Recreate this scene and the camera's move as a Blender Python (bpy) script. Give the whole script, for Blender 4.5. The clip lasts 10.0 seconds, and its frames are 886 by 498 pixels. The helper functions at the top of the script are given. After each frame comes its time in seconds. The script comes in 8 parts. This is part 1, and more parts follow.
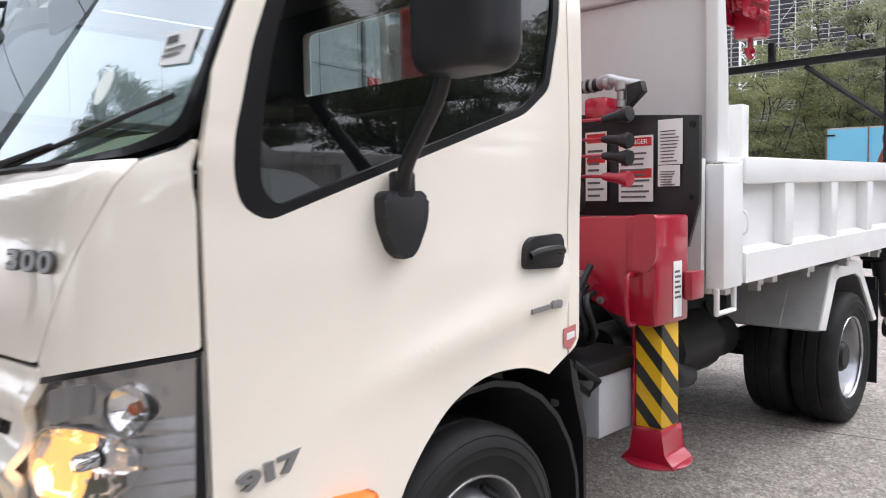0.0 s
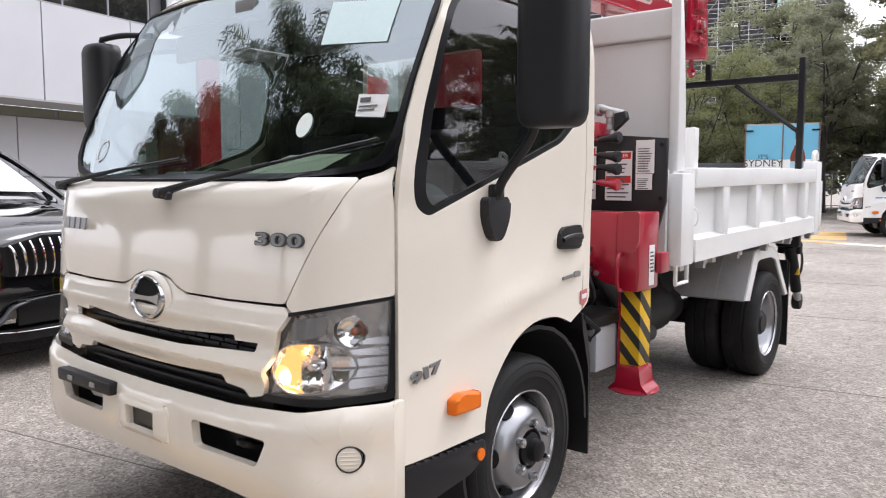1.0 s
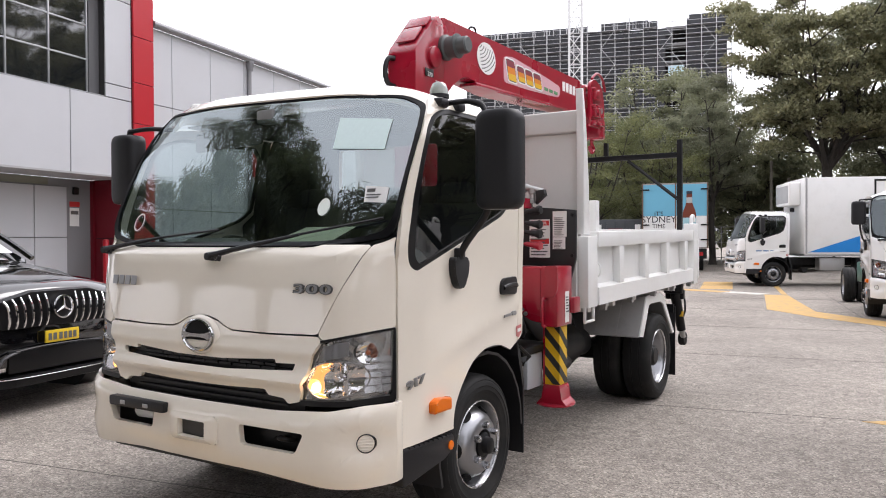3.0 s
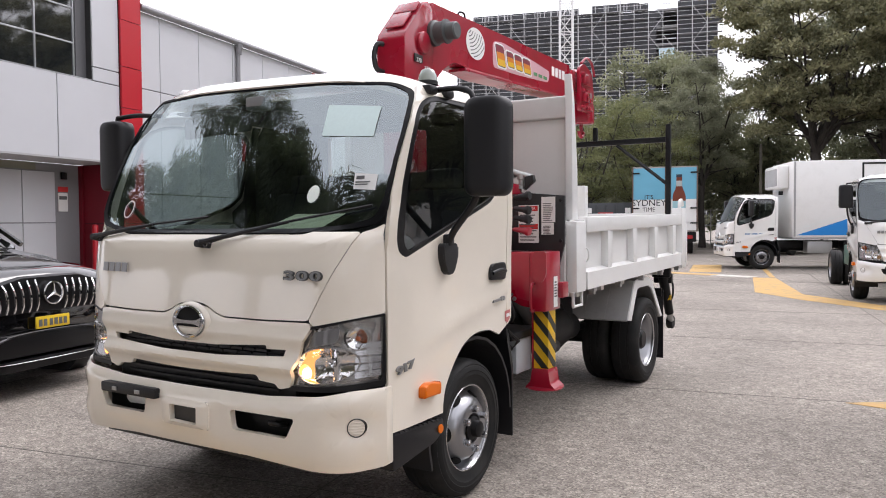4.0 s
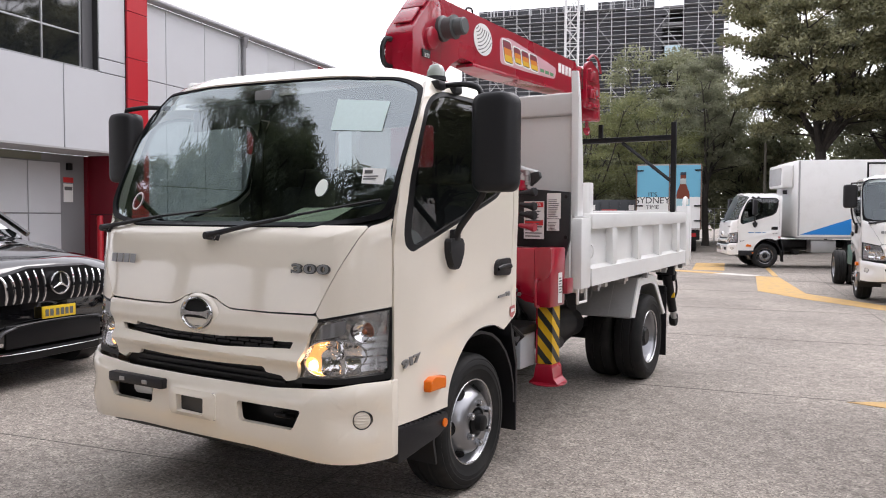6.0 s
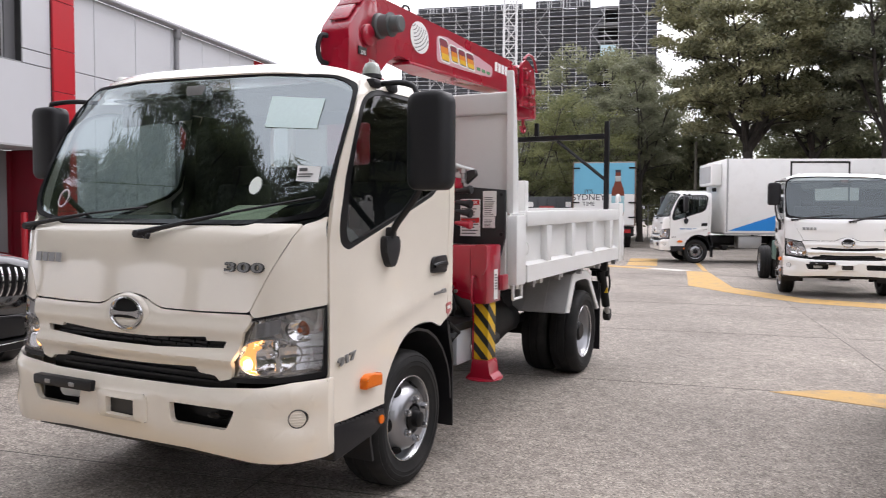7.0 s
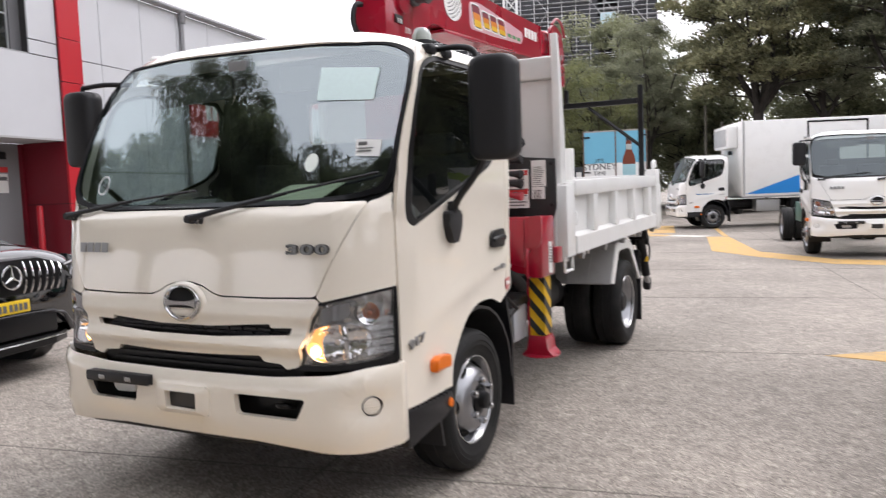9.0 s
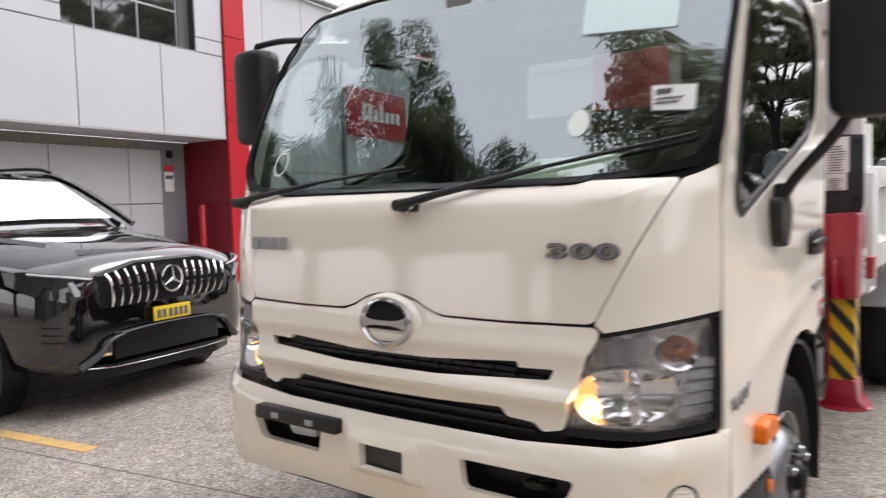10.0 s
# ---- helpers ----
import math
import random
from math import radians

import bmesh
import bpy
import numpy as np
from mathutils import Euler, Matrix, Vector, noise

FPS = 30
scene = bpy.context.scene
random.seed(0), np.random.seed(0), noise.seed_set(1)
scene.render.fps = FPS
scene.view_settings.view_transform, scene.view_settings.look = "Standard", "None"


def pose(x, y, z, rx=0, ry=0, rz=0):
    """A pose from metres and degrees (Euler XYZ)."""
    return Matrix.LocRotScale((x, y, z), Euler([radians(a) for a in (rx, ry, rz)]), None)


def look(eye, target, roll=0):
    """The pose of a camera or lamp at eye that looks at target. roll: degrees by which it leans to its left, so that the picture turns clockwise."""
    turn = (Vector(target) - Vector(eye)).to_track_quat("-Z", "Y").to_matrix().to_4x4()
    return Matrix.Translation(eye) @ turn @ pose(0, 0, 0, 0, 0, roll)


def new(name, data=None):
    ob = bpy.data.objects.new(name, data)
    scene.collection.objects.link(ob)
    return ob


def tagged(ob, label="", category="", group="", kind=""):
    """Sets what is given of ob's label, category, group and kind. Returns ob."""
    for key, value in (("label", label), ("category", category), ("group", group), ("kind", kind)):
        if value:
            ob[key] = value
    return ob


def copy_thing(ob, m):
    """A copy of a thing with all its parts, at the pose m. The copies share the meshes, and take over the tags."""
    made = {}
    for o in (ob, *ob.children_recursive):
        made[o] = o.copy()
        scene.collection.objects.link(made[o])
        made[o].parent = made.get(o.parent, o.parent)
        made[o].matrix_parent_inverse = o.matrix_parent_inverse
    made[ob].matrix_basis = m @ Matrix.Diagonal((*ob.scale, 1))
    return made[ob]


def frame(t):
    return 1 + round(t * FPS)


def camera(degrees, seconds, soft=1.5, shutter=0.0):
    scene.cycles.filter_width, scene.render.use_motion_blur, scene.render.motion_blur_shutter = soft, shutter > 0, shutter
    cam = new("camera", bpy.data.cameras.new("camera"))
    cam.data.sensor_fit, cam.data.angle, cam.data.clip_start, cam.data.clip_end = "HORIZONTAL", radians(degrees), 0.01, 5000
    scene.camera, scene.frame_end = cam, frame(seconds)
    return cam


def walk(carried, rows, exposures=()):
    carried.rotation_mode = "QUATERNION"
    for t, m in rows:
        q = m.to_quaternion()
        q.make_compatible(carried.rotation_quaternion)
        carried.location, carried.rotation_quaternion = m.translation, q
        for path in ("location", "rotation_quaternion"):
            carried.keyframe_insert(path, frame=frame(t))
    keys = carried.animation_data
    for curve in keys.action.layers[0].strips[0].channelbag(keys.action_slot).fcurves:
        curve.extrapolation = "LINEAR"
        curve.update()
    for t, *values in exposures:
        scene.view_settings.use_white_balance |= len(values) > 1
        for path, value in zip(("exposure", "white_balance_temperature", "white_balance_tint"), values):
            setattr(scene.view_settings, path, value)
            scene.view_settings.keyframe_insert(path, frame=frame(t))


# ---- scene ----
cam = camera(61.0, 10.0, 1.0, 0.32)
PATH = [
    (0, (2.299, -0.373, 1.352), (0.914, 1.064, 1.223), -0.9),
    (0.5, (2.412, -0.874, 1.355), (1.091, 0.62, 1.201), -0.8),
    (1, (2.543, -1.38, 1.421), (1.3, 0.177, 1.248), 0.1),
    (1.5, (2.793, -1.784, 1.421), (1.6, -0.184, 1.294), 0.4),
    (2, (2.872, -2.093, 1.454), (1.736, -0.449, 1.39), 1.0),
    (2.5, (2.898, -2.332, 1.458), (1.819, -0.648, 1.438), 0.1),
    (4, (2.945, -2.4, 1.479), (1.91, -0.69, 1.408), -0.4),
    (4.5, (2.946, -2.408, 1.477), (1.897, -0.707, 1.391), -0.1),
    (5, (2.948, -2.423, 1.481), (1.884, -0.732, 1.388), 0.1),
    (6.5, (2.938, -2.431, 1.479), (1.945, -0.697, 1.399), 0.4),
    (7, (2.972, -2.442, 1.487), (2.071, -0.66, 1.394), 0.3),
    (7.5, (3.068, -2.529, 1.484), (2.31, -0.681, 1.37), 0.0),
    (8, (3.193, -2.683, 1.444), (2.568, -0.793, 1.251), -0.4),
    (8.5, (3.043, -2.65, 1.432), (2.295, -0.811, 1.192), -0.8),
    (9, (2.634, -2.406, 1.469), (1.719, -0.634, 1.315), -2.2),
    (9.5, (2.229, -2.029, 1.478), (1.151, -0.347, 1.388), -2.3),
    (10, (1.641, -1.733, 1.391), (0.421, -0.153, 1.267), -1.7),
]
walk(cam, [(t, look(eye, target, roll)) for t, eye, target, roll in PATH], exposures=[(0, 0.20, 6150, 15), (0.5, 0.13, 6300, 16), (1, 0.10, 6300, 16), (2, 0.01, 6420, 16), (2.5, -0.11, 6420, 16), (4, -0.23, 6420, 17), (6.5, -0.22, 6420, 17), (8, -0.21, 6400, 17), (9, -0.09, 6450, 16), (10, 0.0, 6540, 16)])

# ---- light ----
SUN_ELEV, SUN_TURN = 55.0, 24.0
world = bpy.data.worlds.new("overcast")
scene.world = world
world.use_nodes = True
wn, wl = world.node_tree.nodes, world.node_tree.links
wn.clear()
sky = wn.new("ShaderNodeTexSky")
sky.sky_type, sky.sun_disc = "NISHITA", False
sky.sun_elevation, sky.sun_rotation = radians(SUN_ELEV), radians(SUN_TURN)
sky.air_density, sky.dust_density, sky.ozone_density = 1.0, 4.0, 1.0
grey = wn.new("ShaderNodeHueSaturation")
grey.inputs["Saturation"].default_value = 0.12
backg = wn.new("ShaderNodeBackground")
backg.inputs["Strength"].default_value = 0.445
wout = wn.new("ShaderNodeOutputWorld")
cloud = wn.new("ShaderNodeMix")
cloud.data_type = "RGBA"
cloud.inputs["Factor"].default_value = 0.78
cloud.inputs["B"].default_value = (4.55, 4.66, 4.82, 1)
wl.new(sky.outputs[0], grey.inputs["Color"])
wl.new(grey.outputs[0], cloud.inputs["A"])
wl.new(cloud.outputs["Result"], backg.inputs["Color"])
wl.new(backg.outputs[0], wout.inputs["Surface"])

sun = new("sun", bpy.data.lights.new("sun", "SUN"))
sun.data.energy, sun.data.angle, sun.data.color = 1.05, radians(28), (1.0, 0.97, 0.92)
sun.matrix_world = pose(0, 0, 30, 90 - SUN_ELEV, 0, 180 - SUN_TURN)
scene.view_settings.exposure = 0.0


# ---- materials ----
def surface(name, base, rough=0.5, metal=0.0, vary=0.06, big=1.5, fine=60.0, grain=0.05, bump=0.0, coat=0.0, emit=None, stretch=None, dirt=None, spec=0.5):
    m = bpy.data.materials.new(name)
    m.use_nodes = True
    n, l = m.node_tree.nodes, m.node_tree.links
    b = n["Principled BSDF"]
    tc = n.new("ShaderNodeTexCoord")
    src = tc.outputs["Object"]
    if stretch:
        mp = n.new("ShaderNodeMapping")
        mp.inputs["Scale"].default_value = stretch
        l.new(src, mp.inputs["Vector"])
        src = mp.outputs[0]
    n1, n2 = n.new("ShaderNodeTexNoise"), n.new("ShaderNodeTexNoise")
    n1.inputs["Scale"].default_value, n1.inputs["Detail"].default_value = big, 5
    n2.inputs["Scale"].default_value, n2.inputs["Detail"].default_value = fine, 3
    l.new(src, n1.inputs["Vector"])
    l.new(src, n2.inputs["Vector"])
    oi = n.new("ShaderNodeObjectInfo")

    def scaled(out, amount):
        q = n.new("ShaderNodeMath")
        q.operation = "MULTIPLY_ADD"
        q.inputs[1].default_value, q.inputs[2].default_value = 2 * amount, -amount
        l.new(out, q.inputs[0])
        return q.outputs[0]

    add = n.new("ShaderNodeMath")
    l.new(scaled(n1.outputs["Fac"], vary), add.inputs[0])
    l.new(scaled(n2.outputs["Fac"], grain), add.inputs[1])
    one = n.new("ShaderNodeMath")
    one.inputs[1].default_value = 1.0
    l.new(add.outputs[0], one.inputs[0])
    col = n.new("ShaderNodeVectorMath")
    col.operation = "SCALE"
    col.inputs[0].default_value = base
    l.new(one.outputs[0], col.inputs["Scale"])
    final = col.outputs[0]
    if dirt:
        dcol, amount, dscale = dirt
        n3, ramp, mix = n.new("ShaderNodeTexNoise"), n.new("ShaderNodeValToRGB"), n.new("ShaderNodeMix")
        n3.inputs["Scale"].default_value, n3.inputs["Detail"].default_value, n3.inputs["Roughness"].default_value = dscale, 8, 0.65
        l.new(src, n3.inputs["Vector"])
        ramp.color_ramp.elements[0].position, ramp.color_ramp.elements[1].position = 0.48, 0.75
        ramp.color_ramp.elements[1].color = (amount, amount, amount, 1)
        l.new(n3.outputs["Fac"], ramp.inputs[0])
        mix.data_type = "RGBA"
        l.new(ramp.outputs[0], mix.inputs["Factor"])
        l.new(final, mix.inputs["A"])
        mix.inputs["B"].default_value = (*dcol, 1)
        final = mix.outputs["Result"]
    l.new(final, b.inputs["Base Color"])
    rr = n.new("ShaderNodeMath")
    rr.operation = "MULTIPLY_ADD"
    rr.inputs[1].default_value, rr.inputs[2].default_value = rough * 0.35, rough * 0.82
    l.new(n1.outputs["Fac"], rr.inputs[0])
    l.new(rr.outputs[0], b.inputs["Roughness"])
    b.inputs["Metallic"].default_value = metal
    b.inputs["Specular IOR Level"].default_value = spec
    if coat:
        b.inputs["Coat Weight"].default_value, b.inputs["Coat Roughness"].default_value = coat, 0.04
    if bump:
        bp = n.new("ShaderNodeBump")
        bp.inputs["Strength"].default_value, bp.inputs["Distance"].default_value = 1.0, bump
        l.new(n2.outputs["Fac"], bp.inputs["Height"])
        l.new(bp.outputs[0], b.inputs["Normal"])
    if emit:
        b.inputs["Emission Color"].default_value, b.inputs["Emission Strength"].default_value = (*emit[0], 1), emit[1]
    return m


def glass(name, tint, r0=0.08, rough=0.0, sheen=(1, 1, 1)):
    """A clear sheet: it lets tinted light through and mirrors more towards its edge-on view."""
    m = bpy.data.materials.new(name)
    m.use_nodes = True
    n, l = m.node_tree.nodes, m.node_tree.links
    n.clear()
    out, mix = n.new("ShaderNodeOutputMaterial"), n.new("ShaderNodeMixShader")
    tr, gl, lw = n.new("ShaderNodeBsdfTransparent"), n.new("ShaderNodeBsdfGlossy"), n.new("ShaderNodeLayerWeight")
    tr.inputs["Color"].default_value = (*tint, 1)
    gl.inputs["Roughness"].default_value = rough
    gl.inputs["Color"].default_value = (*sheen, 1)
    lw.inputs["Blend"].default_value = 0.5
    p, q = n.new("ShaderNodeMath"), n.new("ShaderNodeMath")
    p.operation, q.operation = "POWER", "MULTIPLY_ADD"
    p.inputs[1].default_value, q.inputs[1].default_value, q.inputs[2].default_value = 5.0, 1.0 - r0, r0
    l.new(lw.outputs["Facing"], p.inputs[0])
    l.new(p.outputs[0], q.inputs[0])
    l.new(q.outputs[0], mix.inputs[0])
    l.new(tr.outputs[0], mix.inputs[1])
    l.new(gl.outputs[0], mix.inputs[2])
    l.new(mix.outputs[0], out.inputs["Surface"])
    return m


CREAM = surface("cream_white_paint", (0.84, 0.775, 0.668), 0.15, vary=0.015, grain=0.008, coat=1.0, dirt=((0.62, 0.57, 0.49), 0.10, 2.2))
WHITE = surface("white_enamel", (0.83, 0.83, 0.815), 0.30, vary=0.02, grain=0.02, coat=0.25, dirt=((0.5, 0.48, 0.44), 0.18, 3.0))
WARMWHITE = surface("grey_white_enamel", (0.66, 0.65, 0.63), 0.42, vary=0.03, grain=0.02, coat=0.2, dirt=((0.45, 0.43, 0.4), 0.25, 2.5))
BLACKP = surface("black_plastic", (0.011, 0.011, 0.013), 0.46, vary=0.15, fine=400, grain=0.2, bump=0.0003, spec=0.42)
SATIN = surface("satin_black_trim", (0.008, 0.008, 0.009), 0.35, vary=0.1, spec=0.3)
RUBBER = surface("tyre_rubber", (0.014, 0.014, 0.014), 0.7, vary=0.2, fine=120, grain=0.15, bump=0.0006, dirt=((0.05, 0.047, 0.043), 0.5, 5.0), spec=0.25)
CHASSIS = surface("black_chassis_paint", (0.008, 0.008, 0.009), 0.45, vary=0.2, dirt=((0.030, 0.028, 0.026), 0.4, 4.0), spec=0.22)
STEEL = surface("silver_wheel_paint", (0.34, 0.345, 0.36), 0.30, metal=0.9, vary=0.05, grain=0.04)
CHROME = surface("chrome", (0.82, 0.82, 0.83), 0.07, metal=1.0, vary=0.02, grain=0.0)
ZINC = surface("galvanised_fitting", (0.42, 0.42, 0.42), 0.45, metal=0.8, vary=0.12, fine=40, grain=0.1)
RED = surface("crane_red_enamel", (0.36, 0.006, 0.026), 0.28, vary=0.08, grain=0.03, coat=0.6, dirt=((0.16, 0.02, 0.025), 0.35, 3.0))
PUREWHITE = surface("white_cab_paint", (0.87, 0.87, 0.855), 0.22, vary=0.015, grain=0.008, coat=0.9, dirt=((0.6, 0.58, 0.55), 0.10, 2.2))
REDLAMP = surface("red_lens", (0.35, 0.01, 0.012), 0.2, coat=0.6)
ORANGE = surface("amber_lens", (0.78, 0.165, 0.004), 0.3, spec=0.35)
YELLOW = surface("yellow_stripe", (0.75, 0.45, 0.01), 0.4, vary=0.05, dirt=((0.3, 0.2, 0.05), 0.2, 8))
STRIPEBLACK = surface("black_stripe", (0.02, 0.02, 0.018), 0.45)
LETTER = surface("dark_silver_letter", (0.30, 0.30, 0.30), 0.35, metal=0.6)
LETTERRIM = surface("grey_letter_edge", (0.05, 0.05, 0.05), 0.4)
PAPER = surface("white_paper", (0.78, 0.78, 0.76), 0.8, vary=0.04, grain=0.03)
INK = surface("grey_print", (0.12, 0.12, 0.12), 0.8)
REDINK = surface("red_print", (0.55, 0.03, 0.03), 0.7)
DASH = surface("grey_dash_plastic", (0.19, 0.195, 0.19), 0.6, fine=300, grain=0.1, bump=0.0003)
SEATM = surface("dark_seat_cloth", (0.06, 0.06, 0.065), 0.9, fine=250, grain=0.2, bump=0.0006)
LINER = surface("grey_cab_lining", (0.13, 0.13, 0.125), 0.8, fine=200, grain=0.05)
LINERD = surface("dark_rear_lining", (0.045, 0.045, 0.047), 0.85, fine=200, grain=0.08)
WSGLASS = glass("windscreen_glass", (0.62, 0.71, 0.69), 0.26, sheen=(0.86, 0.96, 1.0))
DARKGLASS = glass("tinted_side_glass", (0.40, 0.46, 0.46), 0.075)
PARKGLASS = glass("parked_windscreen_glass", (0.50, 0.57, 0.56), 0.11, sheen=(0.86, 0.96, 1.0))
REARGLASS = glass("tinted_rear_glass", (0.58, 0.64, 0.62), 0.06)
LENS = glass("clear_lens", (0.93, 0.93, 0.93), 0.07, 0.02)
GLOW = surface("lit_bulb", (0.9, 0.45, 0.1), 0.3, emit=((1.0, 0.66, 0.32), 16.0))
GLOWRIM = surface("lit_amber_bowl", (0.9, 0.40, 0.08), 0.3, emit=((1.0, 0.50, 0.14), 1.5))
UNLIT = surface("unlit_amber_bowl", (0.45, 0.22, 0.06), 0.2, metal=0.4)
# On the mudguards this grey base stands in for the shade below the tray.
GUARD = surface("dimmed_grey_sheet", (0.40, 0.40, 0.40), 0.5, metal=0.2, vary=0.08, dirt=((0.22, 0.21, 0.20), 0.4, 4.0))
FRIT = surface("black_glass_border", (0.005, 0.005, 0.006), 0.45, spec=0.15)
HOLE = surface("dark_opening", (0.004, 0.004, 0.004), 0.9)
LAMPBODY = surface("lamp_housing_silver", (0.40, 0.39, 0.38), 0.16, metal=0.85, vary=0.1)
EMBLEM = surface("dark_chrome", (0.62, 0.62, 0.63), 0.10, metal=1.0, vary=0.02, grain=0.0)


# ---- mesh helpers ----
def finish(bm, smooth=38.0):
    bmesh.ops.recalc_face_normals(bm, faces=bm.faces[:])
    return keep(bm, smooth)


def keep(bm, smooth=38.0):
    lim = radians(smooth)
    for f in bm.faces:
        f.smooth = True
    for e in bm.edges:
        e.smooth = len(e.link_faces) == 2 and e.calc_face_angle(0.0) < lim
    me = bpy.data.meshes.new("mesh")
    bm.to_mesh(me)
    bm.free()
    return me


def part(name, bm, material, parent, label="", m=None, raw=False, smooth=38.0):
    me = bm if isinstance(bm, bpy.types.Mesh) else (keep(bm, smooth) if raw else finish(bm, smooth))
    if not me.materials:
        me.materials.append(material)
    ob = new(name, me)
    if parent:
        ob.parent = parent
    if m is not None:
        ob.matrix_basis = m
    return tagged(ob, label) if label else ob


def thing(name, label, category, m=None, group="", kind=""):
    ob = new(name)
    ob.empty_display_size = 0.2
    if m is not None:
        ob.matrix_basis = m
    return tagged(ob, label, category, group, kind)


def solid(name, bm, material, label, category, m=None, group="", kind=""):
    ob = part(name, bm, material, None, m=m)
    return tagged(ob, label, category, group, kind)


def B():
    return bmesh.new()


def box(bm, x0, x1, y0, y1, z0, z1, bevel=0.0, seg=2):
    vs = [bm.verts.new((x, y, z)) for x in (x0, x1) for y in (y0, y1) for z in (z0, z1)]
    fs = [bm.faces.new([vs[i] for i in q]) for q in ((0, 1, 3, 2), (4, 6, 7, 5), (0, 4, 5, 1), (2, 3, 7, 6), (0, 2, 6, 4), (1, 5, 7, 3))]
    if bevel:
        es = list({e for f in fs for e in f.edges})
        bmesh.ops.bevel(bm, geom=es, offset=bevel, segments=seg, affect="EDGES", profile=0.5)
    return bm


def frame_of(axis):
    a = Vector(axis).normalized()
    u = a.orthogonal().normalized() if abs(a.z) < 0.95 else Vector((1, 0, 0))
    if abs(a.z) < 0.95:
        u = a.cross(Vector((0, 0, 1))).normalized()
    return a, u, a.cross(u).normalized()


def cyl(bm, p0, p1, r0, r1=None, seg=16, caps=True):
    p0, p1 = Vector(p0), Vector(p1)
    r1 = r0 if r1 is None else r1
    _, u, v = frame_of(p1 - p0)
    rings = []
    for p, r in ((p0, r0), (p1, r1)):
        rings.append([bm.verts.new(p + (u * math.cos(t) + v * math.sin(t)) * r) for t in (2 * math.pi * i / seg for i in range(seg))])
    for i in range(seg):
        j = (i + 1) % seg
        bm.faces.new((rings[0][i], rings[0][j], rings[1][j], rings[1][i]))
    if caps:
        bm.faces.new(rings[0][::-1])
        bm.faces.new(rings[1])
    return bm


def lathe(bm, centre, axis, profile, seg=32, close=False):
    """profile: (radius, distance along the axis)."""
    c = Vector(centre)
    a, u, v = frame_of(axis)
    rings = []
    for r, d in profile:
        if r < 1e-5:
            rings.append([bm.verts.new(c + a * d)])
        else:
            rings.append([bm.verts.new(c + a * d + (u * math.cos(t) + v * math.sin(t)) * r) for t in (2 * math.pi * i / seg for i in range(seg))])
    pairs = list(zip(rings, rings[1:])) + ([(rings[-1], rings[0])] if close else [])
    for p, q in pairs:
        for i in range(seg):
            j = (i + 1) % seg
            if len(p) == 1 and len(q) == 1:
                continue
            if len(p) == 1:
                bm.faces.new((p[0], q[j], q[i]))
            elif len(q) == 1:
                bm.faces.new((p[i], p[j], q[0]))
            else:
                bm.faces.new((p[i], p[j], q[j], q[i]))
    return bm


def tube(bm, pts, r, seg=10, caps=True):
    pts = [Vector(p) for p in pts]
    rr = r if isinstance(r, (list, tuple)) else [r] * len(pts)
    rings, u = [], None
    for k, p in enumerate(pts):
        a = (pts[min(k + 1, len(pts) - 1)] - pts[max(k - 1, 0)]).normalized()
        u = (u - a * u.dot(a)).normalized() if u is not None and (u - a * u.dot(a)).length > 1e-4 else a.orthogonal().normalized()
        v = a.cross(u)
        rings.append([bm.verts.new(p + (u * math.cos(t) + v * math.sin(t)) * rr[k]) for t in (2 * math.pi * i / seg for i in range(seg))])
    for p, q in zip(rings, rings[1:]):
        for i in range(seg):
            j = (i + 1) % seg
            bm.faces.new((p[i], p[j], q[j], q[i]))
    if caps:
        bm.faces.new(rings[0][::-1])
        bm.faces.new(rings[-1])
    return bm


def curve_pts(pts, n=8):
    """A smooth line through the points."""
    pts = [Vector(p) for p in pts]
    out = []
    for i in range(len(pts) - 1):
        p0, p1, p2, p3 = pts[max(i - 1, 0)], pts[i], pts[i + 1], pts[min(i + 2, len(pts) - 1)]
        for k in range(n):
            t = k / n
            out.append(0.5 * (2 * p1 + (p2 - p0) * t + (2 * p0 - 5 * p1 + 4 * p2 - p3) * t * t + (3 * p1 - p0 - 3 * p2 + p3) * t**3))
    return out + [pts[-1]]


def prism(bm, outline, axis, a, b, bevel=0.0):
    """A flat outline, in the two other axes (xy, xz or yz), drawn out along axis from a to b."""
    def at(p, d):
        return {"x": (d, p[0], p[1]), "y": (p[0], d, p[1]), "z": (p[0], p[1], d)}[axis]
    lo, hi = [bm.verts.new(at(p, a)) for p in outline], [bm.verts.new(at(p, b)) for p in outline]
    fs = [bm.faces.new(lo[::-1]), bm.faces.new(hi)]
    for i in range(len(outline)):
        j = (i + 1) % len(outline)
        fs.append(bm.faces.new((lo[i], lo[j], hi[j], hi[i])))
    if bevel:
        es = list({e for f in fs for e in f.edges})
        bmesh.ops.bevel(bm, geom=es, offset=bevel, segments=2, affect="EDGES", profile=0.5)
    return bm


def rounded(poly, r, n=5):
    """The outline with rounded corners; r: one radius, or one for each corner."""
    out, k = [], len(poly)
    for i, p in enumerate(poly):
        p, a, b = Vector(p), Vector(poly[i - 1]), Vector(poly[(i + 1) % k])
        rad = r[i] if isinstance(r, (list, tuple)) else r
        d = min(rad, 0.45 * (a - p).length, 0.45 * (b - p).length)
        p0, p1 = p + (a - p).normalized() * d, p + (b - p).normalized() * d
        if d < 1e-4:
            out.append(tuple(p))
            continue
        for q in range(n + 1):
            t = q / n
            w = p0 * (1 - t) ** 2 + p * 2 * t * (1 - t) + p1 * t * t
            out.append((w.x, w.y))
    return out


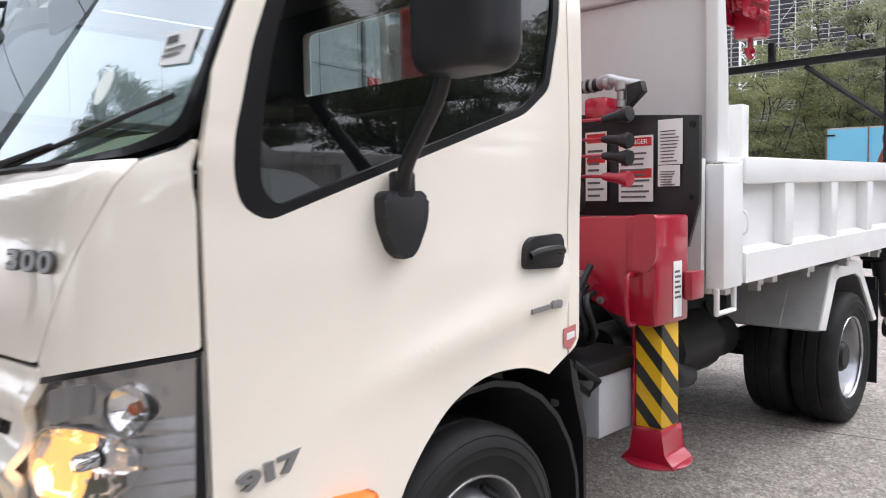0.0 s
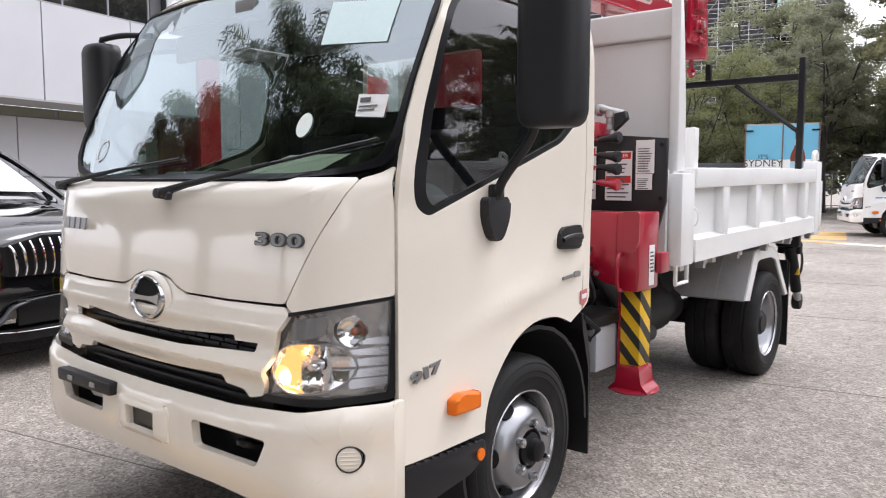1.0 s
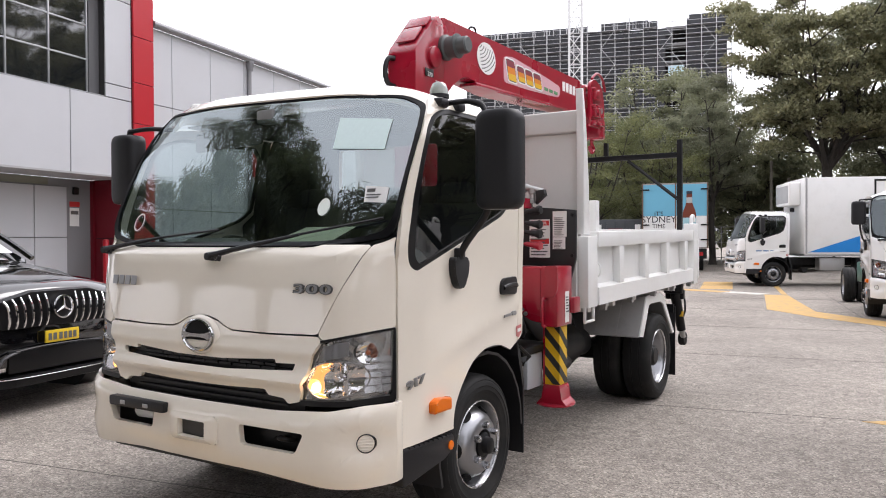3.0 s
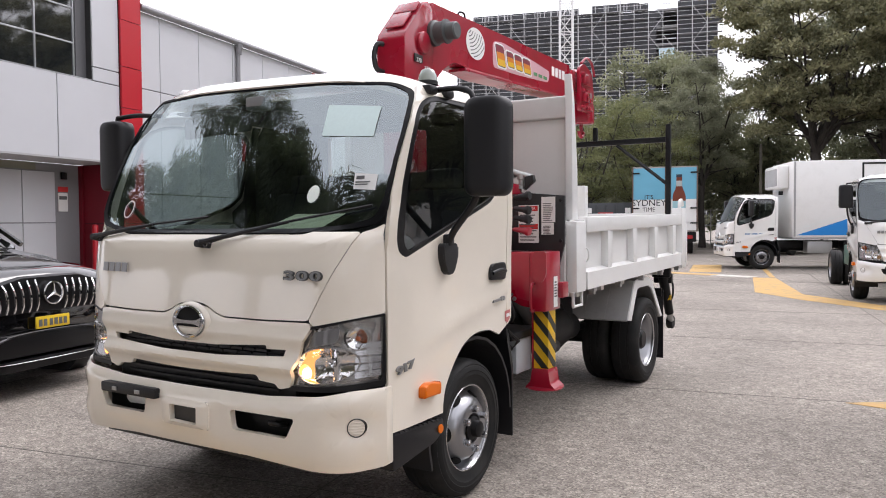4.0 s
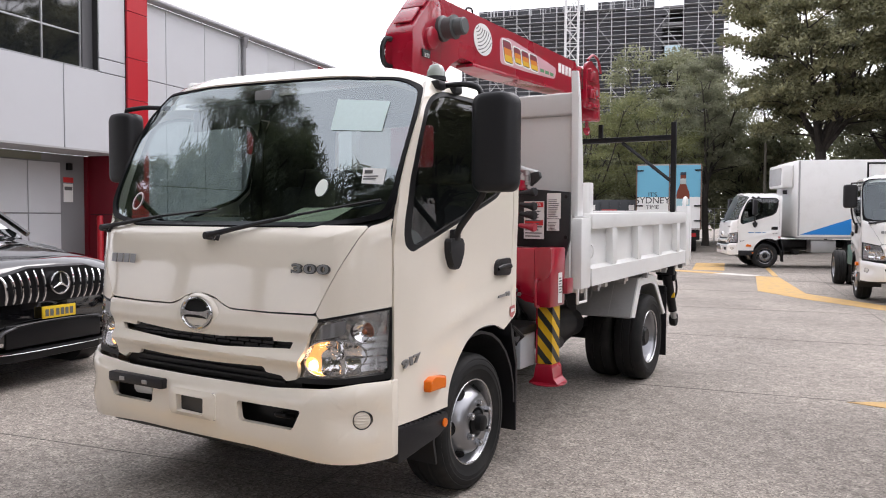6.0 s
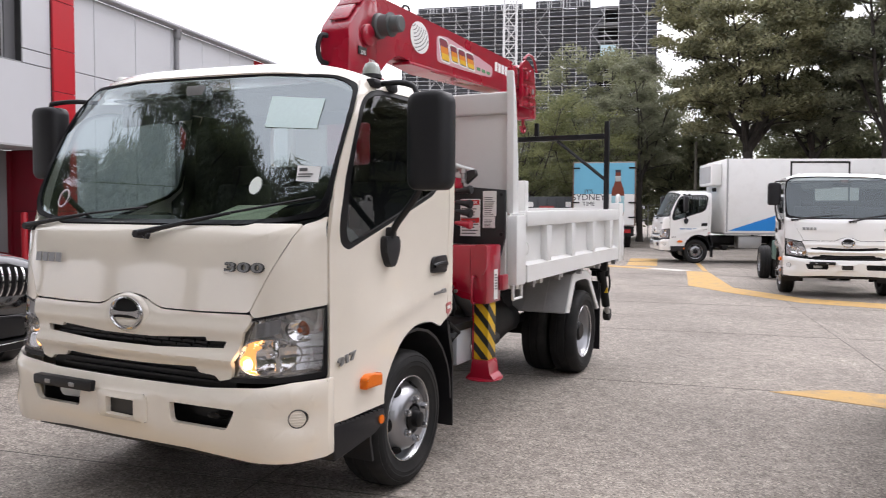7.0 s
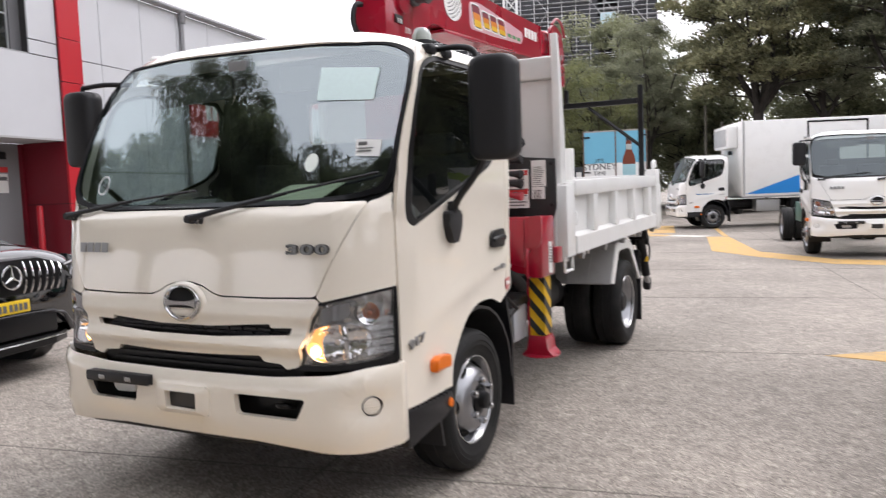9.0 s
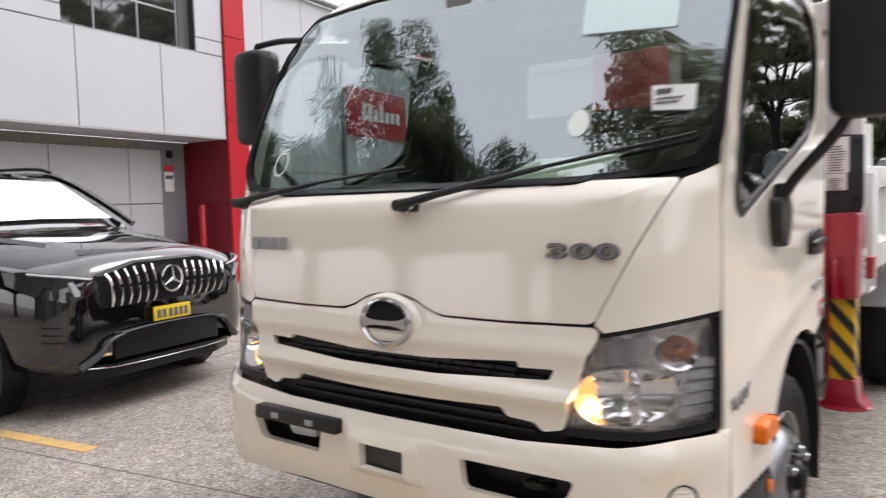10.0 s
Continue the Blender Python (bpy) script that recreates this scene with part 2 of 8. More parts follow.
def patch(outline, fn, step=0.05, thick=0.012, holes=(), lip=0, drop=0, mirror=False, turn=False):
    """A curved sheet: an outline with holes in two coordinates, laid on the surface fn, with thickness and turned-in edges."""
    bm = B()
    for loop in (outline, *holes):
        vs = [bm.verts.new((u, v, 0)) for u, v in loop]
        for i in range(len(vs)):
            bm.edges.new((vs[i], vs[(i + 1) % len(vs)]))
    bmesh.ops.triangle_fill(bm, use_beauty=True, use_dissolve=False, edges=bm.edges[:])
    for axis in (0, 1):
        lo, hi = min(p[axis] for p in outline), max(p[axis] for p in outline)
        for k in range(1, int((hi - lo) / step) + 1):
            co = [0, 0, 0]
            co[axis] = lo + k * step
            no = [0, 0, 0]
            no[axis] = 1
            bmesh.ops.bisect_plane(bm, geom=bm.verts[:] + bm.edges[:] + bm.faces[:], plane_co=co, plane_no=no, dist=1e-5)
    bmesh.ops.remove_doubles(bm, verts=bm.verts[:], dist=1e-4)
    for f in bm.faces:
        if f.normal.z < 0:
            f.normal_flip()
    rim = {v for e in bm.edges if len(e.link_faces) == 1 for v in e.verts}
    for v in bm.verts:
        v.co = Vector(fn(v.co.x, v.co.y))
    bm.normal_update()
    if turn:
        bmesh.ops.reverse_faces(bm, faces=bm.faces[:])
        bm.normal_update()
    moves = {v: v.normal.copy() * drop for v in rim}
    for v, d in moves.items():
        v.co -= d
    if thick:
        top = bm.faces[:]
        norm = {v: v.normal.copy() for v in bm.verts}
        twin = {v: bm.verts.new(v.co - norm[v] * thick) for v in list(norm)}
        edges = [(e, e.link_faces[0]) for e in bm.edges if len(e.link_faces) == 1]
        walls = []
        for e, f in edges:
            for lp in f.loops:
                if lp.edge == e:
                    a, b = lp.vert, lp.link_loop_next.vert
            walls.append((b, a, twin[a], twin[b]))
        for f in top:
            bm.faces.new([twin[v] for v in reversed(f.verts)])
        for w in walls:
            bm.faces.new(w)
    if mirror:
        for v in bm.verts:
            v.co.x = -v.co.x
        bmesh.ops.reverse_faces(bm, faces=bm.faces[:])
    bm.normal_update()
    return bm


def lettering(text, size, depth, material, parent, m, name="lettering", label="", bold=0.0):
    cu = bpy.data.curves.new("text", "FONT")
    cu.body, cu.size, cu.extrude, cu.offset = text, size, depth, bold
    cu.align_x, cu.align_y = "CENTER", "CENTER"
    tmp = bpy.data.objects.new("text", cu)
    me = bpy.data.meshes.new_from_object(tmp)
    bpy.data.objects.remove(tmp)
    return part(name, me, material, parent, label, m=m)


def digits(text, size, depth, material, parent, m, step, bold, name="digit", label=""):
    """Each figure of a number as a raised piece of its own."""
    for i, ch in enumerate(text):
        lettering(ch, size, depth, material, parent, m @ pose((i - (len(text) - 1) / 2) * step, 0, 0), name, label, bold)


def lin(v, pts):
    return float(np.interp(v, [p[0] for p in pts], [p[1] for p in pts]))


# ---- the cab's curved skin: x across, y to the rear, z up, from the bumper's middle on the ground ----
NOSE = [(0.3, 0.088), (0.7, 0.073), (1.0, 0.093), (1.25, 0.115), (1.405, 0.143), (1.438, 0.185), (1.45, 0.245), (2.13, 0.535), (2.2, 0.568)]
BOW = [(0, 0.026), (1.2, 0.028), (1.45, 0.027), (2.2, 0.038)]
CORNER_X = [(0, 1.003), (1.35, 1.003), (1.45, 1.016), (1.55, 1.018), (1.65, 1.011), (1.95, 1.008), (2.05, 0.995), (2.12, 0.97), (2.17, 0.935), (2.2, 0.90)]
CORNER_Y = [(0, 0.325), (1.45, 0.320), (1.55, 0.328), (1.65, 0.362), (1.75, 0.407), (1.85, 0.457), (1.95, 0.509), (2.05, 0.574), (2.12, 0.632), (2.2, 0.70)]
FLANK = [(0, 1.015), (1.3, 1.015), (1.5, 1.022), (1.7, 1.02), (1.95, 1.013), (2.05, 0.999), (2.12, 0.976), (2.17, 0.945), (2.2, 0.92)]


def lean(x, z):
    """The kerb side of the roof stands a little higher than the other."""
    return -0.03 * x * min(1.0, max(0.0, (z - 1.95) / 0.2))


def nose(x, z, off=0.0):
    y0, a, xc, yc = lin(z, NOSE), lin(z, BOW), lin(z, CORNER_X), lin(z, CORNER_Y)
    u = abs(x)
    c, k = yc - y0 - a * (xc / 0.8) ** 2, max(0.0, (u - 0.7) / (xc - 0.7))
    return (x, y0 + a * (u / 0.8) ** 2 + c * k**3 + off, z + lean(x, z))


def flank(y, z, off=0.0):
    xs, xc, yc = lin(z, FLANK), lin(z, CORNER_X), lin(z, CORNER_Y)
    return (xs - (xs - xc) * max(0.0, (yc + 0.2 - y) / 0.2) ** 2 + off, y, z)


def bumper_skin(x, z, off=0.0):
    u = abs(x)
    k = max(0.0, (u - 0.72) / 0.3)
    y = 0.045 + 0.022 * (u / 0.8) ** 2 + 0.20 * k**3
    top = lin(u, [(0, 0.694), (0.5, 0.697), (0.8, 0.722), (0.93, 0.748), (1.1, 0.752)])
    y += 1.2 * max(0.0, 0.52 - z) ** 2 + 9.0 * max(0.0, z - top + 0.058) ** 2
    return (x, y + off, z)


def both(pts):
    """An outline that is the same to both sides, from its right half, top to bottom."""
    return [(-x, z) for x, z in reversed(pts)] + list(pts)


WINDOW = [(0.46, 1.315), (0.403, 1.345), (0.387, 1.41), (0.39, 1.48), (0.437, 1.66), (0.519, 1.872), (0.567, 1.983), (0.62, 2.048), (0.70, 2.085), (0.80, 2.105), (1.09, 2.108), (1.40, 2.11), (1.475, 2.04), (1.455, 1.85), (1.40, 1.66), (1.29, 1.585)]
ARCH = [(1.397, 0.842), (1.30, 0.876), (1.20, 0.888), (1.096, 0.880), (0.984, 0.838), (0.887, 0.757), (0.81, 0.66), (0.782, 0.58), (0.778, 0.53)]
ARCH = [(p.x, p.y) for p in curve_pts([(y, z, 0) for y, z in ARCH], 4)]


def wheel(name, truck, x, y, z=0.39, dual=False, flip=False, label="steel wheel with worn black tyre", r=0.39):
    """A wheel whose outer face lies at x; flip: on the side of negative x."""
    w = new(name)
    w.parent = truck
    tagged(w, label)
    s = -1.0 if flip else 1.0
    w.matrix_basis = pose(x, y, z) @ Matrix.Diagonal((s, 1, 1, 1))
    k = r / 0.39
    for n in range(2 if dual else 1):
        o = -0.27 * n
        bm = B()
        prof = [(0.232, -0.19), (0.26, -0.205), (0.33, -0.215), (0.372, -0.20), (0.386, -0.17), (0.388, -0.135), (0.380, -0.130), (0.380, -0.122), (0.389, -0.117), (0.389, -0.062), (0.381, -0.057), (0.381, -0.049), (0.388, -0.044), (0.385, -0.01), (0.371, 0.018), (0.358, 0.026), (0.354, 0.024), (0.345, 0.030), (0.325, 0.0345), (0.321, 0.0315), (0.300, 0.0325), (0.296, 0.029), (0.27, 0.026), (0.240, 0.012)]
        lathe(bm, (o, 0, 0), (1, 0, 0), [(rr * k, d) for rr, d in prof], 48)
        part("tyre", bm, RUBBER, w)
    rim = B()
    if dual:
        prof = [(0.240, 0.014), (0.244, 0.004), (0.232, -0.005), (0.218, -0.03), (0.212, -0.10), (0.19, -0.128), (0.12, -0.135), (0.10, -0.125), (0.0, -0.125)]
    else:
        prof = [(0.240, 0.014), (0.244, 0.004), (0.232, -0.008), (0.224, -0.05), (0.212, -0.07), (0.199, -0.035), (0.175, 0.012), (0.15, 0.038), (0.128, 0.046), (0.085, 0.042), (0.082, 0.0), (0.0, 0.0)]
    lathe(rim, (0, 0, 0), (1, 0, 0), [(rr * k, d) for rr, d in prof], 48)
    part("rim", rim, STEEL, w)
    edge = B()
    lathe(edge, (0, 0, 0), (1, 0, 0), [(rr * k, d) for rr, d in ((0.232, 0.008), (0.236, 0.016), (0.242, 0.018), (0.246, 0.012), (0.240, 0.004))], 48, close=True)
    part("rim_edge", edge, FIN, w, "polished rim edge")
    hub = B()
    if dual:
        lathe(hub, (0, 0, 0), (1, 0, 0), [(0.095, -0.13), (0.09, -0.03), (0.07, -0.01), (0.0, -0.01)], 24)
    else:
        lathe(hub, (0, 0, 0), (1, 0, 0), [(0.070, 0.0), (0.066, 0.045), (0.046, 0.055), (0.042, 0.085), (0.030, 0.092), (0.0, 0.092)], 24)
    part("hub", hub, CHASSIS, w, "black greasy hub cap")
    nut = B()
    cyl(nut, (0, 0, 0), (0.03, 0, 0), 0.020, 0.019, 6)
    cyl(nut, (0.028, 0, 0), (0.036, 0, 0), 0.011, 0.008, 8)
    nutme = finish(nut)
    nutme.materials.append(FIN)
    for i in range(6):
        t = 2 * math.pi * (i + 0.5) / 6
        d = -0.128 if dual else 0.043
        part("wheel_nut", nutme, FIN, w, m=pose(d, 0.107 * math.cos(t), 0.107 * math.sin(t)))
    if not dual:
        hole = B()
        lathe(hole, (0, 0, 0), (1, 0, 0), [(0.025, -0.01), (0.025, 0.0035), (0.0, 0.003)], 16)
        for v in hole.verts:
            v.co.z *= 1.5
        holeme = finish(hole)
        holeme.materials.append(HOLE)
        for i in range(6):
            t = 2 * math.pi * i / 6
            part("hand_hole", holeme, HOLE, w, m=Matrix.Rotation(t, 4, "X") @ pose(-0.010, 0.187, 0) @ pose(0, 0, 0, 0, 0, 57))
    return w


BROW = surface("brushed_lamp_brow", (0.30, 0.30, 0.31), 0.3, metal=0.8)
FIN = surface("silver_lamp_trim", (0.46, 0.46, 0.47), 0.26, metal=0.9)
DULLAMBER = surface("dull_amber", (0.30, 0.07, 0.02), 0.25, coat=0.5)


def headlight(truck, mirror, lit=True):
    h = new("headlight")
    h.parent = truck
    tagged(h, "clear headlight with chrome reflector and lit amber lamp" if lit else "clear unlit headlight with chrome reflector")
    s = -1 if mirror else 1
    out = rounded([(0.735, 1.012), (1.0, 1.067), (1.0, 0.774), (0.86, 0.76), (0.622, 0.748), (0.665, 0.924)], 0.02, 4)
    full = rounded([(0.728, 1.02), (1.0, 1.075), (1.0, 0.769), (0.86, 0.754), (0.612, 0.742), (0.658, 0.924)], 0.01, 3)
    bc, ba, bb = (0.793, 0.851), 0.136, 0.080
    tilt = 0.10

    def oval(k, n=40, c=bc, a=ba, b=bb):
        pts = []
        for i in range(n):
            t = 2 * math.pi * i / n
            e = abs(math.cos(t)) ** 0.8 * math.copysign(1, math.cos(t))
            x, z = a * k * e, b * k * math.sin(t)
            pts.append((c[0] + x, c[1] + z + tilt * x))
        return pts
    pod = (0.905, 0.972)
    podo = [(pod[0] + 0.038 * math.cos(2 * math.pi * i / 24), pod[1] + 0.038 * math.sin(2 * math.pi * i / 24)) for i in range(24)]
    part("housing", patch(full, lambda x, z: nose(x, z, 0.10), 0.05, 0.01, mirror=mirror), BROW, h)
    part("mask", patch(full, lambda x, z: nose(x, z, 0.026 + 0.012 * max(0.0, (x - 0.9) / 0.1) + 0.0035 * math.sin(95 * x + 40 * z) * math.sin(60 * z)), 0.014, 0.004, holes=[oval(1.0), podo], mirror=mirror), LAMPBODY, h, "silver grey lamp mask")
    part("lens", patch(out, lambda x, z: nose(x, z, 0.003), 0.04, 0, mirror=mirror), LENS, h, raw=True)
    part("bezel", patch(rounded([(0.64, 0.756), (0.86, 0.766), (1.0, 0.781), (1.0, 0.757), (0.86, 0.742), (0.63, 0.732)], 0.006, 3), lambda x, z: nose(x, z, 0.0), 0.04, 0.03, mirror=mirror), SATIN, h, "black lower bezel")
    part("bezel", patch([(0.995, 1.063), (1.0, 1.065), (1.0, 0.772), (0.985, 0.769), (0.991, 0.80)], lambda x, z: nose(x, z, 0.0005), 0.03, 0.012, mirror=mirror), SATIN, h, "dark outer bezel")
    part("bezel", patch([(0.728, 1.020), (1.0, 1.075), (1.0, 1.066), (0.732, 1.008)], lambda x, z: nose(x, z, 0.0005), 0.03, 0.012, mirror=mirror), SATIN, h, "dark upper bezel")
    brow = [(0.742, 0.995), (0.858, 1.02), (0.850, 0.955), (0.80, 0.945), (0.71, 0.925)]
    part("brow", patch(rounded(brow, 0.015, 4), lambda x, z: nose(x, z, 0.016 + 0.004 * math.sin(90 * x)), 0.012, 0.008, mirror=mirror), BROW, h, "ribbed grey lamp brow")
    # fluted bowl
    bowl = B()
    rings = []
    for q in range(8):
        k = q / 7
        ring = []
        for i, (x, z) in enumerate(oval(max(k, 0.02) * 1.02, 80)):
            d = 0.02 + 0.058 * (1 - k**2.2) + (0.0022 * k if (i // 2) % 2 else 0.0) * (1 if q % 2 else -1)
            ring.append(bowl.verts.new(nose(x, z, d)))
        rings.append(ring)
    for a, b in zip(rings, rings[1:]):
        for i in range(80):
            j = (i + 1) % 80
            bowl.faces.new((a[i], a[j], b[j], b[i]))
    bowl.faces.new(rings[0])
    if mirror:
        for v in bowl.verts:
            v.co.x = -v.co.x
    part("reflector", bowl, CHROME, h, "faceted chrome main reflector bowl", smooth=14)
    rim = B()
    pts = [Vector(nose(x, z, 0.017)) for x, z in oval(1.0)]
    tube(rim, [Vector((s * p.x, p.y, p.z)) for p in pts + pts[:2]], 0.0045, 6)
    part("trim_ring", rim, FIN, h)
    c = Vector(nose(0.80, 0.857, 0.072))
    cap = B()
    lathe(cap, (s * c.x, c.y, c.z), (s * 0.1, -1, 0), [(0.018, 0.0), (0.018, 0.035), (0.012, 0.045), (0.0, 0.046)], 16)
    part("bulb_shield", cap, CHROME, h)
    for k in range(5):
        fl = B()
        z0 = 0.795 + 0.031 * k
        fl = patch(rounded([(0.915, z0 + 0.004 * k), (0.985, z0 + 0.008), (0.985, z0 + 0.033), (0.912, z0 + 0.028)], 0.004, 2), lambda x, z: nose(x, z, 0.012 + 0.25 * (z - z0)), 0.03, 0.006, mirror=mirror)
        part("side_facet", fl, FIN, h)
    up = B()
    yc = nose(*pod)[1]
    lathe(up, (s * pod[0], yc + 0.06, pod[1]), (s * 0.45, -1, 0), [(0.0, 0.012), (0.025, 0.016), (0.042, 0.034), (0.048, 0.040)], 24)
    part("turn_reflector", up, CHROME, h)
    amb = B()
    lathe(amb, (s * (pod[0] + 0.012), yc + 0.045, pod[1]), (s * 0.45, -1, 0), [(0.012, 0.0), (0.012, 0.016), (0.006, 0.022), (0.0, 0.023)], 16)
    part("turn_lamp", amb, DULLAMBER, h, "unlit amber turn lamp")
    gl = B()
    lathe(gl, (s * 0.700, nose(0.700, 0.813)[1] + 0.034, 0.815), (s * 0.05, -1, 0), [(0.0, 0.0), (0.022, 0.002), (0.032, 0.010), (0.037, 0.014)], 20)
    sl = part("side_light", gl, GLOWRIM if lit else UNLIT, h, "lit amber side light" if lit else "unlit amber side light")
    glow = B()
    lathe(glow, (s * 0.703, nose(0.703, 0.812)[1] + 0.032, 0.812), (0, -1, 0), [(0.023, 0.0), (0.021, 0.012), (0.012, 0.018), (0.0, 0.019)], 16)
    part("bulb", glow, GLOW if lit else UNLIT, sl)
    return h


def mirror_unit(truck, flip, low=False):
    """A tall rear-view mirror on its arm; flip: on the side of negative x."""
    mu = new("rear_mirror")
    mu.parent = truck
    tagged(mu, "tall black rear-view mirror on a tubular arm")
    s = -1.0 if flip else 1.0
    cx, cy = (1.30, 0.735) if not flip else (1.175, 0.545)
    hgt = (1.60, 2.06) if not flip else (1.685, 2.105)
    if flip and low:
        cx, cy, hgt = 1.165, 0.56, (1.61, 2.035)
    bm = B()
    zs = [0.0, 0.008, 0.025, 0.05, 0.085, 0.12, 0.5, 0.88, 0.915, 0.95, 0.975, 0.992, 1.0]
    rings = []
    for q in zs:
        near = max(0.0, 1.0 - min(q, 1.0 - q) / 0.12)
        e = 1.0 - 0.40 * (1.0 - math.sqrt(max(0.0, 1.0 - near * near)))
        wx, wy = 0.118 * e, 0.072 * (0.5 + 0.5 * e)
        ring = []
        for i in range(20):
            t = 2 * math.pi * i / 20
            c, sn = math.cos(t), math.sin(t)
            px = wx * math.copysign(abs(c) ** 0.55, c)
            py = wy * math.copysign(abs(sn) ** 0.8, sn)
            if py > 0.045:
                py = 0.045
            ring.append(bm.verts.new((s * (cx + px), cy + py, hgt[0] + (hgt[1] - hgt[0]) * q)))
        rings.append(ring)
    for p, q in zip(rings, rings[1:]):
        for i in range(20):
            j = (i + 1) % 20
            bm.faces.new((p[i], p[j], q[j], q[i]))
    bm.faces.new(rings[0][::-1])
    bm.faces.new(rings[-1])
    part("housing", bm, BLACKP, mu, smooth=60)
    pane = B()
    prism(pane, rounded([(s * (cx - 0.095), hgt[0] + 0.03), (s * (cx + 0.095), hgt[0] + 0.03), (s * (cx + 0.095), hgt[1] - 0.03), (s * (cx - 0.095), hgt[1] - 0.03)], 0.03, 4), "y", cy + 0.046, cy + 0.05)
    part("mirror_glass", pane, CHROME, mu)
    arm = B()
    if not flip or low:
        bend = [(1.045, 0.80, 1.38), (1.07, 0.76, 1.43), (1.11, 0.66, 1.53), (1.155, 0.59, 1.65)] if low else [(1.045, 0.80, 1.38), (1.09, 0.775, 1.44), (1.20, 0.755, 1.56), (1.24, 0.74, 1.63)]
        tube(arm, curve_pts([(s * x, y, z) for x, y, z in bend], 6), 0.013 if low else 0.0175)
        part("lower_arm", arm, BLACKP, mu)
        top = B()
        tube(top, curve_pts([(s * 0.945, 0.80, 2.13), (s * 1.03, 0.775, 2.13), (s * 1.13, 0.755, 2.122), (s * 1.20, 0.745, 2.095), (s * 1.225, 0.74, 2.03)], 6), 0.014)
        part("upper_arm", top, BLACKP, mu)
        for yy in (0.70, 0.86):
            br = B()
            box(br, s * 0.942, s * 1.005, yy, yy + 0.075, 2.105, 2.15, 0.014)
            part("bracket", br, BLACKP, mu)
    else:
        tube(arm, curve_pts([(s * 0.90, 0.66, 2.135), (s * 1.02, 0.58, 2.14), (s * 1.13, 0.54, 2.13), (s * 1.16, 0.54, 2.125), (s * 1.165, 0.54, 2.07)], 6), 0.014)
        part("upper_arm", arm, BLACKP, mu)
        low = B()
        tube(low, curve_pts([(s * 1.045, 0.80, 1.38), (s * 1.09, 0.73, 1.45), (s * 1.14, 0.60, 1.60), (s * 1.15, 0.56, 1.72)], 6), 0.016)
        part("lower_arm", low, BLACKP, mu)
    base = B()
    ov = rounded([(0.735, 1.375), (0.875, 1.375), (0.87, 1.30), (0.835, 1.235), (0.805, 1.215), (0.77, 1.235), (0.74, 1.30)], 0.025, 4)
    prism(base, ov, "x", s * 1.005, s * 1.055, 0.01)
    box(base, s * 1.02, s * 1.06, 0.775, 0.83, 1.36, 1.42, 0.01)
    part("base", base, BLACKP, mu)
    return mu


def badge_bars(truck, m, n, w, h, gap, material, name="badge"):
    bm = B()
    for i in range(n):
        box(bm, i * (w + gap), i * (w + gap) + w, -0.002, 0.004, 0, h, 0.0015, 1)
    return part(name, bm, material, truck, "raised dark silver badge", m=m)


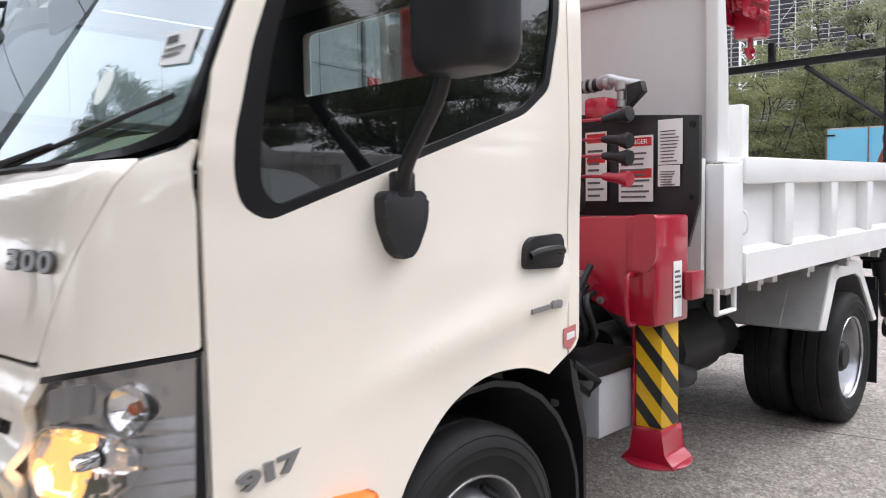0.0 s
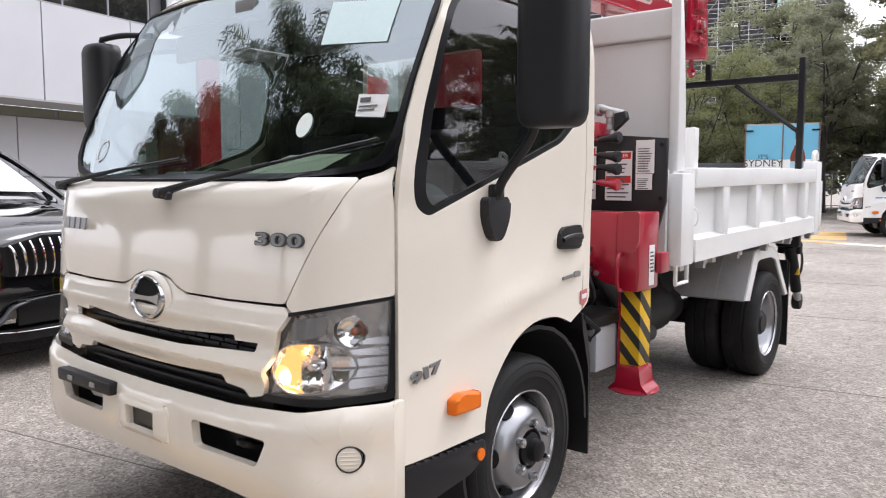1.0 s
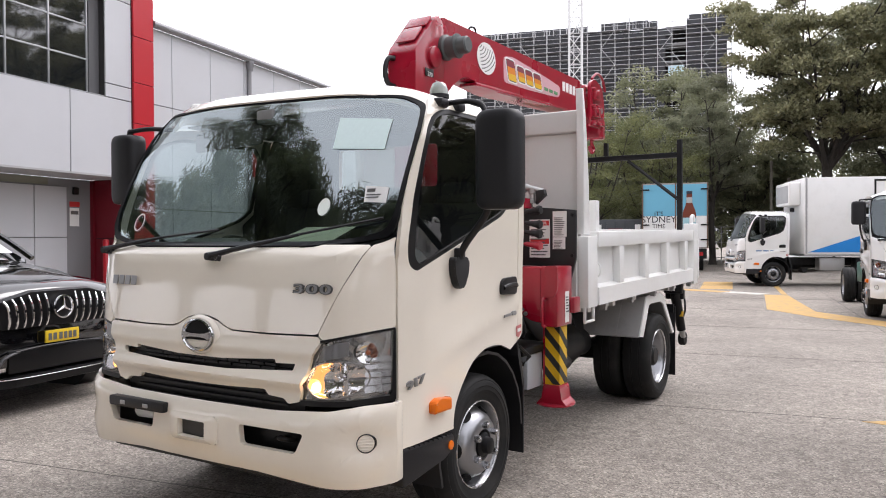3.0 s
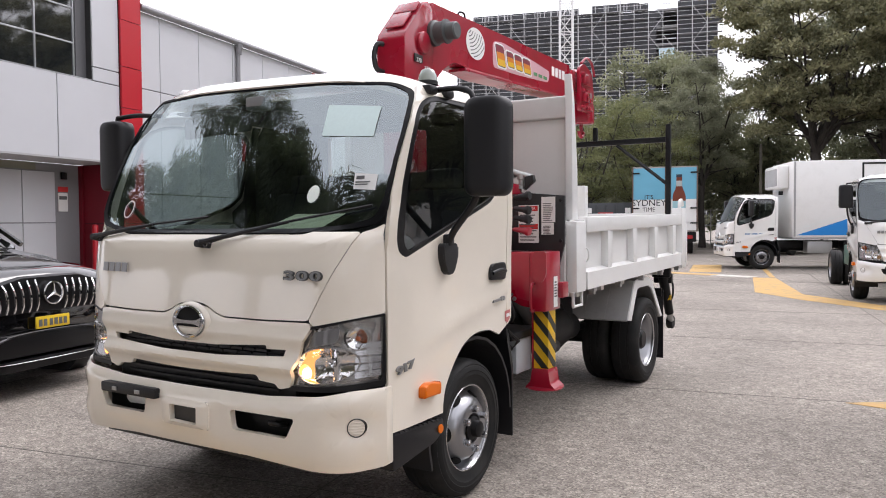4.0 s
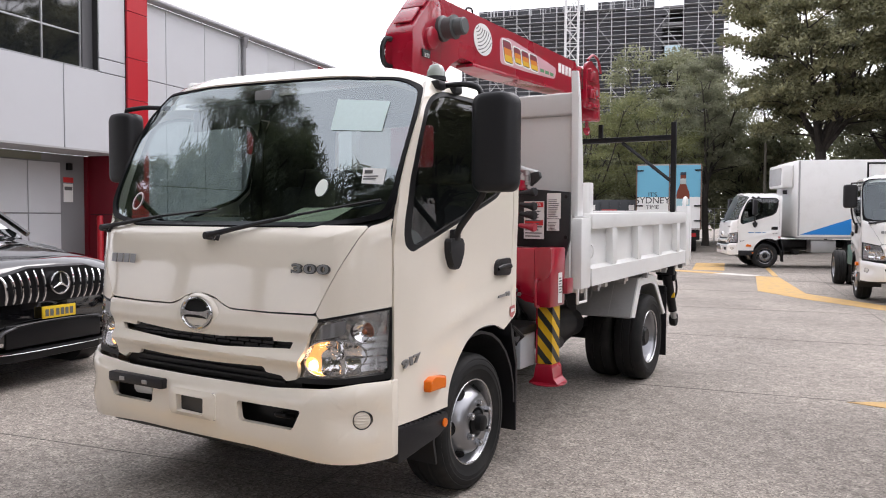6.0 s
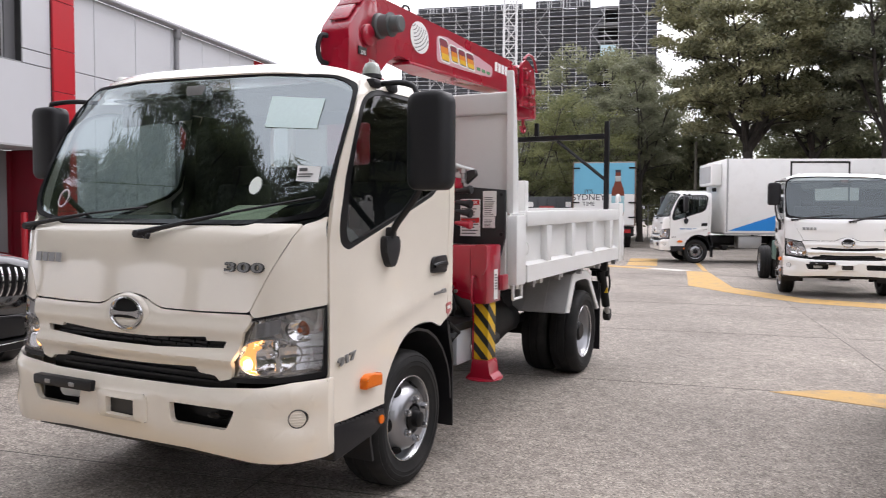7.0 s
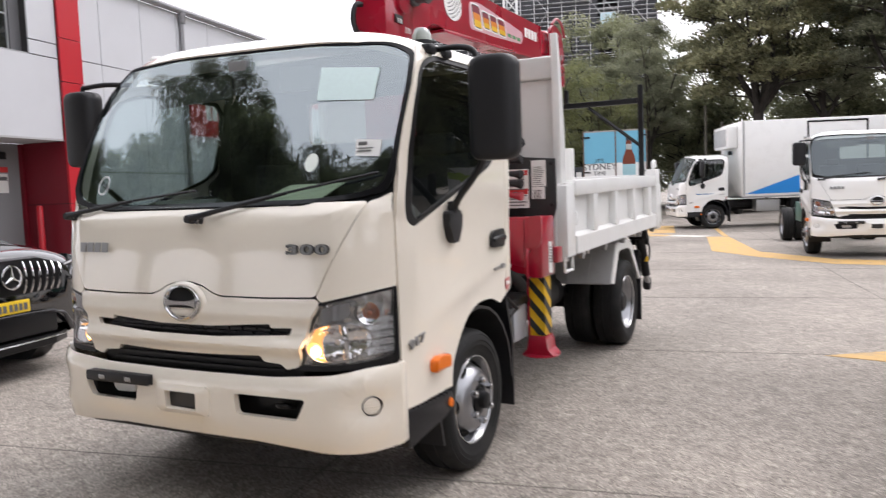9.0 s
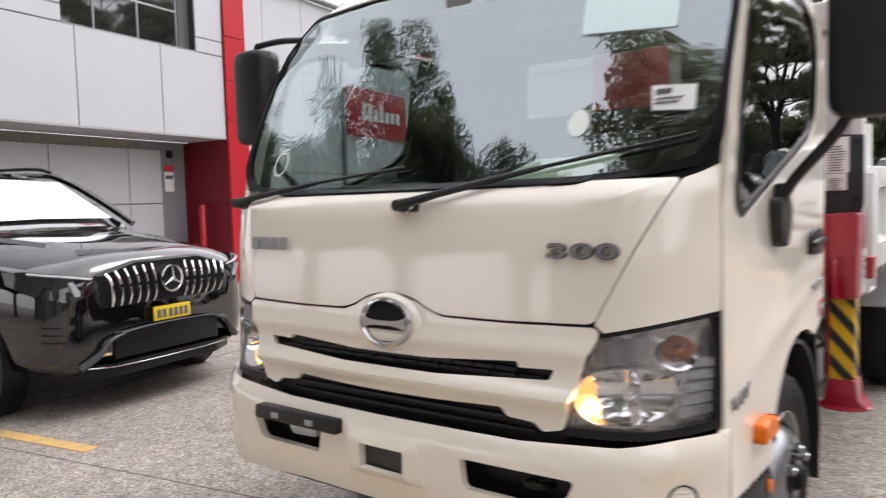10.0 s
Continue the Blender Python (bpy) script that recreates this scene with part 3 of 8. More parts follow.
def cab(truck, chrome=False, low=False, paint=CREAM, lit=True, dressed=True):
    """Builds the tilt cab as parts of the truck."""
    N = nose
    part("bonnet_panel", patch(rounded([(0.922, 1.440), (0.718, 1.046), (0.45, 1.040), (0.21, 1.042), (0.155, 1.060), (0.11, 1.085), (0.055, 1.099), (0.0, 1.102), (-0.055, 1.099), (-0.11, 1.085), (-0.155, 1.060), (-0.21, 1.042), (-0.45, 1.040), (-0.718, 1.046), (-0.922, 1.440)], [0.02, 0.02] + [0.03] * 11 + [0.02, 0.02], 3), N, 0.05, 0.012), paint, truck)
    slot1 = rounded(both([(0.16, 0.905), (0.487, 0.926), (0.490, 0.908), (0.605, 0.912), (0.592, 0.882), (0.20, 0.862)]), 0.006, 2)
    grille = both([(0.055, 1.092), (0.11, 1.078), (0.155, 1.053), (0.21, 1.035), (0.45, 1.032), (0.722, 1.038), (0.738, 1.020), (0.688, 0.918), (0.634, 0.747), (0.572, 0.733), (0.545, 0.756), (0.452, 0.762), (0.436, 0.788), (0.20, 0.779), (0.05, 0.777)])
    part("grille_panel", patch(rounded(grille, 0.01, 2), lambda x, z: N(x, z, -0.030 * math.exp(-(((z - 0.832) / 0.032) ** 2)) - 0.014 * math.exp(-(((z - 0.965) / 0.03) ** 2)) - 0.012 * math.exp(-(((abs(x) - 0.68) / 0.05) ** 2)) * 0.3 - 0.010 * max(0, 1 - ((x / 0.16) ** 2 + ((z - 1.016) / 0.13) ** 2))), 0.014, 0.02, holes=[slot1]), paint, truck)
    back = B()
    box(back, -0.62, 0.62, 0.145, 0.165, 0.66, 0.98)
    part("grille_backing", back, SATIN, truck)
    for zz, wd in ((0.893, 0.47), (0.875, 0.56)):
        sl = B()
        for i in range(12):
            x0 = -wd + i * 2 * wd / 12
            y = N(x0 + wd / 12, zz)[1] + 0.03
            box(sl, x0 + 0.004, x0 + 2 * wd / 12 - 0.004, y, y + 0.02, zz - 0.006, zz + 0.006)
        part("grille_slat", sl, BLACKP, truck)
    for zz in (0.715, 0.745, 0.77):
        sl = B()
        for i in range(14):
            x0 = -0.53 + i * 1.06 / 14
            y = N(x0 + 0.038, zz)[1] + 0.045
            box(sl, x0, x0 + 1.06 / 14, y, y + 0.02, zz - 0.005, zz + 0.005)
        part("grille_slat", sl, BLACKP, truck)
    em = new("emblem")
    em.parent = truck
    tagged(em, "round chrome emblem with a bar across")
    em.matrix_basis = pose(0.004, 0.080, 1.006, -2, 0, 0) @ Matrix.Diagonal((1.10, 1.0, 0.80, 1))
    er = B()
    lathe(er, (0, 0, 0), (0, -1, 0), [(0.080, 0.0), (0.082, 0.014), (0.090, 0.022), (0.098, 0.018), (0.103, 0.004), (0.103, -0.02), (0.080, -0.02)], 48, close=True)
    part("ring", er, EMBLEM, em)
    ed = B()
    lathe(ed, (0, 0, 0), (0, -1, 0), [(0.083, 0.004), (0.0, 0.008)], 40)
    part("disc", ed, HOLE, em)
    eb = B()
    prism(eb, rounded([(-0.084, 0.030), (-0.066, 0.016), (-0.03, 0.010), (0.03, 0.010), (0.066, 0.016), (0.084, 0.030), (0.084, -0.030), (0.066, -0.016), (0.03, -0.010), (-0.03, -0.010), (-0.066, -0.016), (-0.084, -0.030)], 0.004, 2), "y", -0.024, -0.004, 0.002)
    part("bar", eb, EMBLEM, em)
    surround = B()
    lathe(surround, (0.004, 0.078, 1.018), (0, -1, 0), [(0.105, 0.004), (0.110, 0.005), (0.118, 0.0), (0.126, -0.012)], 48)
    for v in surround.verts:
        v.co.x, v.co.z = 0.004 + (v.co.x - 0.004) * 1.06, 1.006 + (v.co.z - 1.018) * 0.77
    part("emblem_surround", surround, paint, truck)
    # badges on the nose: brand letters stay plain bars
    badge_bars(truck, pose(-0.735, 0.126, 1.232, -8, 0, -6), 4, 0.048, 0.048, 0.012, LETTER)
    place = pose(0.684, 0.127, 1.243, 82, 0, 5) @ Matrix.Diagonal((2.1, 0.92, 1, 1))
    digits("300", 0.060, 0.006, LETTER, truck, place, 0.0345, 0.0010, label="raised dark silver figure")
    digits("300", 0.060, 0.0045, LETTERRIM, truck, place, 0.0345, 0.0034, "figure_edge")
    for f in (False, True):
        tag_corner = rounded([(0.927, 1.442), (0.96, 1.455), (1.0, 1.475), (1.0, 1.078), (0.748, 1.024), (0.7225, 1.046)], 0.008, 2)
        part("corner_panel", patch(tag_corner, N, 0.04, 0.012, mirror=f), paint, truck)
        headlight(truck, f, lit)
    # windscreen
    wsout = rounded(both([(0.60, 1.436), (0.84, 1.452), (0.985, 1.478), (1.008, 1.56), (1.004, 1.75), (1.002, 1.95), (0.983, 2.07), (0.955, 2.14), (0.86, 2.184), (0.45, 2.206)]), 0.05, 5)
    wsin = rounded(both([(0.60, 1.455), (0.83, 1.472), (0.955, 1.505), (0.983, 1.59), (0.984, 1.75), (0.982, 1.94), (0.965, 2.055), (0.937, 2.125), (0.85, 2.172), (0.45, 2.196)]), 0.05, 5)
    part("windscreen_seal", patch(wsout, lambda x, z: N(x, z, -0.004), 0.05, 0.02, holes=[wsin]), FRIT, truck)
    ws = part("windscreen", patch(wsin, lambda x, z: N(x, z, 0.002), 0.06, 0), WSGLASS if dressed else PARKGLASS, truck, raw=True)
    ws.visible_shadow = False
    cowl = B()
    prism(cowl, [(-0.95, 0.33), (-0.6, 0.215), (0, 0.19), (0.6, 0.215), (0.95, 0.33), (0.95, 0.45), (0, 0.34), (-0.95, 0.45)], "z", 1.38, 1.41)
    part("cowl", cowl, SATIN, truck)
    # wipers: pivot on the nose, blade along the glass
    for px, pz, ex, ez in ((-0.90, 1.412, -0.05, 1.515), (0.04, 1.385, 0.94, 1.558)):
        w = new("wiper")
        w.parent = truck
        tagged(w, "black windscreen wiper at rest")
        p, e = Vector(N(px, pz, -0.03)), Vector(N(ex, ez, -0.03))
        piv = B()
        cyl(piv, Vector(N(px, pz, 0.0)), p + Vector((0, -0.015, 0)), 0.024, 0.018, 14)
        part("pivot", piv, BLACKP, w)
        mid = p.lerp(e, 0.52) + Vector((0, 0, 0.012))
        mid.y = N(mid.x, mid.z, -0.035)[1]
        arm = B()
        tube(arm, [p, p.lerp(mid, 0.3) + Vector((0, -0.02, 0)), mid], [0.017, 0.012, 0.007], 8)
        part("arm", arm, BLACKP, w)
        bl = B()
        a0 = p.lerp(e, 0.22) + Vector((0, 0, 0.025))
        pts = []
        for q in range(9):
            v = a0.lerp(e, q / 8)
            pts.append(N(v.x, v.z, -0.018))
        tube(bl, pts, 0.006, 6)
        part("blade", bl, SATIN, w)
        nz = B()
        tube(nz, [p + Vector((0.02, 0, 0)), p + Vector((0.06, -0.01, -0.02)), p + Vector((0.085, -0.008, -0.01))], 0.004, 6)
        cyl(nz, p + Vector((0.08, -0.012, -0.018)), p + Vector((0.092, -0.012, 0.002)), 0.011, 0.009, 8)
        part("washer_jet", nz, BLACKP, w)
    if dressed:
        for lab, cx, cz, rad in (("round white sticker", 0.579, 1.617, 0.036),):
            bm = patch([(cx + rad * 0.95 * math.cos(2 * math.pi * i / 24), cz + rad * 1.15 * math.sin(2 * math.pi * i / 24)) for i in range(24)], lambda x, z: N(x, z, -0.003), 0.05, 0.001)
            part("windscreen_sticker", bm, surface("pale_sticker", (0.82, 0.88, 0.82), 0.6), truck, lab)
        bm = patch([(0.80, 1.636), (0.922, 1.627), (0.918, 1.70), (0.787, 1.71)], lambda x, z: N(x, z, -0.003), 0.05, 0.001)
        lab = part("windscreen_label", bm, PAPER, truck, "white printed stock label")
        bars = B()
        for zz, w in ((1.680, 0.045), (1.664, 0.08), (1.652, 0.07)):
            x0, y0, _ = N(0.805, zz, -0.006)
            x1, y1, _ = N(0.805 + w, zz, -0.006)
            bars.faces.new([bars.verts.new(p) for p in ((x0, y0, zz), (x1, y1, zz), (x1, y1 + 0.004, zz + (0.016 if w < 0.05 else 0.006)), (x0, y0 + 0.004, zz + (0.016 if w < 0.05 else 0.006)))])
        part("print", bars, INK, lab)
        ring = patch([(-0.765 + 0.042 * math.cos(2 * math.pi * i / 24), 1.565 + 0.05 * math.sin(2 * math.pi * i / 24)) for i in range(24)], lambda x, z: N(x, z, -0.003), 0.05, 0.001, holes=[[(-0.765 + 0.036 * math.cos(2 * math.pi * i / 24), 1.565 + 0.043 * math.sin(2 * math.pi * i / 24)) for i in range(24)]])
        part("windscreen_mark", ring, PAPER, truck, "thin white ring mark")
    sens = B()
    box(sens, -0.06, 0.06, N(0, 2.08)[1] + 0.012, N(0, 2.08)[1] + 0.09, 2.085, 2.155, 0.01)
    part("camera_sensor", sens, surface("grey_sensor_cover", (0.22, 0.22, 0.22), 0.5), truck)
    # bumper
    bumpm = CHROME if chrome else paint
    bout = both([(0.05, 0.694), (0.50, 0.697), (0.80, 0.722), (0.93, 0.748), (1.022, 0.752), (1.022, 0.402), (0.93, 0.392), (0.75, 0.392), (0.40, 0.412), (0.05, 0.412)])
    hr = [(0.300, 0.618), (0.685, 0.618), (0.635, 0.524), (0.312, 0.526)]
    hl = [(-x, z) for x, z in hr]
    sq = [(-0.095, 0.603), (0.095, 0.603), (0.093, 0.520), (-0.093, 0.520)]
    fogs = [[(s * 0.942 + 0.029 * math.cos(2 * math.pi * i / 28), 0.588 + 0.041 * math.sin(2 * math.pi * i / 28)) for i in range(28)] for s in (1, -1)]

    def bump(x, z):
        sqr = max(abs(x - 0.005) / 0.175, abs(z - 0.565) / 0.075)
        lift = -0.004 * max(0.0, min(1.0, (1.12 - sqr) / 0.12))
        for sg in (1, -1):
            d = math.hypot((x - sg * 0.93) / 0.11, (z - 0.588) / 0.085)
            if d < 1:
                lift += 0.022 * (1 - d * d)
        return bumper_skin(x, z, lift)
    part("bumper", patch(rounded(bout, 0.012, 2), bump, 0.03, 0.03, holes=[rounded(hr, 0.02, 3), rounded(hl, 0.02, 3), rounded(sq, 0.006, 2), *fogs]), bumpm, truck, "polished chrome bumper" if chrome else "cream painted moulded bumper")
    for s in (1, -1):
        fg = B()
        y = bumper_skin(0.942, 0.588)[1] + 0.016
        ax = (s * 0.95, -1, 0)
        lathe(fg, (s * 0.942, y, 0.588), ax, [(0.0, 0.004), (0.038, 0.0), (0.041, -0.012)], 28)
        fo = part("fog_blank", fg, paint, truck, "round ribbed fog lamp blank")
        fr = B()
        lathe(fr, (s * 0.942, y, 0.588), ax, [(0.0375, 0.002), (0.039, 0.005), (0.0415, 0.003), (0.0415, -0.008), (0.0375, -0.006)], 28, close=True)
        part("ring", fr, SATIN, fo)
        for i in range(5):
            rb = B()
            zz = 0.588 - 0.024 + 0.012 * i
            hw = math.sqrt(0.034**2 - (zz - 0.588) ** 2)
            n0, d0 = Vector((s * 0.942, y, zz)), Vector((1, s * 0.95, 0)).normalized()
            tube(rb, [n0 - d0 * hw + Vector((s * 0.003, -0.004, 0)), n0 + d0 * hw + Vector((s * 0.003, -0.004, 0))], 0.0022, 5)
            part("rib", rb, paint, fo)
        ret = B()
        prism(ret, rounded([(0.29, 0.75), (0.342, 0.752), (0.342, 0.405), (0.29, 0.402)], 0.01, 2), "x", s * 0.995, s * 1.018, 0.004)
        part("bumper_end", ret, bumpm, truck)
    bb = B()
    box(bb, -0.70, 0.70, 0.14, 0.17, 0.45, 0.68)
    part("bumper_backing", bb, SATIN, truck)
    plate = B()
    prism(plate, rounded([(-0.62, 0.662), (-0.19, 0.662), (-0.19, 0.612), (-0.62, 0.612)], 0.012, 3), "y", 0.018, 0.07, 0.004)
    pl = part("plate_bracket", plate, BLACKP, truck)
    for xx in (-0.50, -0.32):
        bt = B()
        box(bt, xx - 0.025, xx + 0.012, 0.013, 0.019, 0.625, 0.645, 0.002)
        part("bolt", bt, ZINC, pl)
    sur = [(-0.165, 0.634), (0.172, 0.634), (0.168, 0.500), (-0.158, 0.500)]
    part("radar_surround", patch(rounded(sur, 0.03, 4), lambda x, z: bumper_skin(x, z, -0.021 + 0.01 * max(abs(x) / 0.165, abs(z - 0.567) / 0.066) ** 6), 0.03, 0.02, holes=[rounded(sq, 0.006, 2)]), bumpm, truck)
    tow = B()
    prism(tow, rounded([(-0.55, 0.588), (-0.40, 0.588), (-0.39, 0.545), (-0.53, 0.54)], 0.018, 4), "y", 0.115, 0.135, 0.004)
    part("tow_bracket", tow, WHITE, truck)
    sqb = B()
    box(sqb, -0.094, 0.094, 0.055, 0.07, 0.519, 0.604)
    part("radar_cover", sqb, surface("dark_radar_cover", (0.03, 0.028, 0.025), 0.3), truck)
    hook = B()
    tube(hook, curve_pts([(0.50, 0.135, 0.56), (0.52, 0.085, 0.575), (0.56, 0.085, 0.575), (0.57, 0.135, 0.56)], 5), 0.012, 8)
    part("tow_eye", hook, CHASSIS, truck)
    lip = B()
    box(lip, -0.75, 0.75, 0.14, 0.50, 0.36, 0.43, 0.01)
    part("under_tray", lip, BLACKP, truck)
    # sides
    for f in (False, True):
        s = -1 if f else 1
        zs = [0.53, 0.8, 1.0, 1.2, 1.35, 1.45, 1.6, 1.75, 1.9, 2.05, 2.14]
        front = [(lin(z, CORNER_Y) + 0.006, z) for z in zs]
        outline = front + [(0.90, 2.172), (1.492, 2.172), (1.492, 1.0), (1.49, 0.884)] + ARCH
        d = part("door", patch(outline, lambda y, z: flank(y, z, 0.013 * math.exp(-(((z - (0.69 + 0.30 * y + 0.03 * math.sin(3 * y))) / 0.055) ** 2)) * min(1, max(0, (y - 0.45) * 2))), 0.03, 0.02, holes=[rounded(WINDOW, 0.03, 3)], mirror=f), paint, truck, "cream painted cab door with window frame")
        wi = [(0.487, 1.345), (0.452, 1.38), (0.447, 1.43), (0.455, 1.52), (0.485, 1.66), (0.553, 1.86), (0.60, 1.975), (0.65, 2.035), (0.72, 2.066), (0.81, 2.084), (1.385, 2.086), (1.448, 2.03), (1.43, 1.86), (1.38, 1.675), (1.285, 1.605)]
        part("window_seal", patch(rounded(WINDOW, 0.03, 3), lambda y, z: flank(y, z, -0.004), 0.06, 0.015, holes=[rounded(wi, 0.03, 3)], mirror=f), SATIN, d)
        g = part("window_glass", patch(rounded(wi, 0.03, 3), lambda y, z: flank(y, z, -0.012), 0.08, 0, mirror=f), DARKGLASS, d, raw=True)
        g.visible_shadow = False
        dish = B()
        prism(dish, rounded([(1.268, 1.158), (1.272, 1.222), (1.30, 1.246), (1.447, 1.252), (1.452, 1.17), (1.435, 1.152)], 0.02, 4), "x", s * 1.010, s * 1.034, 0.005)
        part("surround", dish, BLACKP, d, "black handle surround")
        pull = B()
        tube(pull, curve_pts([(s * 1.036, 1.285, 1.195), (s * 1.044, 1.33, 1.207), (s * 1.044, 1.41, 1.209), (s * 1.036, 1.44, 1.20)], 5), 0.011, 8)
        part("door_handle", pull, SATIN, d)
        pil = [(1.498, 2.172), (1.572, 2.172), (1.562, 1.6), (1.556, 1.2), (1.552, 0.93), (1.535, 0.905), (1.498, 0.885)]
        part("rear_pillar", patch(pil, flank, 0.06, 0.02, mirror=f), paint, truck)
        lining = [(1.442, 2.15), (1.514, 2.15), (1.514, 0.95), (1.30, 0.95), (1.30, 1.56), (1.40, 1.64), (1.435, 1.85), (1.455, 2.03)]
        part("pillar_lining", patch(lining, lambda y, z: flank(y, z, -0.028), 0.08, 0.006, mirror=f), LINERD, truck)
        b1 = B()
        prism(b1, [(1.298, 1.030), (1.298, 1.044), (1.385, 1.050), (1.385, 1.036)], "x", s * 1.016, s * 1.033)
        cyl(b1, (s * 1.016, 1.405, 1.046), (s * 1.033, 1.405, 1.046), 0.013, 0.013, 14)
        cyl(b1, (s * 1.016, 1.430, 1.046), (s * 1.033, 1.430, 1.046), 0.013, 0.013, 14)
        part("door_badge", b1, LETTER, d, "small dark silver badge")
        digits("917", 0.066, 0.004, LETTER, d, pose(s * 1.017, 0.445, 0.813, 90, 0, 90 if not f else -90) @ pose(0, 0, 0, 0, 0, 8 if not f else -8) @ Matrix.Diagonal((1.5, 0.74, 1, 1)), 0.031, 0.0036, label="raised dark silver figure")
        st = B()
        prism(st, [(1.468, 0.91), (1.468, 0.965), (1.53, 0.972), (1.53, 0.925), (1.50, 0.90)], "x", s * 1.017, s * 1.019)
        stk = part("shield_sticker", st, surface("faded_red_print", (0.50, 0.16, 0.15), 0.6), truck, "small red and white shield sticker")
        sw = B()
        prism(sw, [(1.480, 0.93), (1.480, 0.95), (1.52, 0.953), (1.52, 0.935)], "x", s * 1.0195, s * 1.021)
        part("print", sw, PAPER, stk)
        ind = B()
        prism(ind, rounded([(0.556, 0.648), (0.556, 0.700), (0.60, 0.714), (0.704, 0.704), (0.704, 0.646)], 0.012, 3), "x", s * 1.008, s * 1.056, 0.010)
        part("side_indicator", ind, ORANGE, truck, "amber side indicator lens")
        sp = B()
        prism(sp, rounded([(0.348, 0.525), (0.79, 0.505), (0.79, 0.44), (0.70, 0.40), (0.348, 0.35)], 0.02, 3), "x", s * 0.70, s * 1.012, 0.008)
        stp = part("cab_step", sp, BLACKP, truck, "black ribbed entry step")
        rf = B()
        lathe(rf, (s * 1.012, 0.755, 0.455), (s, 0, 0), [(0.022, -0.002), (0.022, 0.006), (0.0, 0.008)], 20)
        part("reflector", rf, ORANGE, stp)
        for i in range(9):
            rb = B()
            box(rb, s * 0.90, s * 1.014, 0.40 + i * 0.04, 0.418 + i * 0.04, 0.515 - 0.0018 * i, 0.526 - 0.0018 * i, 0.002, 1)
            part("tread", rb, BLACKP, stp)
        gu = B()
        arc = []
        for i in range(15):
            t = radians(200 - i * 14.5)
            arc.append((1.12 + 0.455 * math.cos(t), 0.41 + 0.455 * math.sin(t)))
        inner = [(1.12 + (y - 1.12) * 0.965, 0.41 + (z - 0.41) * 0.965) for y, z in reversed(arc)]
        prism(gu, arc + inner, "x", s * 0.62, s * 1.0)
        part("wheel_arch_liner", gu, BLACKP, truck)
        mf = B()
        prism(mf, [(1.545, 0.86), (1.58, 0.84), (1.64, 0.62), (1.635, 0.20), (1.62, 0.20), (1.62, 0.60), (1.56, 0.78)], "x", s * 0.70, s * 0.985, 0.003)
        fl = part("mudflap", mf, BLACKP, truck)
        for yy, zz in ((1.60, 0.70), (1.618, 0.52)):
            bo = B()
            lathe(bo, (s * 0.90, yy - 0.004, zz), (0, -1, 0), [(0.016, -0.01), (0.016, 0.012), (0.0, 0.014)], 10)
            part("bolt", bo, ZINC, fl)
        mirror_unit(truck, f, low)
    # roof, rear wall, floor
    def roof(x, v):
        u = abs(x) / 0.945
        yf = nose(min(abs(x), 0.90), 2.19)[1] - 0.005
        y = yf + v * (1.575 - yf)
        z = 2.280 - 0.095 * u**5 + lean(x, 2.2) - 0.07 * max(0.0, 1 - v / 0.16) ** 2.2 - 0.03 * max(0.0, (v - 0.85) / 0.15) ** 2
        return (x, y, z)
    part("roof", patch([(-0.945, 0), (-0.90, 0), (0.90, 0), (0.945, 0), (0.945, 1), (-0.945, 1)], roof, 0.045, 0.03), paint, truck)
    rw = [(-0.99, 0.90), (0.99, 0.90), (0.992, 1.9), (0.975, 2.06), (0.90, 2.17), (-0.90, 2.17), (-0.975, 2.06), (-0.992, 1.9)]
    rh = rounded([(-0.32, 1.79), (0.46, 1.79), (0.46, 2.05), (-0.32, 2.05)], 0.03, 4)
    part("rear_wall", patch(rw, lambda x, z: (x, 1.555, z), 0.2, 0.03, holes=[rh], turn=True), paint, truck)
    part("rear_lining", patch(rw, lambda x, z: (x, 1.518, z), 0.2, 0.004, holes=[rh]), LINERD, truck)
    rg = part("rear_window", patch(rh, lambda x, z: (x, 1.56, z), 0.3, 0), REARGLASS, truck, raw=True)
    rg.visible_shadow = False
    fl = B()
    box(fl, -0.95, 0.95, 0.36, 1.55, 0.86, 0.93)
    part("cab_floor", fl, CHASSIS, truck)
    mk = B()
    lathe(mk, (-0.74, 0.71, 2.248), (0, 0, 1), [(0.045, 0.0), (0.042, 0.02), (0.028, 0.034), (0.0, 0.038)], 14)
    part("roof_marker", mk, WHITE, truck)
    # inside
    da = B()
    prism(da, rounded([(0.42, 1.05), (0.36, 1.38), (0.44, 1.43), (0.60, 1.42), (0.74, 1.33), (0.72, 1.05)], 0.04, 3), "x", -0.93, 0.93)
    part("dashboard", da, DASH, truck)
    if dressed:
        pp = B()
        pp.faces.new([pp.verts.new(p) for p in ((0.26, 0.295, 1.445), (0.60, 0.325, 1.445), (0.66, 0.47, 1.525), (0.36, 0.45, 1.525))])
        part("paper_on_dash", pp, surface("pale_yellow_paper", (0.78, 0.82, 0.60), 0.8), truck, "pale sheet of paper on the dashboard")
    ins = B()
    prism(ins, rounded([(0.50, 1.42), (0.58, 1.48), (0.72, 1.40), (0.70, 1.36)], 0.02, 3), "x", -0.66, -0.22)
    part("instrument_hood", ins, DASH, truck)
    sw = B()
    c, ax = Vector((-0.43, 0.83, 1.36)), Vector((0, -0.62, -0.78))
    lathe(sw, c, ax, [(0.19 + 0.014 * math.cos(t), 0.014 * math.sin(t)) for t in (2 * math.pi * i / 8 for i in range(8))], 32, close=True)
    lathe(sw, c, ax, [(0.06, 0.02), (0.055, -0.02), (0.0, -0.025)], 16)
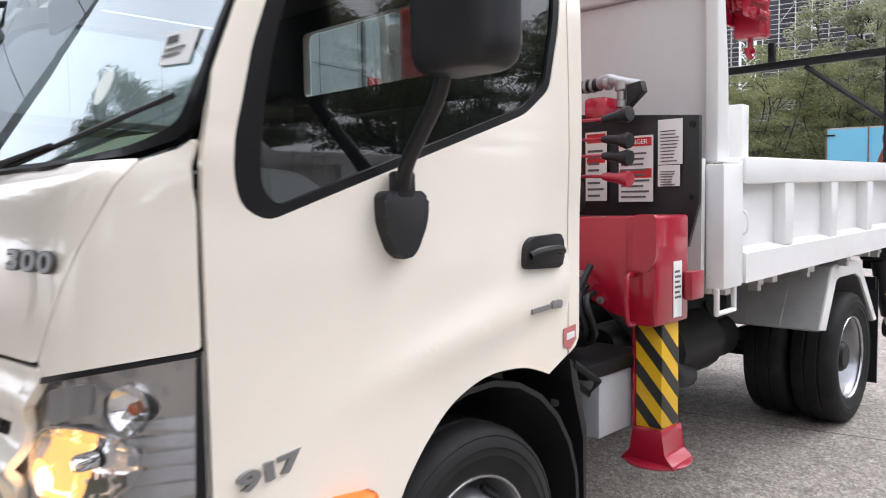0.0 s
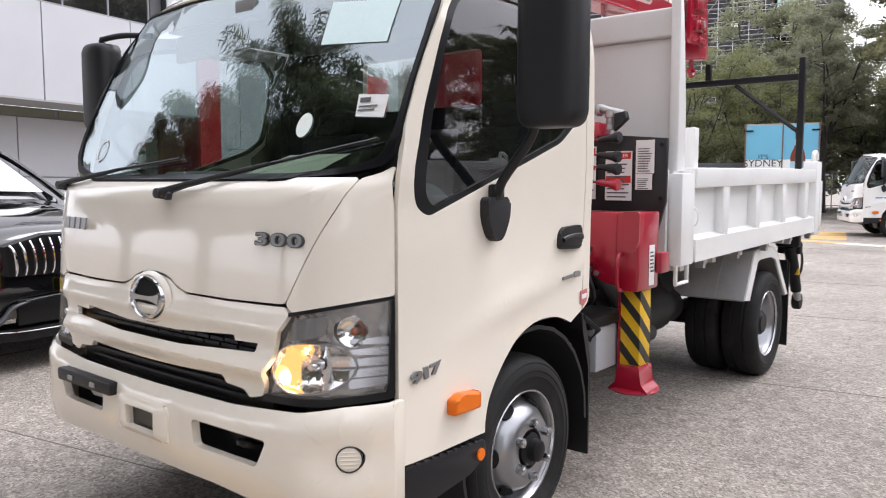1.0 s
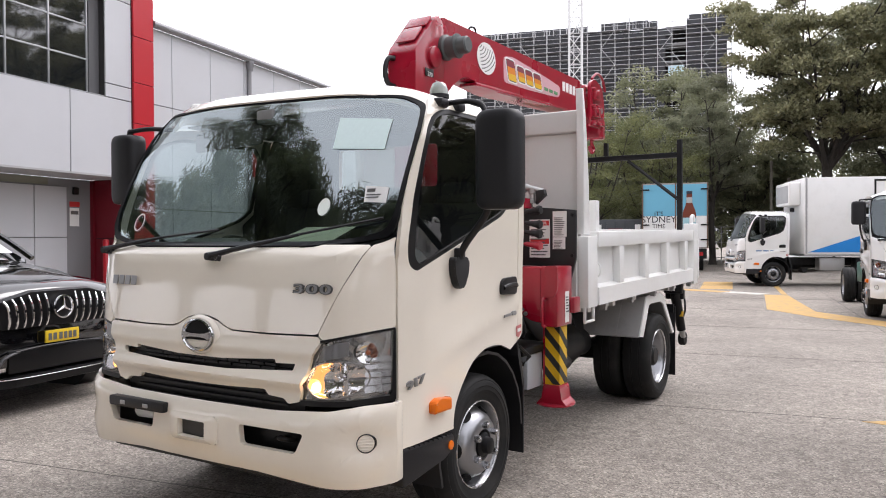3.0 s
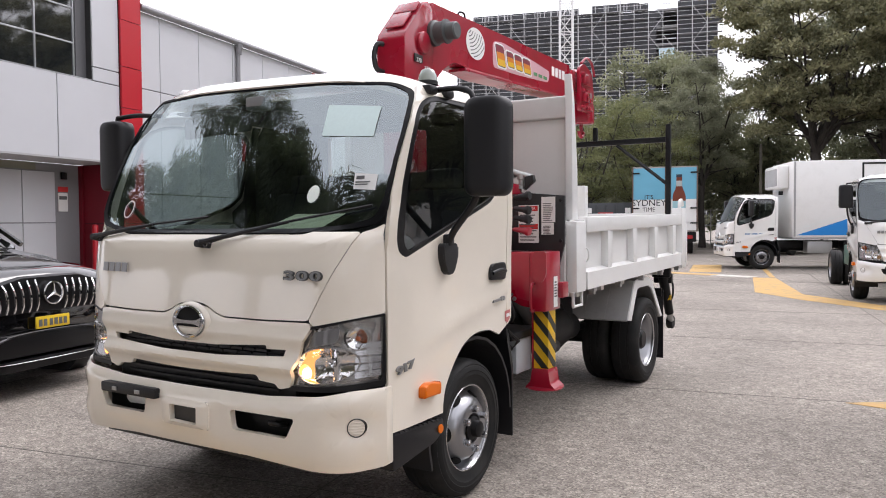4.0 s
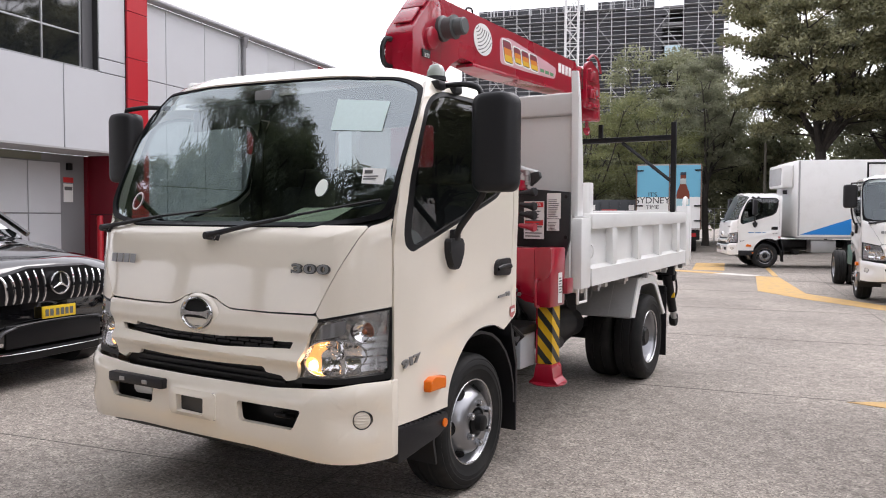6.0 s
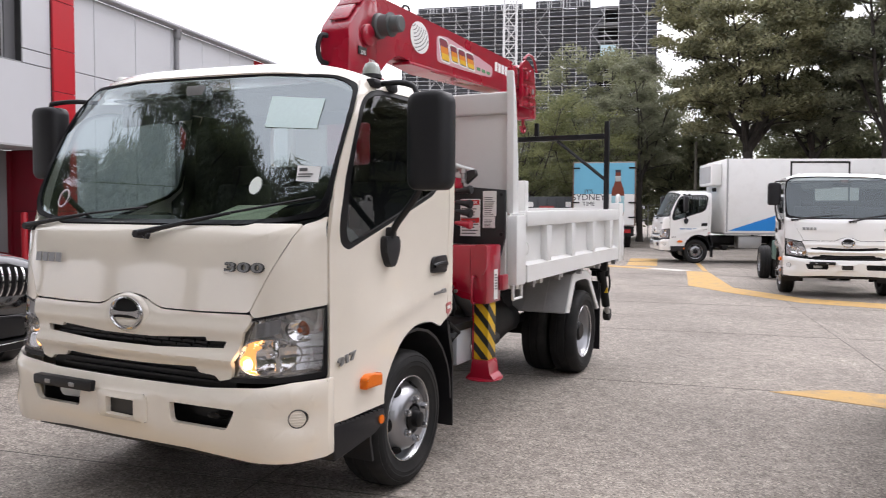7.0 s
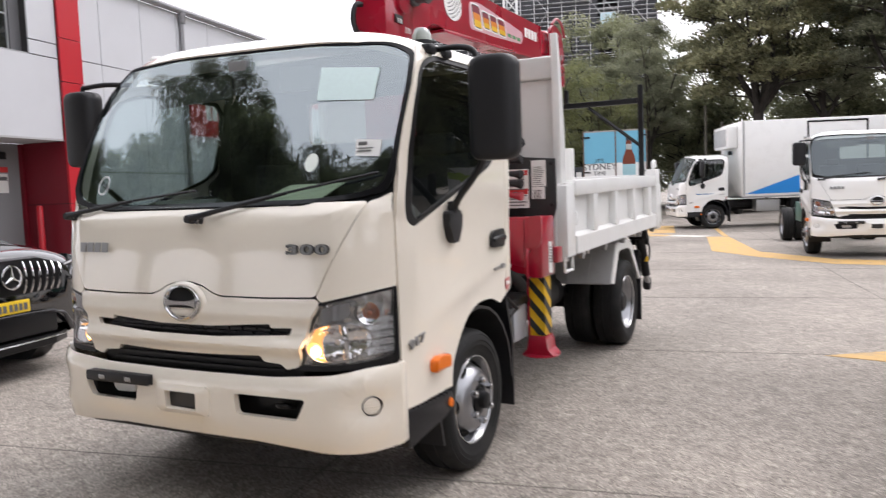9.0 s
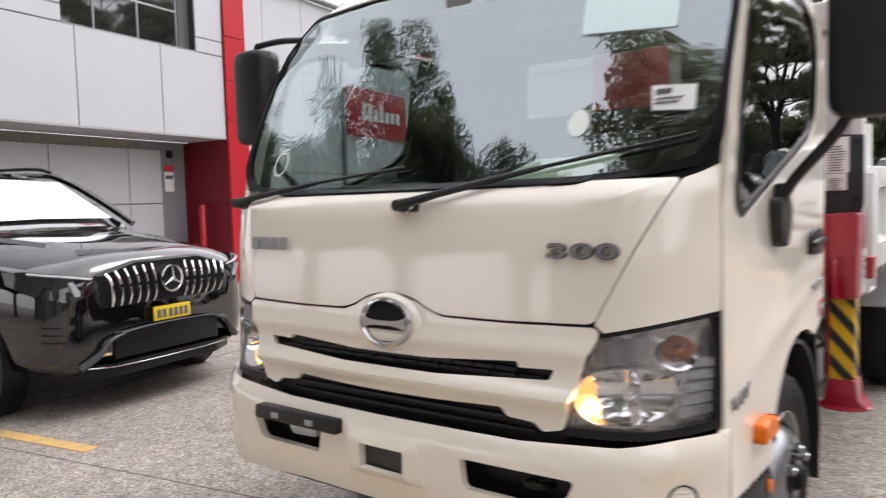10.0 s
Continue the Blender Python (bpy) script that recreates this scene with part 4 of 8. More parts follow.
    a, u, v = frame_of(ax)
    for t in (radians(20), radians(160), radians(270)):
        tube(sw, [c, c + (u * math.cos(t) + v * math.sin(t)) * 0.19], 0.014, 6)
    part("steering_wheel", sw, SATIN, truck)
    for cx, wd in ((-0.46, 0.46), (0.16, 0.40), (0.62, 0.46)):
        se = new("seat")
        se.parent = truck
        tagged(se, "dark cloth cab seat with headrest")
        q = B()
        box(q, cx - wd / 2, cx + wd / 2, 0.92, 1.40, 1.02, 1.16, 0.04, 3)
        part("cushion", q, SEATM, se)
        q = B()
        prism(q, rounded([(1.34, 1.12), (1.42, 1.68), (1.50, 1.68), (1.48, 1.10)], 0.04, 3), "x", cx - wd / 2, cx + wd / 2, 0.015)
        part("backrest", q, SEATM, se)
        if wd > 0.42:
            q = B()
            box(q, cx - 0.12, cx + 0.12, 1.42, 1.50, 1.67, 1.80, 0.035, 3)
            part("headrest", q, SEATM, se)
    for s in (1, -1):
        vz = B()
        prism(vz, rounded([(s * 0.16, 2.12), (s * 0.70, 2.10), (s * 0.70, 1.98), (s * 0.16, 2.0)], 0.02, 3), "y", 0.66, 0.675)
        part("sun_visor", vz, LINER, truck)
    hl2 = B()
    box(hl2, -0.80, 0.80, 0.68, 1.54, 2.135, 2.15, 0.01)
    part("head_lining", hl2, LINER, truck)
    if dressed:
        shade = patch([(0.533, 1.905), (0.835, 1.885), (0.832, 2.048), (0.521, 2.076)], lambda x, z: N(x, z, -0.003), 0.06, 0.001)
        part("paper_on_glass", shade, surface("pale_green_sheet", (0.70, 0.86, 0.85), 0.5), truck, "pale sheet stuck on the glass")


def chassis(truck, rear, paint=CHASSIS, y1=None):
    """Frame rails, axles and wheels; rear: the rear axle's place."""
    y1 = y1 or rear + 1.05
    for s in (1, -1):
        q = B()
        box(q, s * 0.32, s * 0.40, 0.5, y1, 0.62, 0.84, 0.008)
        part("frame_rail", q, paint, truck)
        wheel("wheel", truck, s * 0.955, 1.115, 0.37, flip=s < 0, r=0.372)
        wheel("wheel", truck, s * 0.965, rear, 0.39, dual=True, flip=s < 0, label="dual steel rear wheel with black tyres")
        q = B()
        box(q, s * 0.44, s * 0.52, rear - 0.65, rear + 0.65, 0.50, 0.56, 0.01)
        part("leaf_spring", q, CHASSIS, truck)
    for yy in (1.115, rear):
        q = B()
        cyl(q, (-0.8, yy, 0.39), (0.8, yy, 0.39), 0.07, 0.07, 12)
        if yy == rear:
            lathe(q, (0, yy - 0.16, 0.39), (0, 1, 0), [(0.0, 0.0), (0.12, 0.02), (0.19, 0.12), (0.19, 0.22), (0.10, 0.32), (0.0, 0.33)], 20)
        part("axle", q, CHASSIS, truck)
    q = B()
    cyl(q, (0, 1.3, 0.62), (0, rear - 0.15, 0.45), 0.045, 0.045, 10)
    part("drive_shaft", q, CHASSIS, truck)
    q = B()
    box(q, -0.31, 0.31, 0.55, 1.5, 0.34, 0.86, 0.05)
    part("engine", q, CHASSIS, truck)
    q = B()
    lathe(q, (0, 1.5, 0.60), (0, 1, 0), [(0.0, 0.0), (0.23, 0.0), (0.20, 0.22), (0.14, 0.30), (0.13, 0.62), (0.0, 0.64)], 18)
    part("gearbox", q, CHASSIS, truck)
    q = B()
    lathe(q, (-0.62, 2.0, 0.66), (0, 1, 0), [(0.0, 0.0), (0.14, 0.0), (0.17, 0.03), (0.17, 0.72), (0.14, 0.75), (0.0, 0.75)], 18)
    part("air_tank", q, CHASSIS, truck)
    for s in (1, -1):
        q = B()
        box(q, s * 0.60, s * 0.64, 0.50, 1.52, 0.45, 0.90, 0.02)
        part("wheel_house", q, CHASSIS, truck)
    for yy in (1.7, 2.6, 3.5, y1 - 0.1):
        q = B()
        box(q, -0.34, 0.34, yy, yy + 0.08, 0.66, 0.80)
        part("cross_member", q, paint, truck)


# ---- what the trucks carry ----
def tray(truck, y0=2.49, y1=5.55, hw=1.06, paint=WHITE, tilt=0.75, rear_fittings=True, tall=1.0):
    t = new("tipper_tray")
    t.parent = truck
    tagged(t, "white steel tipper tray with ribbed sides")
    t.matrix_basis = pose(0, y0, 0.99, tilt, 0, 0) @ Matrix.Diagonal((1, 1, tall, 1))
    L = y1 - y0
    q = B()
    box(q, -hw + 0.06, hw - 0.06, 0.05, L - 0.05, 0.0, 0.05)
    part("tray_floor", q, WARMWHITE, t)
    for s in (1, -1):
        def bx(name, a, b, ya, yb, za, zb, bev=0.004, mat=paint):
            q = B()
            box(q, s * a, s * b, ya, yb, za, zb, bev)
            return part(name, q, mat, t)
        bx("corner_post", hw - 0.075, hw, 0.0, 0.175, -0.005, 0.487, 0.006)
        bx("end_sheet", hw - 0.085, hw - 0.012, 0.177, 0.212, 0.0, 0.50, 0.003)
        bx("side_sheet", hw - 0.08, hw - 0.06, 0.212, L - 0.09, 0.10, 0.42)
        bx("top_rail", hw - 0.09, hw, 0.214, L - 0.09, 0.408, 0.518, 0.008)
        q = B()
        prism(q, [(s * (hw - 0.09), 0.0), (s * hw, 0.0), (s * hw, 0.122), (s * (hw - 0.055), 0.142), (s * (hw - 0.09), 0.142)], "y", 0.214, L - 0.09)
        part("bottom_rail", q, paint, t)
        for k in range(4):
            yy = 0.66 + 0.645 * k
            q = B()
            prism(q, [(yy + 0.012, 0.128), (yy, 0.41), (yy + 0.115, 0.41), (yy + 0.103, 0.128)], "x", s * (hw - 0.062), s * (hw - 0.004), 0.004)
            part("rib", q, paint, t)
        bx("rear_post", hw - 0.10, hw + 0.006, L - 0.14, L + 0.03, -0.03, 0.58, 0.008)
        q = B()
        tube(q, curve_pts([(s * (hw - 0.05), L - 0.02, 0.57), (s * (hw - 0.05), L - 0.02, 0.64), (s * (hw - 0.05), L + 0.05, 0.66), (s * (hw - 0.05), L + 0.09, 0.60)], 5), 0.018, 8)
        part("tailgate_hook", q, paint, t)
        bx("hinge_bar", hw - 0.02, hw + 0.012, L - 0.02, L + 0.055, 0.02, 0.42, 0.008)
        for k in range(5):
            yy = 0.35 + k * (L - 0.6) / 4
            q = B()
            cyl(q, (s * (hw - 0.02), yy, -0.015), (s * (hw - 0.02), yy + 0.06, -0.015), 0.018, 0.018, 10)
            box(q, s * (hw - 0.05), s * (hw - 0.01), yy + 0.01, yy + 0.05, -0.05, 0.0)
            part("gate_hinge", q, ZINC, t)
        q = B()
        tube(q, curve_pts([(s * (hw - 0.06), 0.26, 0.19), (s * (hw - 0.015), 0.26, 0.21), (s * (hw - 0.015), 0.26, 0.28), (s * (hw - 0.06), 0.26, 0.31)], 4), 0.006, 6)
        part("rope_hook", q, paint, t)
        q = B()
        tube(q, [(s * (hw - 0.02), -0.02, 0.0), (s * (hw - 0.02), -0.02, -0.10), (s * (hw - 0.02), 0.14, -0.10), (s * (hw - 0.02), 0.14, 0.0)], 0.012, 8)
        part("step_loop", q, paint, t)
        q = B()
        box(q, s * 0.30, s * 0.42, 0.02, L - 0.1, -0.12, -0.003)
        part("tray_bearer", q, paint, t)
    q = B()
    box(q, -hw + 0.1, hw - 0.1, L - 0.06, L - 0.01, 0.02, 0.53, 0.005)
    part("tailgate", q, paint, t)
    for k in range(6):
        q = B()
        box(q, -hw + 0.08, hw - 0.08, 0.2 + k * 0.52, 0.26 + k * 0.52, -0.055, -0.003)
        part("cross_bearer", q, WARMWHITE, t)
    return t


def mudguards(truck, rear, paint=WHITE):
    for s in (1, -1):
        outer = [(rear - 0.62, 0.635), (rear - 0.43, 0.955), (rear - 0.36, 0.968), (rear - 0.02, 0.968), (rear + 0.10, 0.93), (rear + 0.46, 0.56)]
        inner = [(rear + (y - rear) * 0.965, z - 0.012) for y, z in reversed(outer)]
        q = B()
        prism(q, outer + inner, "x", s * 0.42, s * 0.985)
        g = part("mudguard", q, GUARD, truck, "folded sheet mudguard greyed for shade, with white edge")
        lip = [(rear + (y - rear) * 0.84, 0.56 + (z - 0.56) * 0.82) for y, z in reversed(outer)]
        q = B()
        prism(q, outer + lip, "x", s * 0.986, s * 1.0, 0.003)
        part("flange", q, paint, g)
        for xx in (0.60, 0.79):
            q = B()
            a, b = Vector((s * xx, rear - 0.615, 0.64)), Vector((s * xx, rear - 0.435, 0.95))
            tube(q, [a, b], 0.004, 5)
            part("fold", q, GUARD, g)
        q = B()
        box(q, s * 0.45, s * 0.98, rear + 0.56, rear + 0.575, 0.13, 0.80)
        part("mudflap", q, BLACKP, truck, "black rubber rear mudflap")
        q = B()
        box(q, s * 0.40, s * 0.97, rear + 0.53, rear + 0.56, 0.74, 0.82)
        part("flap_bracket", q, CHASSIS, truck)


def stripes_on(leg, x0, x1, y0, y1, z0, z1, n=4):
    """Black stripes, falling to one side, on the front and outer faces of an upright post."""
    wide = (z1 - z0) / n
    def cut(poly, lo, hi):
        def clip(pts, keep, at):
            out = []
            for i, p in enumerate(pts):
                q = pts[i - 1]
                if keep(p) != keep(q):
                    t = (at - q[1]) / (p[1] - q[1])
                    out.append((q[0] + (p[0] - q[0]) * t, at))
                if keep(p):
                    out.append(p)
            return out
        return clip(clip(poly, lambda p: p[1] >= lo, lo), lambda p: p[1] <= hi, hi)
    for k in range(-1, n + 1):
        top = z0 + (k + 0.95) * wide
        f = cut([(x0, top), (x1, top - 0.11), (x1, top - 0.11 - wide * 0.46), (x0, top - wide * 0.46)], z0, z1)
        if len(f) > 2:
            q = B()
            prism(q, f, "y", y0 - 0.002, y0 + 0.001)
            part("stripe", q, STRIPEBLACK, leg)
        g = cut([(y0, top - 0.11), (y1, top - 0.22), (y1, top - 0.22 - wide * 0.46), (y0, top - 0.11 - wide * 0.46)], z0, z1)
        if len(g) > 2:
            q = B()
            prism(q, g, "x", x1 - 0.001, x1 + 0.002)
            part("stripe", q, STRIPEBLACK, leg)


def outrigger(truck, s):
    def bx(name, a, b, ya, yb, za, zb, bev, mat, par, label=""):
        q = B()
        box(q, min(s * a, s * b), max(s * a, s * b), ya, yb, za, zb, bev)
        return part(name, q, mat, par, label)
    o = bx("outrigger", 0.965, 1.08, 1.91, 2.15, 0.915, 1.29, 0.012, RED, truck, "red hydraulic outrigger with striped leg")
    q = B()
    prism(q, [(s * 0.60, 1.285), (s * 0.962, 1.285), (s * 0.962, 0.935), (s * 0.90, 0.945), (s * 0.60, 1.10)], "y", 1.925, 2.14, 0.006)
    part("beam_box", q, RED, o)
    q = B()
    prism(q, rounded([(1.0 * s, 1.295), (1.085 * s, 1.295), (1.085 * s, 1.15), (1.06 * s, 1.10), (1.0 * s, 1.10)], 0.02, 3), "y", 1.90, 1.915)
    part("cap_plate", q, RED, o)
    bx("lock_tab", 1.082, 1.115, 2.10, 2.20, 0.99, 1.09, 0.006, RED, o)
    q = B()
    tube(q, curve_pts([(s * 1.0, 1.91, 1.09), (s * 1.0, 1.87, 1.085), (s * 1.0, 1.86, 1.0), (s * 1.0, 1.87, 0.93), (s * 1.0, 1.91, 0.92)], 5), 0.009, 8)
    part("grab_handle", q, RED, o)
    q = B()
    box(q, min(s * 1.081, s * 1.083), max(s * 1.081, s * 1.083), 2.03, 2.09, 0.935, 1.13)
    lab = part("label", q, PAPER, o, "white instruction label")
    for k in range(6):
        q = B()
        box(q, min(s * 1.0832, s * 1.084), max(s * 1.0832, s * 1.084), 2.038, 2.082 - 0.01 * (k % 2), 1.0 + 0.018 * k, 1.008 + 0.018 * k)
        part("print", q, INK, lab)
    leg = bx("leg", 0.955, 1.055, 2.0, 2.125, 0.54, 0.925, 0.004, YELLOW, o, "yellow leg with black diagonal stripes")
    if s > 0:
        stripes_on(leg, 0.957, 1.055, 2.0, 2.123, 0.545, 0.912, 3)
    bx("sleeve", 0.944, 0.954, 1.995, 2.13, 0.54, 0.93, 0.002, RED, o)
    q = B()
    prism(q, [(-0.055, 0.0), (0.055, 0.0), (0.058, -0.02), (0.062, -0.075), (0.066, -0.09), (0.10, -0.115), (0.105, -0.13), (-0.105, -0.13), (-0.10, -0.115), (-0.066, -0.09), (-0.062, -0.075), (-0.058, -0.02)], "y", -0.075, 0.075, 0.004)
    part("foot", q, RED, o, "flared red foot plate", m=pose(s * 1.005, 2.062, 0.54))
    q = B()
    lathe(q, (s * 1.005, 2.062, 0.408), (0, 0, 1), [(0.0, 0.0), (0.115, 0.0), (0.118, 0.008), (0.10, 0.016), (0.0, 0.018)], 24)
    part("foot_disc", q, RED, o)


def sign_sheet(parent, name, label, x0, x1, z0, z1, y, lines, head=None, band=None):
    q = B()
    box(q, x0, x1, y - 0.002, y, z0, z1)
    sh = part(name, q, PAPER, parent, label)
    h = (z1 - z0)
    if head:
        q = B()
        box(q, x0 + 0.006, x1 - 0.006, y - 0.004, y - 0.002, z1 - 0.16 * h, z1 - 0.03 * h, 0.001, 1)
        part("header", q, REDINK, sh)
    if band:
        q = B()
        box(q, x0 + 0.006, x1 - 0.006, y - 0.0035, y - 0.002, z0 + band[0] * h, z0 + band[1] * h)
        part("band", q, REDINK, sh)
    rng = random.Random(int(x0 * 1000))
    for k in range(lines):
        zz = z0 + h * (0.06 + 0.74 * k / lines)
        q = B()
        box(q, x0 + 0.012, x1 - 0.012 - rng.random() * 0.25 * (x1 - x0), y - 0.0045, y - 0.002, zz, zz + 0.35 * h * 0.74 / lines)
        part("print", q, INK, sh)
    return sh


def loader_crane(truck):
    beam = B()
    box(beam, -0.96, 0.598, 1.93, 2.13, 0.98, 1.28, 0.015)
    part("crane_base", beam, RED, truck)
    for s in (1, -1):
        outrigger(truck, s)
    q = B()
    prism(q, rounded([(-0.16, 1.9), (0.16, 1.9), (0.16, 2.22), (-0.16, 2.22)], 0.05, 3), "z", 1.285, 2.45, 0.01)
    part("crane_column", q, RED, truck)
    hx = 0.11
    # hinge head
    q = B()
    prism(q, rounded([(1.80, 2.42), (1.80, 2.74), (2.0, 2.955), (2.06, 3.02), (2.12, 3.02), (2.16, 2.97), (2.165, 2.60), (2.165, 2.40)], 0.03, 3), "x", -0.115, 0.115, 0.008)
    head = part("hinge_head", q, RED, truck, "red boxed crane hinge head")
    q = B()
    prism(q, rounded([(-0.075, 0.0), (0.075, 0.0), (0.075, 0.16), (-0.075, 0.16)], 0.015, 3), "z", 0.0, 0.012, 0.003)
    part("hatch", q, RED, head, m=pose(0, 1.845, 2.80, 47, 0, 0))
    q = B()
    prism(q, rounded([(-0.09, 0.0), (0.09, 0.0), (0.09, 0.11), (-0.09, 0.11)], 0.01, 3), "z", 0.0, 0.014, 0.003)
    part("top_plate", q, RED, head, m=pose(0, 1.965, 2.925, 47, 0, 0))
    q = B()
    lathe(q, (0.115, 2.02, 2.72), (1, 0, 0), [(0.075, 0.0), (0.075, 0.022), (0.06, 0.03), (0.0, 0.03)], 24)
    part("bearing_cap", q, RED, head)
    q = B()
    tube(q, curve_pts([(-0.06, 1.80, 2.69), (-0.08, 1.755, 2.68), (-0.09, 1.735, 2.60), (-0.08, 1.75, 2.52), (-0.06, 1.80, 2.50)], 6), 0.018, 8)
    part("hose_loop", q, BLACKP, head, "looped black hydraulic hose")
    lettering("370", 0.055, 0.001, PAPER, head, pose(0.1165, 2.08, 2.545, 90, 0, 90), "number_decal", "small white number decal")
    # boom
    side = rounded([(2.15, 2.45), (2.31, 2.59), (2.46, 2.672), (2.60, 2.660), (3.0, 2.632), (4.75, 2.712), (4.75, 3.035), (2.34, 3.03), (2.15, 3.03)], [0.02, 0.04, 0.1, 0.05, 0.05, 0.01, 0.01, 0.02, 0.02], 4)
    q = B()
    prism(q, side, "x", -hx + 0.015, hx, 0.012)
    boom = part("boom", q, RED, truck, "red telescopic crane boom")
    q = B()
    prism(q, rounded([(4.752, 2.785), (5.05, 2.80), (5.05, 3.02), (4.752, 3.025)], 0.01, 2), "x", -0.085, 0.09, 0.008)
    part("inner_boom", q, RED, boom)
    q = B()
    prism(q, [(2.6, 2.625), (4.4, 2.688), (4.4, 2.705), (2.6, 2.648)], "x", -0.02, hx + 0.02, 0.003)
    part("bottom_flange", q, RED, boom)
    mot = B()
    lathe(mot, (hx, 2.17, 2.815), (1, 0, 0), [(0.09, 0.0), (0.09, 0.03), (0.075, 0.04), (0.075, 0.10), (0.085, 0.105), (0.085, 0.12), (0.06, 0.125), (0.06, 0.19), (0.05, 0.20), (0.0, 0.20)], 24)
    part("winch_motor", mot, surface("grey_cast_motor", (0.10, 0.11, 0.11), 0.5, metal=0.3, vary=0.15), boom, "grey winch motor")
    q = B()
    lathe(q, (hx + 0.003, 2.79, 2.865), (1, 0, 0), [(0.0, 0.002), (0.10, 0.0015), (0.10, 0.0)], 36)
    for v in q.verts:
        v.co.y = 2.79 + (v.co.y - 2.79) * 1.5
        v.co.z = 2.865 + (v.co.z - 2.865) * 1.22
    disc = part("round_decal", q, PAPER, boom, "round white decal with curved dark bars")
    for k in range(8):
        q = B()
        r = 0.03 + 0.026 * k
        pts = [(hx + 0.004, 2.67 + 1.35 * r * math.cos(t), 2.96 - r * math.sin(t)) for t in (radians(8 + 9 * i) for i in range(9))]
        pts = [p for p in pts if ((p[1] - 2.79) / 0.145) ** 2 + ((p[2] - 2.865) / 0.118) ** 2 < 0.95]
        if len(pts) < 3:
            continue
        tube(q, pts, 0.004, 5)
        part("arc", q, INK, disc)
    q = B()
    prism(q, rounded([(3.09, 2.735), (3.08, 2.945), (3.26, 2.97), (3.95, 2.92), (4.25, 2.89), (4.22, 2.785), (3.6, 2.75)], 0.05, 4), "x", hx, hx + 0.002)
    halo = part("boom_decal", q, surface("pink_white_decal", (0.62, 0.36, 0.40), 0.4), boom, "pale decal with yellow lettershapes drawn as plain shapes")
    shapes = [(3.15, 0.14), (3.345, 0.12), (3.50, 0.13), (3.665, 0.14)]
    for k, (y0, w) in enumerate(shapes):
        hgt = 0.16 if k == 0 else 0.115
        zc = 2.85 + 0.0 * k
        for nm, grow, mat, d in (("edge", 0.018, PAPER, 0.004), ("outline", 0.007, INK, 0.005)):
            q = B()
            lo, hi = zc - hgt / 2 - grow, zc + hgt / 2 + grow
            prism(q, rounded([(y0 - grow + 0.3 * (zc - lo), lo), (y0 + w + grow + 0.3 * (zc - lo), lo), (y0 + w + grow + 0.3 * (zc - hi), hi), (y0 - grow + 0.3 * (zc - hi), hi)], 0.03, 3), "x", hx, hx + d)
            part(nm, q, mat, halo)
        for j, c in enumerate(((0.75, 0.45, 0.02), (0.70, 0.22, 0.02), (0.22, 0.03, 0.05))):
            q = B()
            h0, h1 = zc - hgt / 2 + hgt * j / 3, zc - hgt / 2 + hgt * (j + 1) / 3
            prism(q, [(y0 + 0.3 * (zc - h0), h0), (y0 + w + 0.3 * (zc - h0), h0), (y0 + w + 0.3 * (zc - h1), h1), (y0 + 0.3 * (zc - h1), h1)], "x", hx, hx + 0.006)
            part("fill", q, surface("decal_fill", c, 0.4), halo)
    for k in range(3):
        q = B()
        box(q, hx, hx + 0.003, 3.88 + 0.11 * k, 3.96 + 0.11 * k, 2.80, 2.83)
        part("small_print", q, surface("green_print", (0.08, 0.25, 0.10), 0.5), halo)
    for k in range(4):
        q = B()
        prism(q, [(4.30 + 0.085 * k, 2.865), (4.36 + 0.085 * k, 2.868), (4.36 + 0.085 * k, 2.955), (4.30 + 0.085 * k, 2.952)], "x", hx, hx + 0.003)
        part("white_bar", q, PAPER, boom)
    q = B()
    tube(q, curve_pts([(0.05, 2.62, 3.02), (0.05, 2.64, 3.08), (0.05, 2.72, 3.09), (0.05, 2.74, 3.03)], 5), 0.008, 8)
    part("cable_guide", q, CHASSIS, boom)
    # boom tip with sheaves and hook block
    tip = B()
    prism(tip, rounded([(4.98, 2.62), (4.98, 3.06), (5.12, 3.12), (5.34, 3.05), (5.40, 2.85), (5.36, 2.62)], 0.04, 3), "x", -0.13, -0.10)
    tp = part("tip_plate", tip, RED, boom)
    tip = B()
    prism(tip, rounded([(4.98, 2.62), (4.98, 3.06), (5.12, 3.12), (5.34, 3.05), (5.40, 2.85), (5.36, 2.62)], 0.04, 3), "x", 0.10, 0.13)
    part("tip_plate", tip, RED, boom)
    for yy, zz, rr in ((5.16, 2.98, 0.10), (5.24, 2.80, 0.085)):
        q = B()
        lathe(q, (-0.08, yy, zz), (1, 0, 0), [(0.0, 0.0), (rr, 0.0), (rr * 0.8, 0.03), (rr, 0.06), (rr, 0.10), (rr * 0.8, 0.13), (rr, 0.16), (0.0, 0.16)], 20)
        part("sheave", q, RED, boom)
        q = B()
        cyl(q, (-0.15, yy, zz), (0.16, yy, zz), 0.03, 0.03, 10)
        part("sheave_pin", q, ZINC, boom)
    for xx in (-0.11, 0.02, 0.115):
        for zz in (2.90, 2.72):
            q = B()
            box(q, xx, xx + 0.05, 5.05, 5.20, zz, zz + 0.10, 0.012)
            part("tip_lug", q, RED, boom)
